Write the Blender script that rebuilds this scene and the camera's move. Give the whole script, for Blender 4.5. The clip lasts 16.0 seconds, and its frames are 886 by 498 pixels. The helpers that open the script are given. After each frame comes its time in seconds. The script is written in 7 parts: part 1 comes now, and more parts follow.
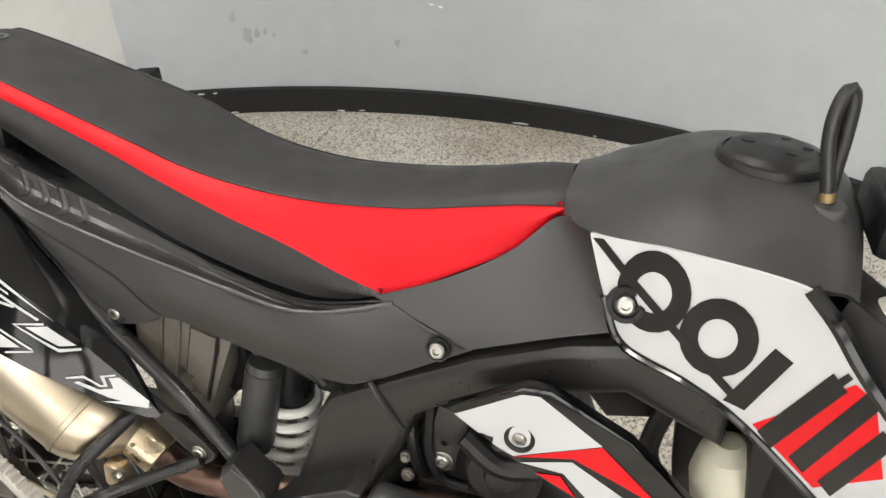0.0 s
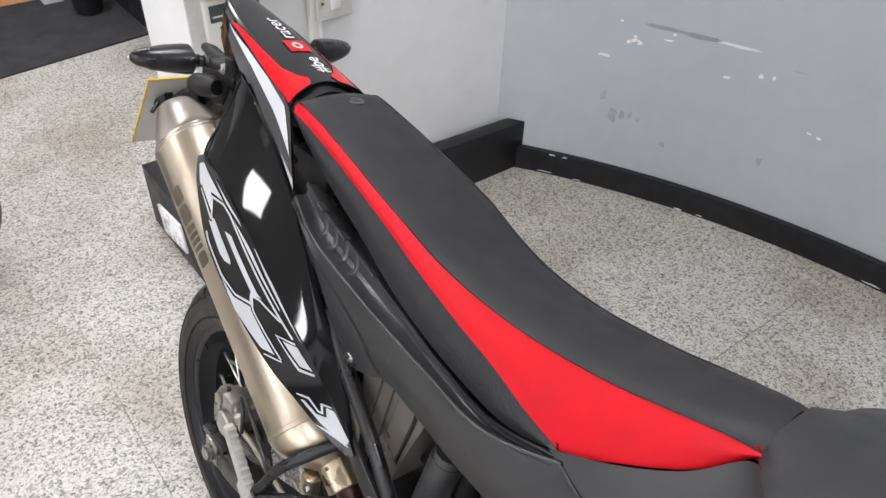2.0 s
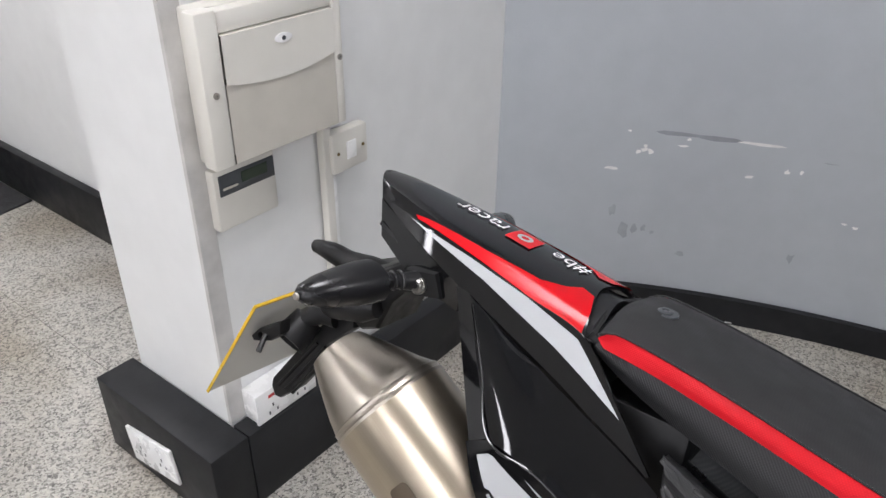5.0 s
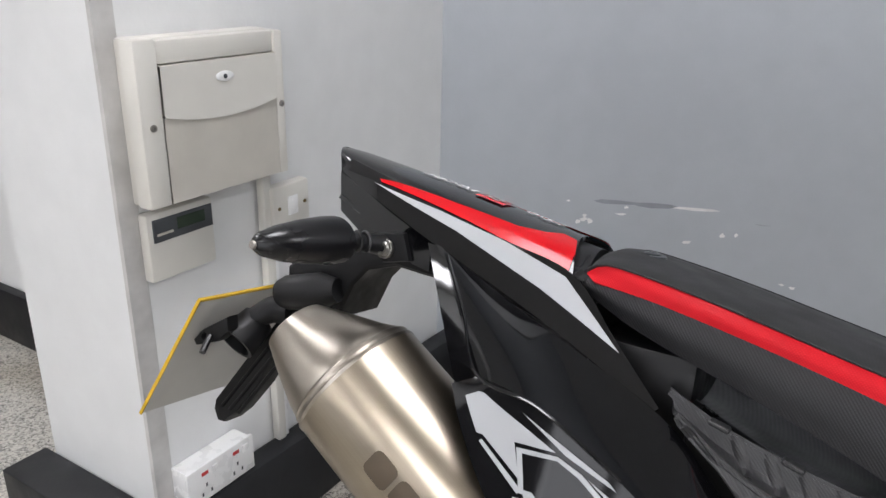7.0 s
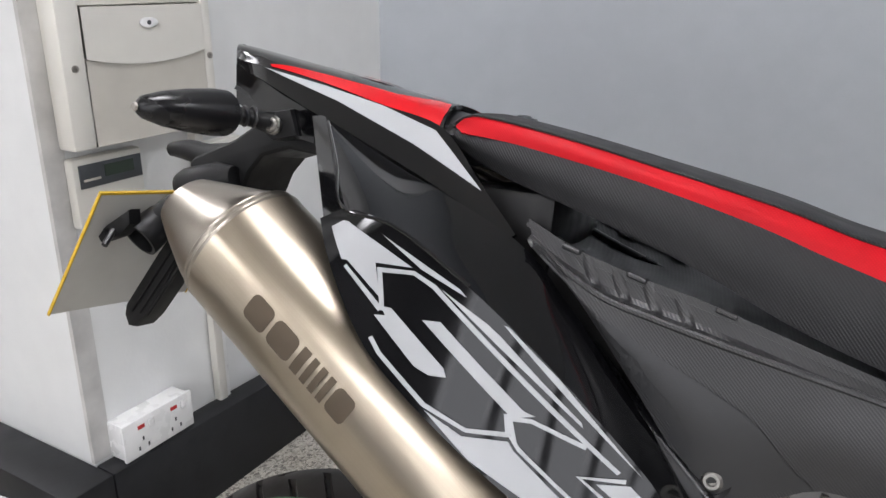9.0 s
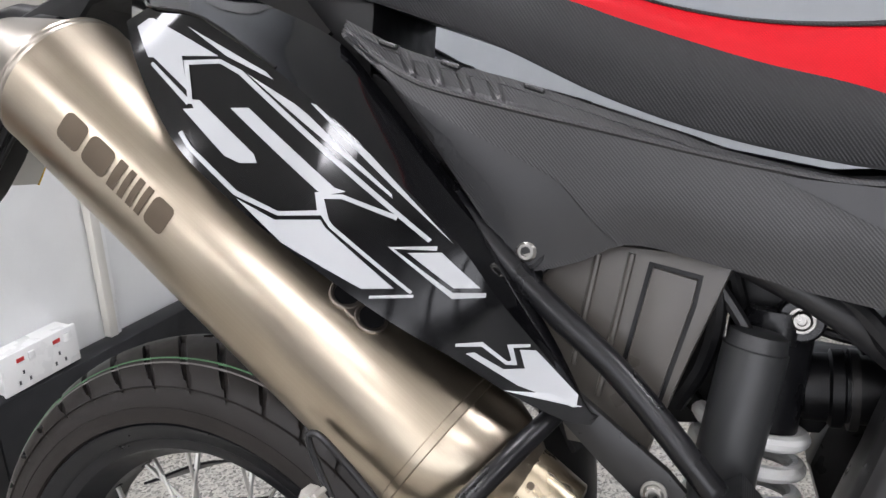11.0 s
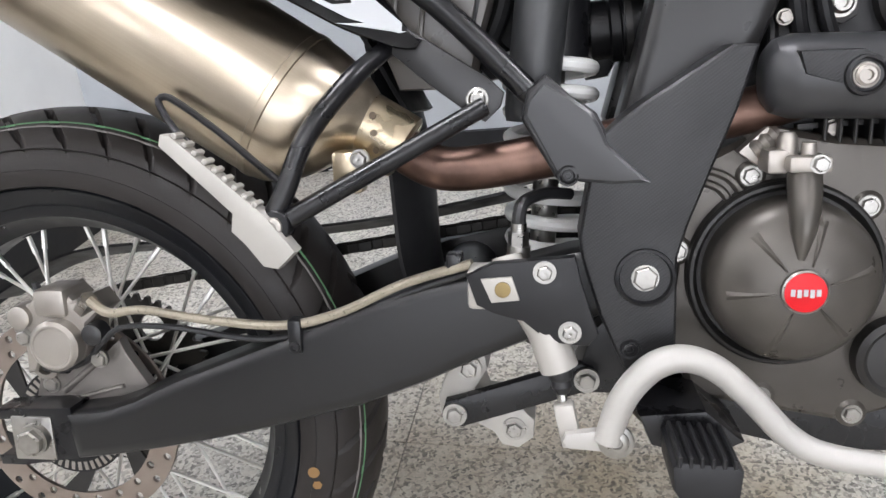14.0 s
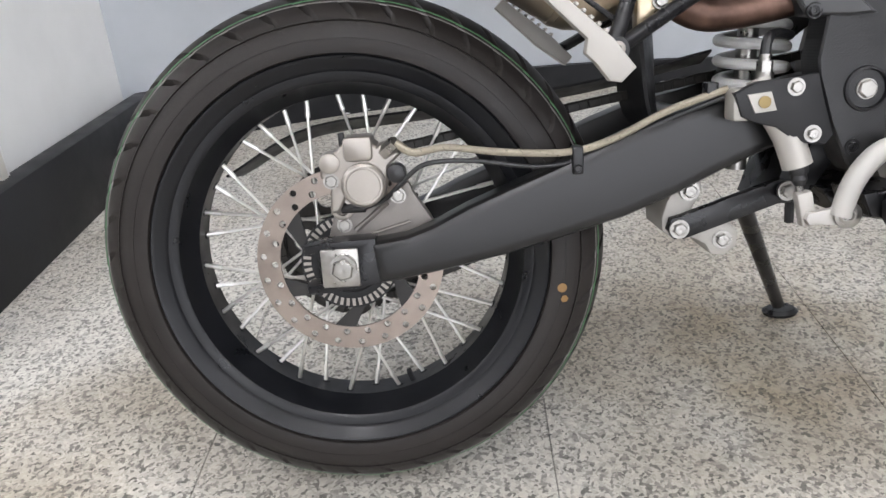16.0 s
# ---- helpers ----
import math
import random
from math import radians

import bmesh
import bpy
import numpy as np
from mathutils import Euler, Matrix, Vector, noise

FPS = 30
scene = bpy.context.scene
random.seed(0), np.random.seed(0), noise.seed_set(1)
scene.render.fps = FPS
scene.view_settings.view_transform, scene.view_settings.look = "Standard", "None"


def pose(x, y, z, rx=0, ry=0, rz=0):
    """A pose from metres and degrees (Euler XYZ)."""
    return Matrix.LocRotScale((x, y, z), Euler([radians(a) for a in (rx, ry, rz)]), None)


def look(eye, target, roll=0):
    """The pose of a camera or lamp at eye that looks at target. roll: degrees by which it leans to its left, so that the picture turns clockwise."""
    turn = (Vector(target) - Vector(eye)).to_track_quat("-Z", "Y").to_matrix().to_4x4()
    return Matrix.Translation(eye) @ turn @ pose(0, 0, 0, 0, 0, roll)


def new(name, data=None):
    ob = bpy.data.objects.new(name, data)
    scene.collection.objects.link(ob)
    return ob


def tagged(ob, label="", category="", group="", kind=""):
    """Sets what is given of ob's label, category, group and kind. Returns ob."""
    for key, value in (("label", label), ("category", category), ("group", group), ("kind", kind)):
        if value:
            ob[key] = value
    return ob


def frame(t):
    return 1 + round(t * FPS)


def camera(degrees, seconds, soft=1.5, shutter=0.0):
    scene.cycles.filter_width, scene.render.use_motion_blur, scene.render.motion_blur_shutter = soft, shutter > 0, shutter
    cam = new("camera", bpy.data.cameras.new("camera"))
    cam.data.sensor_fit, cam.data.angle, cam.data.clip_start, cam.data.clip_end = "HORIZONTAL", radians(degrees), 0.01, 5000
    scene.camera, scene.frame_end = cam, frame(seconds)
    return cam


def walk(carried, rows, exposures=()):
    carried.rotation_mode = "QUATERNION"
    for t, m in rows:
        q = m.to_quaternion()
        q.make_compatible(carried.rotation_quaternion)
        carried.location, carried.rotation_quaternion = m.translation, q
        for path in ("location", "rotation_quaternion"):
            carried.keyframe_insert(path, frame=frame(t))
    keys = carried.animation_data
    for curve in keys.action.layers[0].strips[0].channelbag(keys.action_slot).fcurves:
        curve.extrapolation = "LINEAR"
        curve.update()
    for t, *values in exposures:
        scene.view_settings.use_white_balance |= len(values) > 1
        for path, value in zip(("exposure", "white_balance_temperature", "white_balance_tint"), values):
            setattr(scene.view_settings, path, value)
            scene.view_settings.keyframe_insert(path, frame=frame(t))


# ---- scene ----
cam = camera(60.3, 16.0)
ROWS = [
    (0.0, 0.0127, 0.0029, 1.3839, 48.368, -1.604, 20.784),
    (0.5, 0.0363, 0.0708, 1.3972, 47.269, -1.294, 32.527),
    (1.0, 0.0786, 0.0942, 1.4205, 47.630, -1.455, 42.860),
    (1.5, 0.0837, 0.1020, 1.4394, 49.238, -1.306, 49.363),
    (2.0, 0.0699, 0.1004, 1.4689, 51.236, -1.354, 52.656),
    (2.5, 0.0447, 0.0819, 1.4794, 52.698, -1.186, 53.317),
    (3.0, -0.0220, 0.0499, 1.4737, 53.674, -1.089, 52.002),
    (3.5, -0.1575, -0.0048, 1.4526, 54.414, -1.112, 48.892),
    (4.0, -0.2954, -0.0289, 1.4257, 55.202, -0.861, 45.357),
    (4.5, -0.4662, -0.0077, 1.3984, 56.577, -0.634, 41.430),
    (4.7, -0.5248, 0.0004, 1.3977, 57.447, -0.596, 39.987),
    (6.8, -0.5746, -0.0316, 1.2235, 68.471, -1.211, 32.615),
    (7.0, -0.5581, -0.0394, 1.2156, 69.054, -1.143, 32.503),
    (7.5, -0.5269, -0.0524, 1.1920, 70.051, -0.956, 32.470),
    (8.0, -0.4949, -0.0571, 1.1578, 70.510, -0.847, 32.094),
    (8.5, -0.4699, -0.0622, 1.1306, 70.518, -0.600, 31.198),
    (8.7, -0.4612, -0.0617, 1.1188, 70.465, -0.526, 30.762),
    (10.8, -0.3654, -0.0566, 0.9785, 69.283, -0.001, 24.839),
    (11.0, -0.3545, -0.0624, 0.9666, 69.079, 0.360, 24.185),
    (11.5, -0.3251, -0.0679, 0.9342, 68.634, 1.012, 22.323),
    (12.0, -0.3073, -0.0752, 0.8964, 67.819, 1.911, 20.468),
    (12.5, -0.2854, -0.0813, 0.8631, 66.783, 2.635, 18.379),
    (13.0, -0.2711, -0.1015, 0.8410, 65.750, 3.317, 16.101),
    (13.5, -0.2646, -0.1346, 0.8100, 65.288, 3.492, 12.580),
    (14.0, -0.3258, -0.2042, 0.7804, 64.862, 3.341, 8.986),
    (14.5, -0.4426, -0.3135, 0.7767, 64.410, 3.287, 5.705),
    (15.0, -0.5574, -0.4006, 0.7473, 64.122, 3.089, 3.044),
    (15.5, -0.6293, -0.4349, 0.7311, 63.653, 2.963, 1.586),
    (16.0, -0.6759, -0.4404, 0.7340, 62.924, 3.012, 0.907),
]
walk(cam, [(row[0], pose(*row[1:])) for row in ROWS],
     [(0.0, 0.5, 7150, 10), (1.0, 0.32, 6700, 13), (2.5, 0.17, 6450, 15), (4.5, -0.06, 6450, 15), (7.0, -0.22, 6450, 14), (8.5, -0.18, 6450, 14), (11.0, 0.12, 6400, 15), (12.5, 0.39, 6350, 15), (13.5, 0.52, 6350, 14), (14.6, 0.56, 6350, 14), (16.0, 0.47, 6400, 14)])

# ---- world and lamps ----
world = bpy.data.worlds.new("world")
scene.world = world
world.use_nodes = True
world.node_tree.nodes["Background"].inputs[0].default_value = (0.8, 0.85, 0.9, 1)
world.node_tree.nodes["Background"].inputs[1].default_value = 0.25
scene.view_settings.exposure = 0.0
CEILING = 2.75
# daylight through the shop windows behind the camera
WINDOWS = (-0.9, 0.1, 1.1, 2.1, 3.1)
for wx in WINDOWS:
    sky = bpy.data.lights.new("window_light", "AREA")
    sky.shape, sky.size, sky.size_y, sky.energy, sky.color = "RECTANGLE", 0.84, 2.2, 19.0, (0.94, 0.97, 1.0)
    new("window_light", sky).matrix_world = look((wx, -4.55, 1.35), (wx, 0, 1.25))


# ---- materials ----
def links(m):
    m.use_nodes = True
    t = m.node_tree
    return t, t.nodes["Principled BSDF"]


def node(t, kind, **values):
    n = t.nodes.new(kind)
    for key, value in values.items():
        if key in n.inputs:
            n.inputs[key].default_value = value
    return n


def ramp(t, source, stops):
    r = t.nodes.new("ShaderNodeValToRGB")
    e = r.color_ramp.elements
    e[0].position, e[0].color = stops[0][0], (*stops[0][1], 1)
    e[1].position, e[1].color = stops[-1][0], (*stops[-1][1], 1)
    for p, c in stops[1:-1]:
        e.new(p).color = (*c, 1)
    t.links.new(source, r.inputs[0])
    return r


def plain(name, base, rough=0.5, metal=0.0, vary=0.15, scale=30.0, bump=0.0, bump_scale=400.0, coat=0.0, rough_vary=0.1, shine=0.5):
    """A surface with a coarse and a fine variation of colour, roughness and relief."""
    m = bpy.data.materials.new(name)
    t, b = links(m)
    b.inputs["Roughness"].default_value, b.inputs["Metallic"].default_value = rough, metal
    b.inputs["Specular IOR Level"].default_value = shine
    b.inputs["Coat Weight"].default_value, b.inputs["Coat Roughness"].default_value = coat, 0.03
    c = t.nodes.new("ShaderNodeTexCoord")
    n1, n2 = node(t, "ShaderNodeTexNoise", Scale=scale, Detail=6.0), node(t, "ShaderNodeTexNoise", Scale=scale * 0.13, Detail=3.0)
    add = t.nodes.new("ShaderNodeMath")
    t.links.new(c.outputs["Object"], n1.inputs["Vector"])
    t.links.new(c.outputs["Object"], n2.inputs["Vector"])
    t.links.new(n1.outputs[0], add.inputs[0])
    t.links.new(n2.outputs[0], add.inputs[1])
    lo, hi = [tuple(max(0.0, v * (1 + s * vary)) for v in base) for s in (-1, 1)]
    half = t.nodes.new("ShaderNodeMath")
    half.operation = "MULTIPLY"
    half.inputs[1].default_value = 0.5
    t.links.new(add.outputs[0], half.inputs[0])
    r = ramp(t, half.outputs[0], [(0.36, lo), (0.64, hi)])
    t.links.new(r.outputs[0], b.inputs["Base Color"])
    k = node(t, "ShaderNodeMapRange")
    k.inputs[1].default_value, k.inputs[2].default_value = 0.3, 0.7
    k.inputs[3].default_value, k.inputs[4].default_value = max(0.02, rough - rough_vary), min(1.0, rough + rough_vary)
    t.links.new(n1.outputs[0], k.inputs[0])
    t.links.new(k.outputs[0], b.inputs["Roughness"])
    if bump:
        n3 = node(t, "ShaderNodeTexNoise", Scale=bump_scale, Detail=2.0)
        bp = node(t, "ShaderNodeBump", Strength=bump, Distance=0.001)
        t.links.new(c.outputs["Object"], n3.inputs["Vector"])
        t.links.new(n3.outputs[0], bp.inputs["Height"])
        t.links.new(bp.outputs[0], b.inputs["Normal"])
    return m


def woven(name, base, rough, pitch, turn=(0, 0, 0), strength=0.5, contrast=0.35, shine=0.4, twill=None):
    """Moulded or woven fine ribs, pitch in metres."""
    m = plain(name, base, rough, vary=0.1, scale=25, shine=shine)
    t, b = links(m)
    c, mp = t.nodes.new("ShaderNodeTexCoord"), t.nodes.new("ShaderNodeMapping")
    mp.inputs["Rotation"].default_value = [radians(a) for a in turn]
    t.links.new(c.outputs["Object"], mp.inputs[0])
    waves = []
    for axis in ("X", "Z"):
        w = node(t, "ShaderNodeTexWave", Scale=0.314 / pitch, Distortion=0.0)
        w.bands_direction = axis
        t.links.new(mp.outputs[0], w.inputs["Vector"])
        waves.append(w)
    mul = t.nodes.new("ShaderNodeMath")
    mul.operation = "MULTIPLY"
    t.links.new(waves[0].outputs["Fac"], mul.inputs[0])
    t.links.new(waves[1].outputs["Fac"], mul.inputs[1])
    if twill is not None:
        soft = node(t, "ShaderNodeMapRange")
        soft.inputs[3].default_value = 0.65
        t.links.new(waves[1 - twill].outputs["Fac"], soft.inputs[0])
        t.links.new(waves[twill].outputs["Fac"], mul.inputs[0])
        t.links.new(soft.outputs[0], mul.inputs[1])
    bp = node(t, "ShaderNodeBump", Strength=strength, Distance=0.0006)
    t.links.new(mul.outputs[0], bp.inputs["Height"])
    t.links.new(bp.outputs[0], b.inputs["Normal"])
    old = b.inputs["Base Color"].links[0].from_socket
    mix = t.nodes.new("ShaderNodeMix")
    mix.data_type, mix.blend_type = "RGBA", "MULTIPLY"
    mix.inputs["Factor"].default_value = contrast
    t.links.new(old, mix.inputs[6])
    t.links.new(mul.outputs[0], mix.inputs[7])
    t.links.new(mix.outputs[2], b.inputs["Base Color"])
    return m


def brushed(name, base, rough, along, heat=None):
    """Brushed metal: fine streaks along the local x axis turned by 'along'."""
    m = bpy.data.materials.new(name)
    t, b = links(m)
    b.inputs["Metallic"].default_value = 1.0
    c, mp = t.nodes.new("ShaderNodeTexCoord"), t.nodes.new("ShaderNodeMapping")
    mp.vector_type = "TEXTURE"
    mp.inputs["Rotation"].default_value = along
    mp.inputs["Scale"].default_value = (1.0, 0.0035, 0.0035)
    t.links.new(c.outputs["Object"], mp.inputs[0])
    n1 = node(t, "ShaderNodeTexNoise", Scale=3.0, Detail=4.0)
    n2 = node(t, "ShaderNodeTexNoise", Scale=9.0, Detail=5.0)
    t.links.new(mp.outputs[0], n1.inputs["Vector"])
    t.links.new(c.outputs["Object"], n2.inputs["Vector"])
    other = heat or tuple(v * 0.92 for v in base)
    r = ramp(t, n2.outputs[0], [(0.3, other), (0.75, base)])
    lines = ramp(t, n1.outputs[0], [(0.3, (0.8, 0.79, 0.78)), (0.7, (1.0, 1.0, 1.0))])
    mix = t.nodes.new("ShaderNodeMix")
    mix.data_type, mix.blend_type = "RGBA", "MULTIPLY"
    mix.inputs["Factor"].default_value = 0.35
    t.links.new(r.outputs[0], mix.inputs[6])
    t.links.new(lines.outputs[0], mix.inputs[7])
    t.links.new(mix.outputs[2], b.inputs["Base Color"])
    k = node(t, "ShaderNodeMapRange")
    k.inputs[1].default_value, k.inputs[2].default_value = 0.3, 0.7
    k.inputs[3].default_value, k.inputs[4].default_value = rough - 0.012, rough + 0.018
    t.links.new(n1.outputs[0], k.inputs[0])
    t.links.new(k.outputs[0], b.inputs["Roughness"])
    bp = node(t, "ShaderNodeBump", Strength=0.01, Distance=0.0001)
    t.links.new(n1.outputs[0], bp.inputs["Height"])
    t.links.new(bp.outputs[0], b.inputs["Normal"])
    b.inputs["Anisotropic"].default_value = 0.3
    return m


def terrazzo():
    m = bpy.data.materials.new("terrazzo")
    t, b = links(m)
    g = t.nodes.new("ShaderNodeNewGeometry")
    v1 = node(t, "ShaderNodeTexVoronoi", Scale=205.0, Randomness=1.0)
    v2 = node(t, "ShaderNodeTexVoronoi", Scale=380.0, Randomness=1.0)
    wob = node(t, "ShaderNodeTexNoise", Scale=90.0, Detail=2.0)
    shift = t.nodes.new("ShaderNodeVectorMath")
    shift.operation = "MULTIPLY_ADD"
    shift.inputs[1].default_value = (0.012, 0.012, 0.012)
    t.links.new(g.outputs["Position"], wob.inputs["Vector"])
    t.links.new(wob.outputs["Color"], shift.inputs[0])
    t.links.new(g.outputs["Position"], shift.inputs[2])
    for v in (v1, v2):
        t.links.new(shift.outputs[0], v.inputs["Vector"])
    r1 = ramp(t, v1.outputs["Color"], [(0.0, (0.09, 0.088, 0.082)), (0.2, (0.19, 0.186, 0.174)), (0.34, (0.33, 0.322, 0.3)), (0.48, (0.48, 0.47, 0.437)), (1.0, (0.64, 0.63, 0.588))])
    r2 = ramp(t, v2.outputs["Color"], [(0.0, (0.3, 0.29, 0.28)), (0.16, (0.5, 0.5, 0.49)), (0.24, (0.93, 0.93, 0.93)), (1.0, (1, 1, 1))])
    mix = t.nodes.new("ShaderNodeMix")
    mix.data_type, mix.blend_type = "RGBA", "MULTIPLY"
    mix.inputs["Factor"].default_value = 0.45
    t.links.new(r1.outputs[0], mix.inputs[6])
    t.links.new(r2.outputs[0], mix.inputs[7])
    n = node(t, "ShaderNodeTexNoise", Scale=2.1, Detail=7.0)
    t.links.new(g.outputs["Position"], n.inputs["Vector"])
    r3 = ramp(t, n.outputs[0], [(0.36, (0.64, 0.56, 0.46)), (0.56, (1, 0.975, 0.94))])
    dirt = t.nodes.new("ShaderNodeMix")
    dirt.data_type, dirt.blend_type = "RGBA", "MULTIPLY"
    dirt.inputs["Factor"].default_value = 0.8
    t.links.new(mix.outputs[2], dirt.inputs[6])
    t.links.new(r3.outputs[0], dirt.inputs[7])
    mottle = t.nodes.new("ShaderNodeTexNoise")
    mottle.inputs["Scale"].default_value, mottle.inputs["Detail"].default_value = 5.5, 8.0
    t.links.new(g.outputs["Position"], mottle.inputs["Vector"])
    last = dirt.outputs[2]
    # brown floor dirt with the motorcycle's shade painted in, beside stand and rear tyre
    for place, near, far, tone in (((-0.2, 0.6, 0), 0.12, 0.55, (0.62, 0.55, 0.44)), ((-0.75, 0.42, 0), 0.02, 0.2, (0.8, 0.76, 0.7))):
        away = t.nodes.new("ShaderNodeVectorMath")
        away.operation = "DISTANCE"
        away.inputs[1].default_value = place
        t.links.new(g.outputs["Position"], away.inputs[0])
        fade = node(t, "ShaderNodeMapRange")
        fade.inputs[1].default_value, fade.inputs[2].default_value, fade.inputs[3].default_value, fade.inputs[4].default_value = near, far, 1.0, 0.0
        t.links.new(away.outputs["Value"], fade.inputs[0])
        patch = ramp(t, mottle.outputs[0], [(0.36, (0.25, 0.25, 0.25)), (0.62, (1, 1, 1))])
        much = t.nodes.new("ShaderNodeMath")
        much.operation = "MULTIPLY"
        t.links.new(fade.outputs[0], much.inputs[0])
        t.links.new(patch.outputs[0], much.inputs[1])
        shaded_stain = t.nodes.new("ShaderNodeMix")
        shaded_stain.data_type, shaded_stain.blend_type = "RGBA", "MULTIPLY"
        shaded_stain.inputs[7].default_value = tone + (1.0,)
        t.links.new(much.outputs[0], shaded_stain.inputs["Factor"])
        t.links.new(last, shaded_stain.inputs[6])
        last = shaded_stain.outputs[2]
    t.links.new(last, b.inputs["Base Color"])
    k = node(t, "ShaderNodeMapRange")
    k.inputs[3].default_value, k.inputs[4].default_value = 0.3, 0.55
    t.links.new(n.outputs[0], k.inputs[0])
    t.links.new(k.outputs[0], b.inputs["Roughness"])
    return m


def painted_wall(name, base, rough=0.55):
    m = plain(name, base, rough, vary=0.04, scale=14, bump=0.25, bump_scale=120)
    return m


def timber():
    m = bpy.data.materials.new("timber")
    t, b = links(m)
    c, mp = t.nodes.new("ShaderNodeTexCoord"), t.nodes.new("ShaderNodeMapping")
    mp.inputs["Scale"].default_value = (3, 40, 3)
    t.links.new(c.outputs["Object"], mp.inputs[0])
    n = node(t, "ShaderNodeTexNoise", Scale=2.0, Detail=6.0)
    t.links.new(mp.outputs[0], n.inputs["Vector"])
    r = ramp(t, n.outputs[0], [(0.3, (0.42, 0.2, 0.075)), (0.7, (0.62, 0.33, 0.14))])
    t.links.new(r.outputs[0], b.inputs["Base Color"])
    b.inputs["Roughness"].default_value = 0.4
    return m


def glow(name, color, strength):
    m = bpy.data.materials.new(name)
    t, b = links(m)
    b.inputs["Base Color"].default_value = (0.8, 0.8, 0.8, 1)
    b.inputs["Emission Color"].default_value = (*color, 1)
    b.inputs["Emission Strength"].default_value = strength
    return m


FLOOR = terrazzo()
GROUT = plain("grout", (0.2, 0.19, 0.17), 0.8)
WHITE_WALL = painted_wall("white_wall_paint", (0.74, 0.745, 0.735))
GREY_WALL = painted_wall("grey_wall_paint", (0.405, 0.43, 0.455), 0.42)
BASE_BLACK = plain("black_skirting_paint", (0.015, 0.0155, 0.017), 0.45, vary=0.4, scale=18, bump=0.15, bump_scale=90, shine=0.25)
SHOP_WALL = painted_wall("dark_shop_front_paint", (0.13, 0.13, 0.135))
CHIP = plain("bare_plaster", (0.75, 0.74, 0.72), 0.8)
CEIL = plain("ceiling_paint", (0.78, 0.78, 0.77), 0.8, vary=0.03)
CREAM = plain("cream_plastic", (0.66, 0.64, 0.585), 0.4, vary=0.06, scale=9)
CREAM_DIRTY = plain("aged_cream_plastic", (0.5, 0.475, 0.42), 0.45, vary=0.1, scale=12)
SOCKET = plain("white_plastic", (0.8, 0.8, 0.79), 0.3, vary=0.03)
SCREEN = plain("meter_screen", (0.03, 0.045, 0.03), 0.15)
DARK_GREY = plain("dark_grey_plastic", (0.05, 0.055, 0.06), 0.35)
RED_TINT = plain("red_switch", (0.5, 0.03, 0.03), 0.35)
MAT_CLOTH = plain("door_mat", (0.028, 0.028, 0.03), 0.95, vary=0.5, scale=60, bump=1.0, bump_scale=500)
TIMBER = timber()
POT = plain("black_pot", (0.012, 0.012, 0.013), 0.4)
LEAF = plain("bamboo_stem", (0.17, 0.19, 0.06), 0.5, vary=0.4)
SOIL = plain("moss_soil", (0.16, 0.15, 0.06), 0.95, vary=0.5, scale=60, bump=1.0)
PANEL_GLOW = glow("lamp_diffuser", (0.97, 0.98, 1.0), 25.0)
LAMP_FRAME = plain("lamp_frame", (0.8, 0.8, 0.8), 0.4)

SEAT_BLACK = woven("seat_vinyl", (0.019, 0.0188, 0.0195), 0.6, 0.0016, (0, 45, 0), 0.2, 0.2)
SEAT_SIDE = woven("ribbed_seat_vinyl", (0.017, 0.017, 0.0185), 0.5, 0.002, (0, 40, 0), 0.5, 0.5, 0.4, 0)
SEAT_RED = woven("red_seat_vinyl", (0.55, 0.005, 0.012), 0.5, 0.0016, (0, 45, 0), 0.25, 0.12, 0.18)
CARBON = woven("textured_black_plastic", (0.027, 0.027, 0.028), 0.4, 0.0019, (0, 45, 0), 0.3, 0.45, 0.6, 0)
TANK_BLACK = woven("fine_textured_plastic", (0.026, 0.026, 0.027), 0.44, 0.0013, (0, 45, 0), 0.12, 0.15, 0.5)
SMOOTH = plain("smooth_black_plastic", (0.026, 0.0265, 0.028), 0.36, vary=0.1, scale=12, bump=0.05, bump_scale=900)
AIRBOX = plain("airbox_plastic", (0.075, 0.068, 0.06), 0.3, vary=0.15, scale=9, shine=0.55)
INNER = plain("grimy_black_parts", (0.005, 0.005, 0.0055), 0.45, vary=0.3, scale=60, shine=0.3)
MATT = plain("matt_black_plastic", (0.0085, 0.0085, 0.0095), 0.45, vary=0.2, scale=40, bump=0.06, bump_scale=900, shine=0.35)
ANODISED = plain("grey_anodised_alloy", (0.032, 0.033, 0.034), 0.4, vary=0.1, scale=30, rough_vary=0.04, shine=0.5)
PANEL_BLACK = plain("gloss_black_panel", (0.003, 0.003, 0.0035), 0.07, vary=0.2, rough_vary=0.02, shine=0.45)
COVER_BLACK = woven("carbon_look_plastic", (0.015, 0.0152, 0.0165), 0.4, 0.0021, (0, 38, 0), 0.25, 0.6, 0.42, 1)
GLOSS = plain("gloss_black_plastic", (0.003, 0.003, 0.0035), 0.08, vary=0.2, rough_vary=0.02, shine=0.5)
DECAL_WHITE = plain("white_sticker", (0.42, 0.43, 0.44), 0.16, vary=0.03, rough_vary=0.03, shine=0.35)
DECAL_BLACK = plain("black_sticker", (0.005, 0.005, 0.006), 0.12, vary=0.2, rough_vary=0.03, shine=0.45)
DECAL_RED = plain("red_sticker", (0.55, 0.007, 0.012), 0.16, vary=0.05, rough_vary=0.03, shine=0.25)
FRAME_GREY = plain("frame_paint", (0.016, 0.0155, 0.0155), 0.3, vary=0.05, scale=60, rough_vary=0.03, shine=0.4)
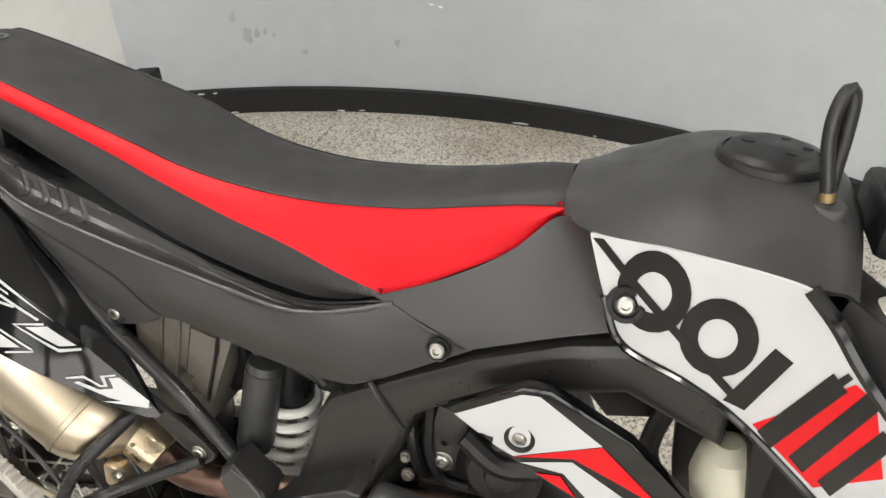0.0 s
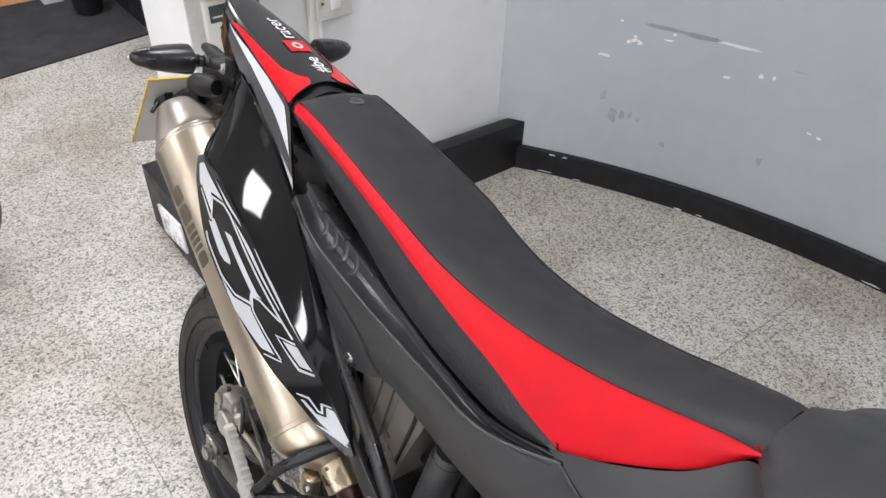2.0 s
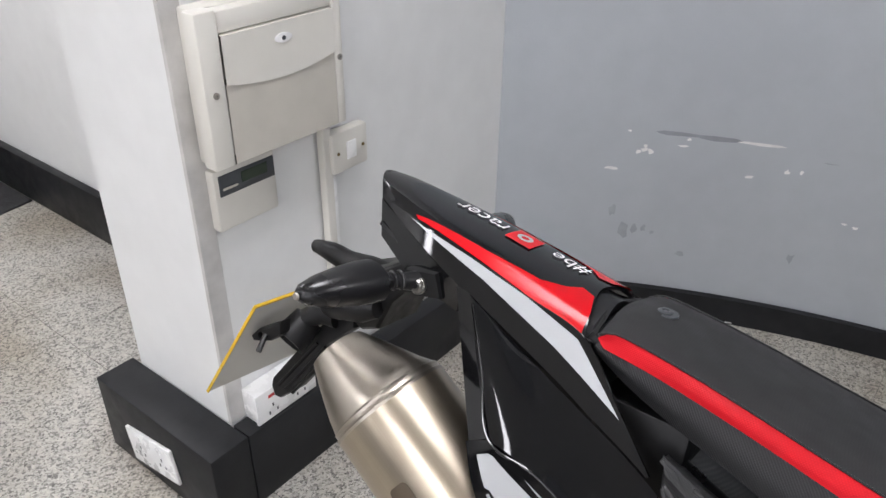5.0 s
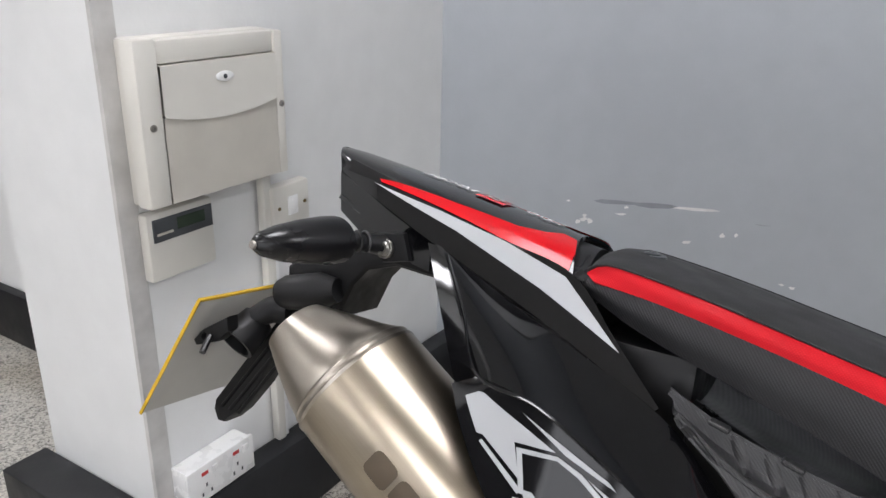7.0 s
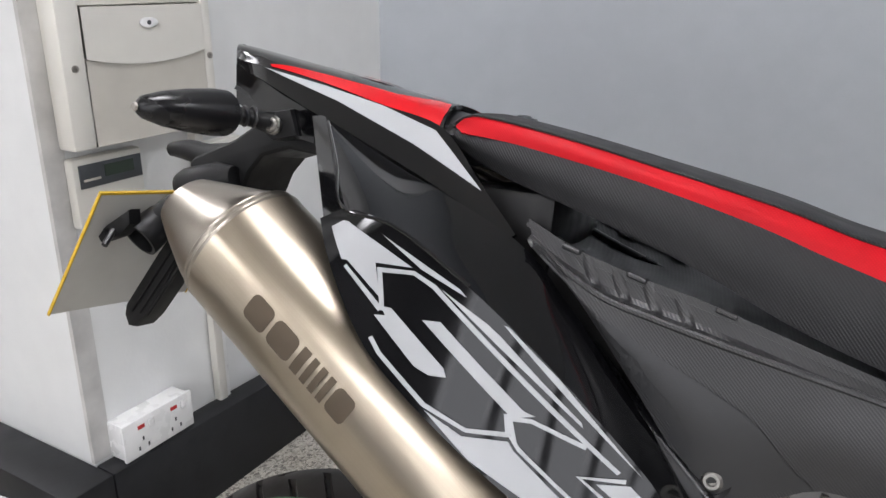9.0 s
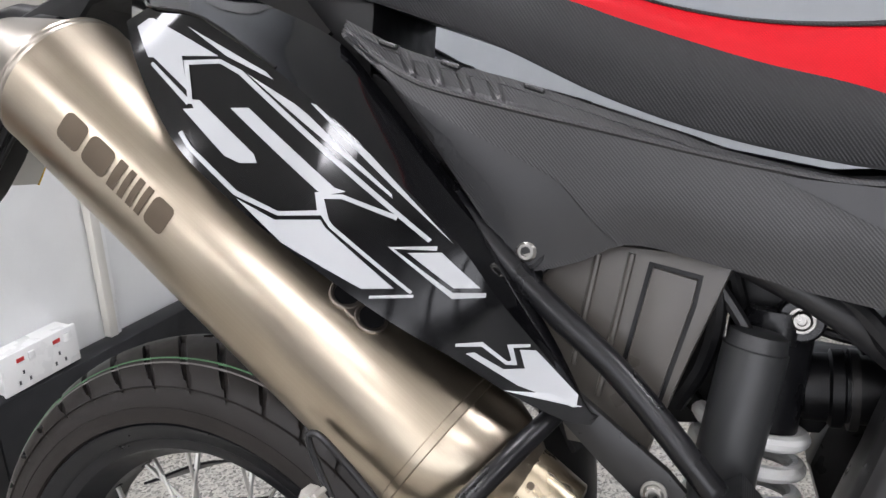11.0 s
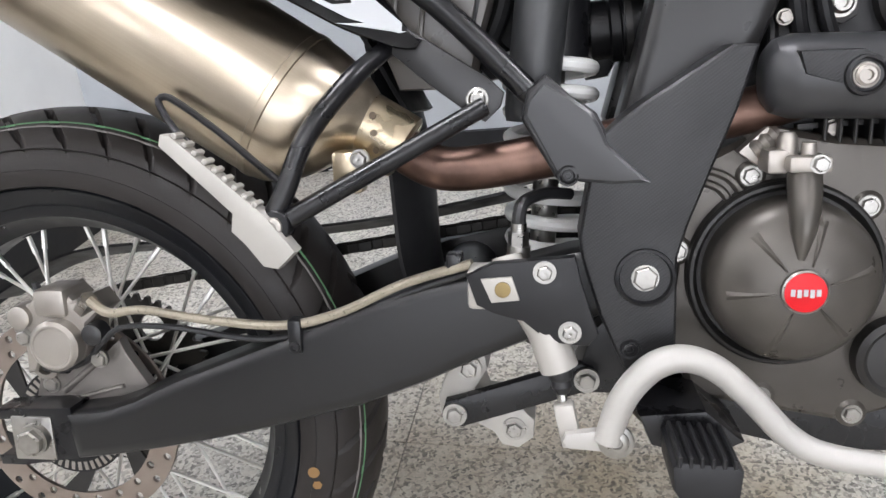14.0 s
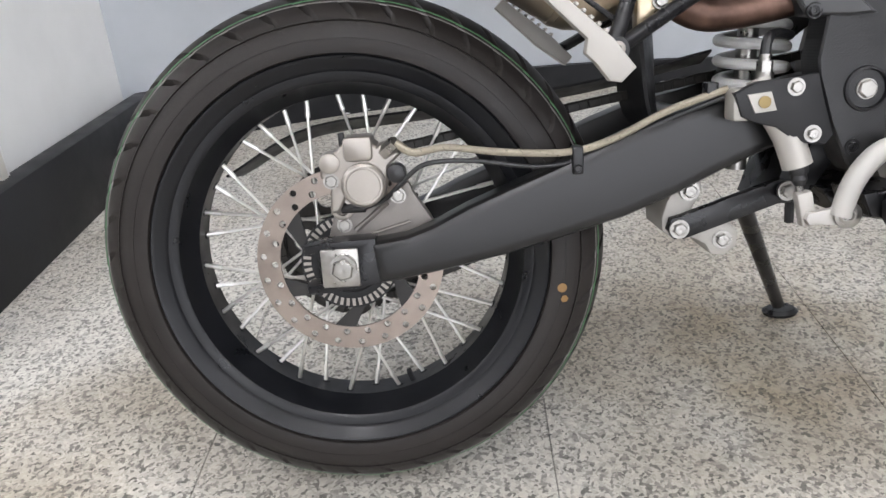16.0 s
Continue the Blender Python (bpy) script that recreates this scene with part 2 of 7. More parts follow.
BLACK_PAINT = plain("black_steel_paint", (0.007, 0.007, 0.008), 0.3, vary=0.2, shine=0.4)
ARM_PAINT = plain("satin_black_paint", (0.005, 0.005, 0.0055), 0.34, vary=0.06, scale=40, rough_vary=0.02, shine=0.46)
STEEL = brushed("brushed_steel", (0.47, 0.41, 0.325), 0.3, (0, radians(33.3), 0), (0.43, 0.37, 0.285))
CONE_STEEL = brushed("brushed_end_steel", (0.43, 0.39, 0.335), 0.3, (0, radians(33.3), 0))
LOBE = plain("dull_steel", (0.2, 0.175, 0.15), 0.42, 1.0, vary=0.2)
CLAMP_STEEL = plain("gilded_steel", (0.44, 0.37, 0.265), 0.32, 1.0, vary=0.2, scale=50)
HEADER = plain("heat_tinted_pipe", (0.14, 0.088, 0.07), 0.45, 1.0, vary=0.5, scale=40)
SHADED_GRIME = plain("grimy_white_paint", (0.52, 0.51, 0.49), 0.6, vary=0.2, scale=20)
ETCH = plain("etched_mark", (0.11, 0.085, 0.06), 0.5, 0.6, vary=0.15)
ALLOY = plain("cast_alloy", (0.35, 0.325, 0.295), 0.46, 0.8, vary=0.1, scale=50)
PEDAL_WHITE = plain("pale_silver_paint", (0.38, 0.367, 0.34), 0.42, 0.1, vary=0.05, rough_vary=0.04)
CAST_DULL = plain("dull_cast_alloy", (0.2, 0.185, 0.17), 0.5, 0.7, vary=0.2, scale=60, bump=0.1, bump_scale=500)
SILVER = plain("silver_paint", (0.36, 0.345, 0.315), 0.45, 0.2, vary=0.05, rough_vary=0.04)
CHROME = plain("zinc_bolt", (0.33, 0.32, 0.3), 0.34, 1.0, vary=0.15, scale=120)
SPOKE = plain("bright_spoke_steel", (0.72, 0.71, 0.68), 0.42, 1.0, vary=0.12, scale=90)
DISC = plain("disc_steel", (0.29, 0.245, 0.215), 0.38, 0.95, vary=0.12, scale=60)
CASE = plain("engine_case_paint", (0.075, 0.068, 0.059), 0.36, 0.5, vary=0.12, scale=45)
CASE_DARK = plain("dark_engine_paint", (0.022, 0.021, 0.02), 0.42, 0.3, vary=0.25)
RUBBER = plain("tyre_rubber", (0.0165, 0.014, 0.0128), 0.48, vary=0.2, scale=30, bump=0.08, bump_scale=500, shine=0.28)
HOSE = plain("rubber_hose", (0.012, 0.012, 0.013), 0.42, vary=0.2)
BRAID = plain("braided_hose", (0.27, 0.24, 0.185), 0.35, 0.3, vary=0.15, scale=300, bump=0.6, bump_scale=900)
SPRING = plain("white_spring_paint", (0.72, 0.72, 0.7), 0.35, vary=0.05)
RIM = plain("black_rim", (0.0045, 0.005, 0.0065), 0.36, vary=0.2, shine=0.32)
CHAIN = plain("chain_steel", (0.02, 0.018, 0.015), 0.45, 0.2, vary=0.4, scale=200)
LINE_GREEN = plain("green_line", (0.06, 0.15, 0.07), 0.6)
LINE_GREY = plain("grey_line", (0.14, 0.13, 0.125), 0.6)
DOT = plain("yellow_mark", (0.2, 0.11, 0.035), 0.6)
PLATE_BACK = plain("plate_back", (0.55, 0.54, 0.5), 0.4, vary=0.06)
PLATE_EDGE = plain("yellow_plate", (0.6, 0.38, 0.02), 0.3, vary=0.06)
TANK_WHITE = plain("milky_plastic", (0.42, 0.41, 0.33), 0.4, vary=0.05)
BRASS = plain("brass", (0.2, 0.15, 0.07), 0.4, 0.9)
from mathutils.bvhtree import BVHTree


# ---- mesh tools ----
def spline(pts, n, straight=False):
    """n points evenly along a smooth curve through pts."""
    p = np.array(pts, float)
    if len(p) == 2 or straight:
        fine = np.concatenate([np.linspace(p[i], p[i + 1], 20, endpoint=False) for i in range(len(p) - 1)] + [p[-1:]])
    else:
        q = np.concatenate([[2 * p[0] - p[1]], p, [2 * p[-1] - p[-2]]])
        out = []
        for i in range(len(p) - 1):
            a, b, c, d = q[i:i + 4]
            for t in np.linspace(0, 1, 16, endpoint=False):
                out.append(0.5 * (2 * b + (c - a) * t + (2 * a - 5 * b + 4 * c - d) * t * t + (3 * b - a - 3 * c + d) * t ** 3))
        fine = np.array(out + [p[-1]])
    s = np.concatenate([[0], np.cumsum(np.linalg.norm(np.diff(fine, axis=0), axis=1))])
    return np.stack([np.interp(np.linspace(0, s[-1], n), s, fine[:, k]) for k in range(3)], 1)


def raw(verts, faces):
    bm = bmesh.new()
    vs = [bm.verts.new(v) for v in verts]
    for f in faces:
        try:
            bm.faces.new([vs[i] for i in f])
        except ValueError:
            pass
    return bm


def join(*bms):
    me = bpy.data.meshes.new("tmp")
    out = bmesh.new()
    for b in bms:
        b.to_mesh(me)
        out.from_mesh(me)
        b.free()
    bpy.data.meshes.remove(me)
    return out


def part(name, bm, material, parent=None, label="", sharp=32, matrix=None):
    """One mesh object under a thing or a part."""
    bmesh.ops.recalc_face_normals(bm, faces=bm.faces)
    for e in bm.edges:
        e.smooth = len(e.link_faces) == 2 and e.calc_face_angle(0) < radians(sharp)
    for f in bm.faces:
        f.smooth = True
    me = bpy.data.meshes.new(name)
    bm.to_mesh(me)
    bm.free()
    me.materials.append(material)
    ob = new(name, me)
    if parent:
        ob.parent = parent
    if matrix is not None:
        ob.matrix_basis = matrix
    if label:
        tagged(ob, label)
    return ob


def again(ob, matrix, parent=None):
    """Another object on the same mesh."""
    o = new(ob.name.split(".")[0], ob.data)
    o.parent = parent or ob.parent
    o.matrix_basis = matrix
    return o


def surface(curves, nu=40, nv=14, straight_v=False, straight_u=False):
    rows = np.array([spline(c, nu, straight_u) for c in curves])
    return np.array([spline(rows[:, i], nv, straight_v or len(curves) == 2) for i in range(nu)]).transpose(1, 0, 2)


def shell(g, thick, out):
    """A sheet of some thickness from a grid of points; out: a direction towards its visible side."""
    nv, nu = g.shape[:2]
    du, dv = np.gradient(g, axis=1), np.gradient(g, axis=0)
    n = np.cross(du, dv)
    n /= np.maximum(np.linalg.norm(n, axis=2, keepdims=True), 1e-9)
    if (n.reshape(-1, 3) @ np.array(out)).mean() < 0:
        n = -n
    h = g - n * thick
    verts = np.concatenate([g.reshape(-1, 3), h.reshape(-1, 3)])
    k = nv * nu
    faces = []
    for j in range(nv - 1):
        for i in range(nu - 1):
            a = j * nu + i
            faces += [(a, a + 1, a + nu + 1, a + nu), (k + a, k + a + nu, k + a + nu + 1, k + a + 1)]
    rim = [i for i in range(nu)] + [j * nu + nu - 1 for j in range(1, nv)] + [(nv - 1) * nu + i for i in range(nu - 2, -1, -1)] + [j * nu for j in range(nv - 2, 0, -1)]
    for a, b in zip(rim, rim[1:] + rim[:1]):
        faces.append((a, b, k + b, k + a))
    return raw([tuple(v) for v in verts], faces)


def sheet(curves, thick=0.003, out=(0, -1, 0.3), nu=40, nv=14, straight_v=False, straight_u=False):
    return shell(surface(curves, nu, nv, straight_v, straight_u), thick, out)


def mirror(curve):
    return [(x, -y, z) for x, y, z in curve]


def loft(rings, caps=True, closed=False):
    m = len(rings[0])
    verts = [tuple(v) for r in rings for v in r]
    faces = []
    for j in range(len(rings) - (0 if closed else 1)):
        k = (j + 1) % len(rings)
        for i in range(m):
            faces.append((j * m + i, j * m + (i + 1) % m, k * m + (i + 1) % m, k * m + i))
    if caps and not closed:
        faces += [tuple(range(m)), tuple(range((len(rings) - 1) * m, len(rings) * m))]
    return raw(verts, faces)


def tube(pts, r, seg=12, n=None, straight=False, flat=1.0):
    """A round bar along a smooth path; r: one radius or one for each point."""
    n = n or max(2, 8 * (len(pts) - 1))
    p = spline(pts, n, straight)
    rr = np.interp(np.linspace(0, 1, n), np.linspace(0, 1, len(r)), r) if np.ndim(r) else np.full(n, r)
    rings, side = [], None
    for i in range(n):
        d = Vector(p[min(i + 1, n - 1)] - p[max(i - 1, 0)]).normalized()
        if side is None:
            side = d.cross(Vector((0.13, 1, 0.2))).normalized()
        side = (side - d * side.dot(d)).normalized()
        up = d.cross(side)
        rings.append([Vector(p[i]) + (side * math.cos(a) + up * math.sin(a) * flat) * rr[i] for a in [2 * math.pi * k / seg for k in range(seg)]])
    return loft(rings)


def lathe(profile, origin=(0, 0, 0), axis=(0, -1, 0), seg=32, ring=False, phase=0.0):
    """Turned body: profile rows (distance along the axis, radius). ring: the profile closes on itself."""
    d = Vector(axis).normalized()
    a = d.orthogonal().normalized()
    if abs(d.y) > 0.9:
        a = Vector((1, 0, 0)) - d * d.x
        a.normalize()
    b = d.cross(a)
    o = Vector(origin)
    rings = [[o + d * s + (a * math.cos(t) + b * math.sin(t)) * r for t in [phase + 2 * math.pi * k / seg for k in range(seg)]] for s, r in profile]
    return loft(rings, closed=ring)


def slab(outline, y0, y1, bevel=0.0, holes=(), seg=2):
    """A plate from an outline of (x, z) and round or other holes, from y0 (visible face) to y1."""
    bm = bmesh.new()
    loops = [outline] + list(holes)
    edges = []
    for loop in loops:
        vs = [bm.verts.new((x, y0, z)) for x, z in loop]
        edges += [bm.edges.new((a, b)) for a, b in zip(vs, vs[1:] + vs[:1])]
    if holes:
        bmesh.ops.triangle_fill(bm, edges=edges, use_beauty=True)
    else:
        bm.faces.new(bm.verts)
    front = list(bm.faces)
    ext = bmesh.ops.extrude_face_region(bm, geom=front)
    moved = [v for v in ext["geom"] if isinstance(v, bmesh.types.BMVert)]
    for v in moved:
        v.co.y = y1
    bmesh.ops.recalc_face_normals(bm, faces=bm.faces)
    if bevel:
        rim = [e for e in bm.edges if all(abs(v.co.y - y0) < 1e-6 for v in e.verts) and len(e.link_faces) == 2 and e.calc_face_angle(0) > 0.5]
        bmesh.ops.bevel(bm, geom=rim, offset=bevel, segments=seg, affect="EDGES", profile=0.6, clamp_overlap=True)
    return bm


def circle(cx, cz, r, n=16, a0=0.0):
    return [(cx + r * math.cos(a0 + 2 * math.pi * k / n), cz + r * math.sin(a0 + 2 * math.pi * k / n)) for k in range(n)]


def box(x0, x1, y0, y1, z0, z1, bevel=0.0, seg=2):
    bm = raw([(x, y, z) for x in (x0, x1) for y in (y0, y1) for z in (z0, z1)], [(0, 1, 3, 2), (4, 6, 7, 5), (0, 4, 5, 1), (2, 3, 7, 6), (0, 2, 6, 4), (1, 5, 7, 3)])
    if bevel:
        bmesh.ops.recalc_face_normals(bm, faces=bm.faces)
        bmesh.ops.bevel(bm, geom=bm.edges[:], offset=bevel, segments=seg, affect="EDGES", profile=0.5)
    return bm


def turned(bm, m):
    bm.transform(m)
    return bm


def bolt(parent, at, r=0.008, axis=(0, -1, 0), material=None, tall=0.004, hexagon=False, label="", washer=0.0, name="bolt"):
    """A screw head with a hexagon socket, or a hexagon head on its washer."""
    if hexagon:
        bm = lathe([(-tall, r), (tall * 0.75, r), (tall, r * 0.86), (tall * 1.06, r * 0.5), (tall * 0.95, 0.0)], at, axis, 6, phase=0.3)
        bm = join(bm, lathe([(-tall, washer or r * 1.25), (0.0, washer or r * 1.25)], at, axis, 18))
    else:
        bm = lathe([(-0.006, r), (tall * 0.5, r), (tall, r * 0.75), (tall, r * 0.48), (tall * 0.2, r * 0.42)], at, axis, 18)
        if washer:
            bm = join(bm, lathe([(-0.004, washer), (-0.0005, washer), (0.0, washer * 0.94)], at, axis, 24))
    return part(name, bm, material or CHROME, parent, label)


def tree_of(*obs):
    """A search tree of meshes, in their own coordinates."""
    bm = bmesh.new()
    for ob in obs:
        bm.from_mesh(ob.data)
    t = BVHTree.FromBMesh(bm)
    bm.free()
    return t


def drape(bm, tree, way=(0, 1, 0), lift=0.0007):
    """Lays a flat mesh on a surface along a direction."""
    w = Vector(way)
    for v in bm.verts:
        hit = tree.ray_cast(v.co - w * 0.6, w)[0]
        if hit is None:
            hit = tree.find_nearest(v.co)[0]
        v.co = hit - w * lift
    return bm


def sticker(name, outline, tree, material, parent, label="", step=0.008, lift=0.0007, way=(0, 1, 0), depth=0.0, holes=()):
    """A thin film cut to an outline of (x, z), or of (x, y) seen from above, that follows a surface."""
    bm = slab(outline, depth, depth + 0.1, holes=holes)
    keep = [f for f in bm.faces if all(abs(v.co.y - depth) < 1e-6 for v in f.verts)]
    bmesh.ops.delete(bm, geom=[f for f in bm.faces if f not in set(keep)], context="FACES")
    bmesh.ops.delete(bm, geom=[v for v in bm.verts if not v.link_faces], context="VERTS")
    for axis in (0, 2):
        lo, hi = min(v.co[axis] for v in bm.verts), max(v.co[axis] for v in bm.verts)
        for k in range(1, int((hi - lo) / step) + 1):
            c, d = Vector((0, 0, 0)), Vector((0, 0, 0))
            c[axis], d[axis] = lo + k * step, 1
            bmesh.ops.bisect_plane(bm, geom=bm.verts[:] + bm.edges[:] + bm.faces[:], plane_co=c, plane_no=d)
    if abs(way[2]) > 0.5:
        for v in bm.verts:
            v.co = (v.co.x, v.co.z, 1.0)
    bmesh.ops.triangulate(bm, faces=bm.faces)
    drape(bm, tree, way, lift)
    ob = part(name, bm, material, parent, label)
    return ob


def thing(name, label, category, matrix=None, group="", kind=""):
    e = new(name)
    e.empty_display_size = 0.05
    if matrix is not None:
        e.matrix_world = matrix
    return tagged(e, label, category, group, kind)


# ---- the showroom ----
def setting(name, bm, material, label, category, sharp=32):
    return tagged(part(name, bm, material, None, "", sharp), label, category, kind="structure")


ARC_X, ARC_Y, ARC_R = -0.078, -0.5316, 2.7402      # plan of the curved grey wall


def arc(x, inset=0.0):
    return (x, ARC_Y + math.sqrt((ARC_R - inset) ** 2 - (x - ARC_X) ** 2))


def arc_wall(x0, x1, z0, z1, inset, depth, n=40):
    rings = []
    for k in range(n + 1):
        x = x0 + (x1 - x0) * k / n
        a, b = arc(x, inset), arc(x, inset - depth)
        rings.append([(a[0], a[1], z0), (a[0], a[1], z1), (b[0], b[1], z1), (b[0], b[1], z0)])
    return loft(rings)


def slab_plan(outline, z0, z1):
    """An upright block on a plan of (x, y)."""
    n = len(outline)
    return raw([(x, y, z) for z in (z0, z1) for x, y in outline], [tuple(range(n)), tuple(range(n, 2 * n))] + [(i, (i + 1) % n, n + (i + 1) % n, n + i) for i in range(n)])


floor = setting("floor", box(-7.0, 4.0, -4.8, 3.0, -0.2, -0.004), GROUT, "worn speckled grey terrazzo tile floor with thin joints", "floor")
setting("ceiling", box(-7.0, 4.0, -4.8, 3.0, CEILING, CEILING + 0.15), CEIL, "plain white painted showroom ceiling", "ceiling")
setting("wall_grey", arc_wall(-1.7, 2.3, 0.0, CEILING, 0.0, 0.2, 60), GREY_WALL, "curved grey painted wall with chips and scuffs", "wall")
setting("wall_white", slab_plan([(-1.642, 0.683), (-1.666, 1.76), (-1.98, 1.76), (-1.98, 0.683)], 0.0, CEILING), WHITE_WALL, "white painted wall end with a scuffed corner", "wall")
setting("wall_back", box(-4.2, -1.985, 1.14, 1.3, 0.0, CEILING), WHITE_WALL, "white painted wall behind the wall end", "wall")
setting("wall_far", join(box(-4.2, -4.06, 0.86, 1.136, 0.0, CEILING), box(-4.2, -4.06, -4.5, -0.3, 0.0, CEILING), box(-4.2, -4.06, -0.3, 0.86, 2.1, CEILING)), WHITE_WALL, "white painted wall with an open doorway", "wall")
setting("wall_return", box(2.301, 3.6, 0.79, 0.99, 0.0, CEILING), WHITE_WALL, "plain white wall beside the curved wall", "wall")
setting("wall_beyond", box(-7.1, -7.0, -4.8, 3.0, 0.0, CEILING), WHITE_WALL, "plain white wall of the room beyond the doorway", "wall")
setting("wall_side", box(3.6, 3.8, -4.8, 3.0, 0.0, CEILING), SHOP_WALL, "plain dark grey showroom wall", "wall")
piers = [-7.0] + [wx + d for wx in WINDOWS for d in (-0.4, 0.4)] + [3.6]
setting("wall_front", join(box(-7.0, 3.6, -4.8, -4.6, 0.0, 0.25), box(-7.0, 3.6, -4.8, -4.6, 2.5, CEILING), *[box(piers[k], piers[k + 1], -4.8, -4.6, 0.25, 2.5) for k in range(0, len(piers), 2)]), SHOP_WALL, "dark grey shop front wall with a row of tall windows", "wall")
for k, wx in enumerate(WINDOWS):
    tagged(part("window_%d" % (k + 1), join(box(wx - 0.4, wx - 0.35, -4.76, -4.7, 0.25, 2.5), box(wx + 0.35, wx + 0.4, -4.76, -4.7, 0.25, 2.5), box(wx - 0.35, wx + 0.35, -4.76, -4.7, 0.25, 0.31), box(wx - 0.35, wx + 0.35, -4.76, -4.7, 2.44, 2.5)), LAMP_FRAME), "tall white framed shop window opposite the motorcycle", "window", kind="structure")
setting("wall_rear", box(-7.0, -1.985, 2.9, 3.0, 0.0, CEILING), WHITE_WALL, "plain white showroom wall", "wall")
base = setting("baseboard", arc_wall(-1.586, 2.3, 0.0, 0.085, 0.022, 0.021, 60), BASE_BLACK, "black painted skirting board with chipped paint", "baseboard")
# corner edge of the wall end: its grey holds shade as well as dirt
setting("trim", slab_plan([(-1.6405, 0.682), (-1.6415, 0.722), (-1.65, 0.722), (-1.65, 0.682)], 0.212, CEILING), SHADED_GRIME, "grey corner strip of the white wall end, dirt and shade in its colour", "trim")
setting("trim", box(-2.012, -1.586, 0.584, 0.681, 0.0, 0.21, 0.004), BASE_BLACK, "black painted boxed skirting round the wall end", "baseboard")
skirt = box(-1.64, -1.586, 0.683, 1.77, 0.0, 0.209, 0.004)
for v in skirt.verts:
    v.co.z -= 0.034 * (v.co.y - 0.683) / 1.087 if v.co.z > 0.1 else 0.0
setting("trim", skirt, BASE_BLACK, "black painted boxed skirting along the white wall", "baseboard")
setting("trim", box(-4.055, -1.99, 1.105, 1.138, 0.0, 0.185, 0.004), BASE_BLACK, "black painted skirting along the back wall", "baseboard")
setting("trim", box(-4.058, -4.03, 0.9, 1.1, 0.0, 0.185, 0.004), BASE_BLACK, "black painted skirting beside the doorway", "baseboard")
setting("door_frame", join(box(-4.21, -4.03, 0.8, 0.895, 0.0, 2.15, 0.004), box(-4.21, -4.03, -0.36, -0.27, 0.0, 2.15, 0.004), box(-4.21, -4.03, -0.27, 0.8, 2.08, 2.15, 0.004)), WHITE_WALL, "white painted timber frame of the open doorway", "door frame")
inner = setting("floor_beyond", box(-7.0, -4.13, -4.9, 2.9, -0.002, 0.006), TIMBER, "orange timber board floor beyond the doorway", "floor")

# chips and scuffs in the paint of the grey wall and of its skirting
chip_rng = random.Random(5)


def chip(x, z, w, h, name, owner, inset, rough=0.35):
    pts = []
    for k in range(9):
        a = 2 * math.pi * k / 9
        r = 1 + chip_rng.uniform(-rough, rough)
        px = x + 0.5 * w * r * math.cos(a)
        p = arc(px, inset + 0.0012)
        pts.append((p[0], p[1], z + 0.5 * h * r * math.sin(a)))
    return part(name, raw(pts, [tuple(range(9))]), CHIP, owner)


wall_grey = bpy.data.objects["wall_grey"]
for x, z, w, h in ((-1.387, 0.464, 0.03, 0.009), (-1.327, 0.521, 0.013, 0.015), (-1.313, 0.528, 0.018, 0.013), (-1.297, 0.525, 0.013, 0.015), (-1.311, 0.539, 0.01, 0.01), (-1.354, 0.582, 0.011, 0.006), (-1.22, 0.55, 0.03, 0.006), (-1.21, 0.571, 0.011, 0.009),
                   (-1.051, 0.579, 0.115, 0.009), (-0.962, 0.51, 0.013, 0.013), (-0.928, 0.515, 0.011, 0.012), (-1.048, 0.481, 0.023, 0.009), (-0.768, 0.379, 0.016, 0.008), (-0.796, 0.385, 0.014, 0.006)):
    chip(x, z, w, h, "paint_chip", wall_grey, 0.0)
SCUFF = plain("dark_scuff", (0.25, 0.265, 0.285), 0.6)
for x, z, w, h in ((-1.235, 0.583, 0.125, 0.014), (-1.16, 0.581, 0.11, 0.013), (-1.113, 0.583, 0.037, 0.006)):
    chip(x, z, w, h, "scuff", wall_grey, 0.0002, 0.5).data.materials[0] = SCUFF
FAINT = plain("faint_smudge", (0.325, 0.345, 0.365), 0.5)
for x, z, w, h in ((-1.37, 0.328, 0.016, 0.04), (-1.335, 0.266, 0.024, 0.05), (-1.308, 0.275, 0.014, 0.026), (-1.285, 0.279, 0.012, 0.02), (-1.261, 0.268, 0.01, 0.014), (-0.866, 0.55, 0.04, 0.004), (-1.18, 0.21, 0.03, 0.02), (-0.9, 0.25, 0.02, 0.03)):
    chip(x, z, w, h, "smudge", wall_grey, 0.0001, 0.5).data.materials[0] = FAINT
for k in range(13):
    x = -1.5 + 1.7 * chip_rng.random()
    chip(x, chip_rng.choice((0.005, 0.007, 0.08, 0.009)), chip_rng.uniform(0.01, 0.06), chip_rng.uniform(0.003, 0.006), "paint_chip", base, 0.022)

# fittings on the white wall
cabinet = thing("consumer_unit", "aged cream plastic fuse box with a hinged cover on the wall", "fuse box")
part("back_box", box(-1.642, -1.6, 0.712, 1.004, 0.818, 1.09, 0.006), CREAM, cabinet)
part("side_rail", box(-1.6, -1.566, 0.692, 0.735, 0.826, 1.092, 0.005), CREAM, cabinet)
part("side_rail", box(-1.6, -1.566, 0.985, 1.006, 0.826, 1.088, 0.004), CREAM, cabinet)
part("top_rail", box(-1.6, -1.57, 0.735, 0.985, 1.052, 1.088, 0.003), CREAM, cabinet)
lid_rows = []
for k in range(17):
    y = 0.7355 + 0.249 * k / 16
    zc = 0.97 - 0.015 * 4 * (k / 16) * (1 - k / 16)
    lid_rows.append((y, zc))
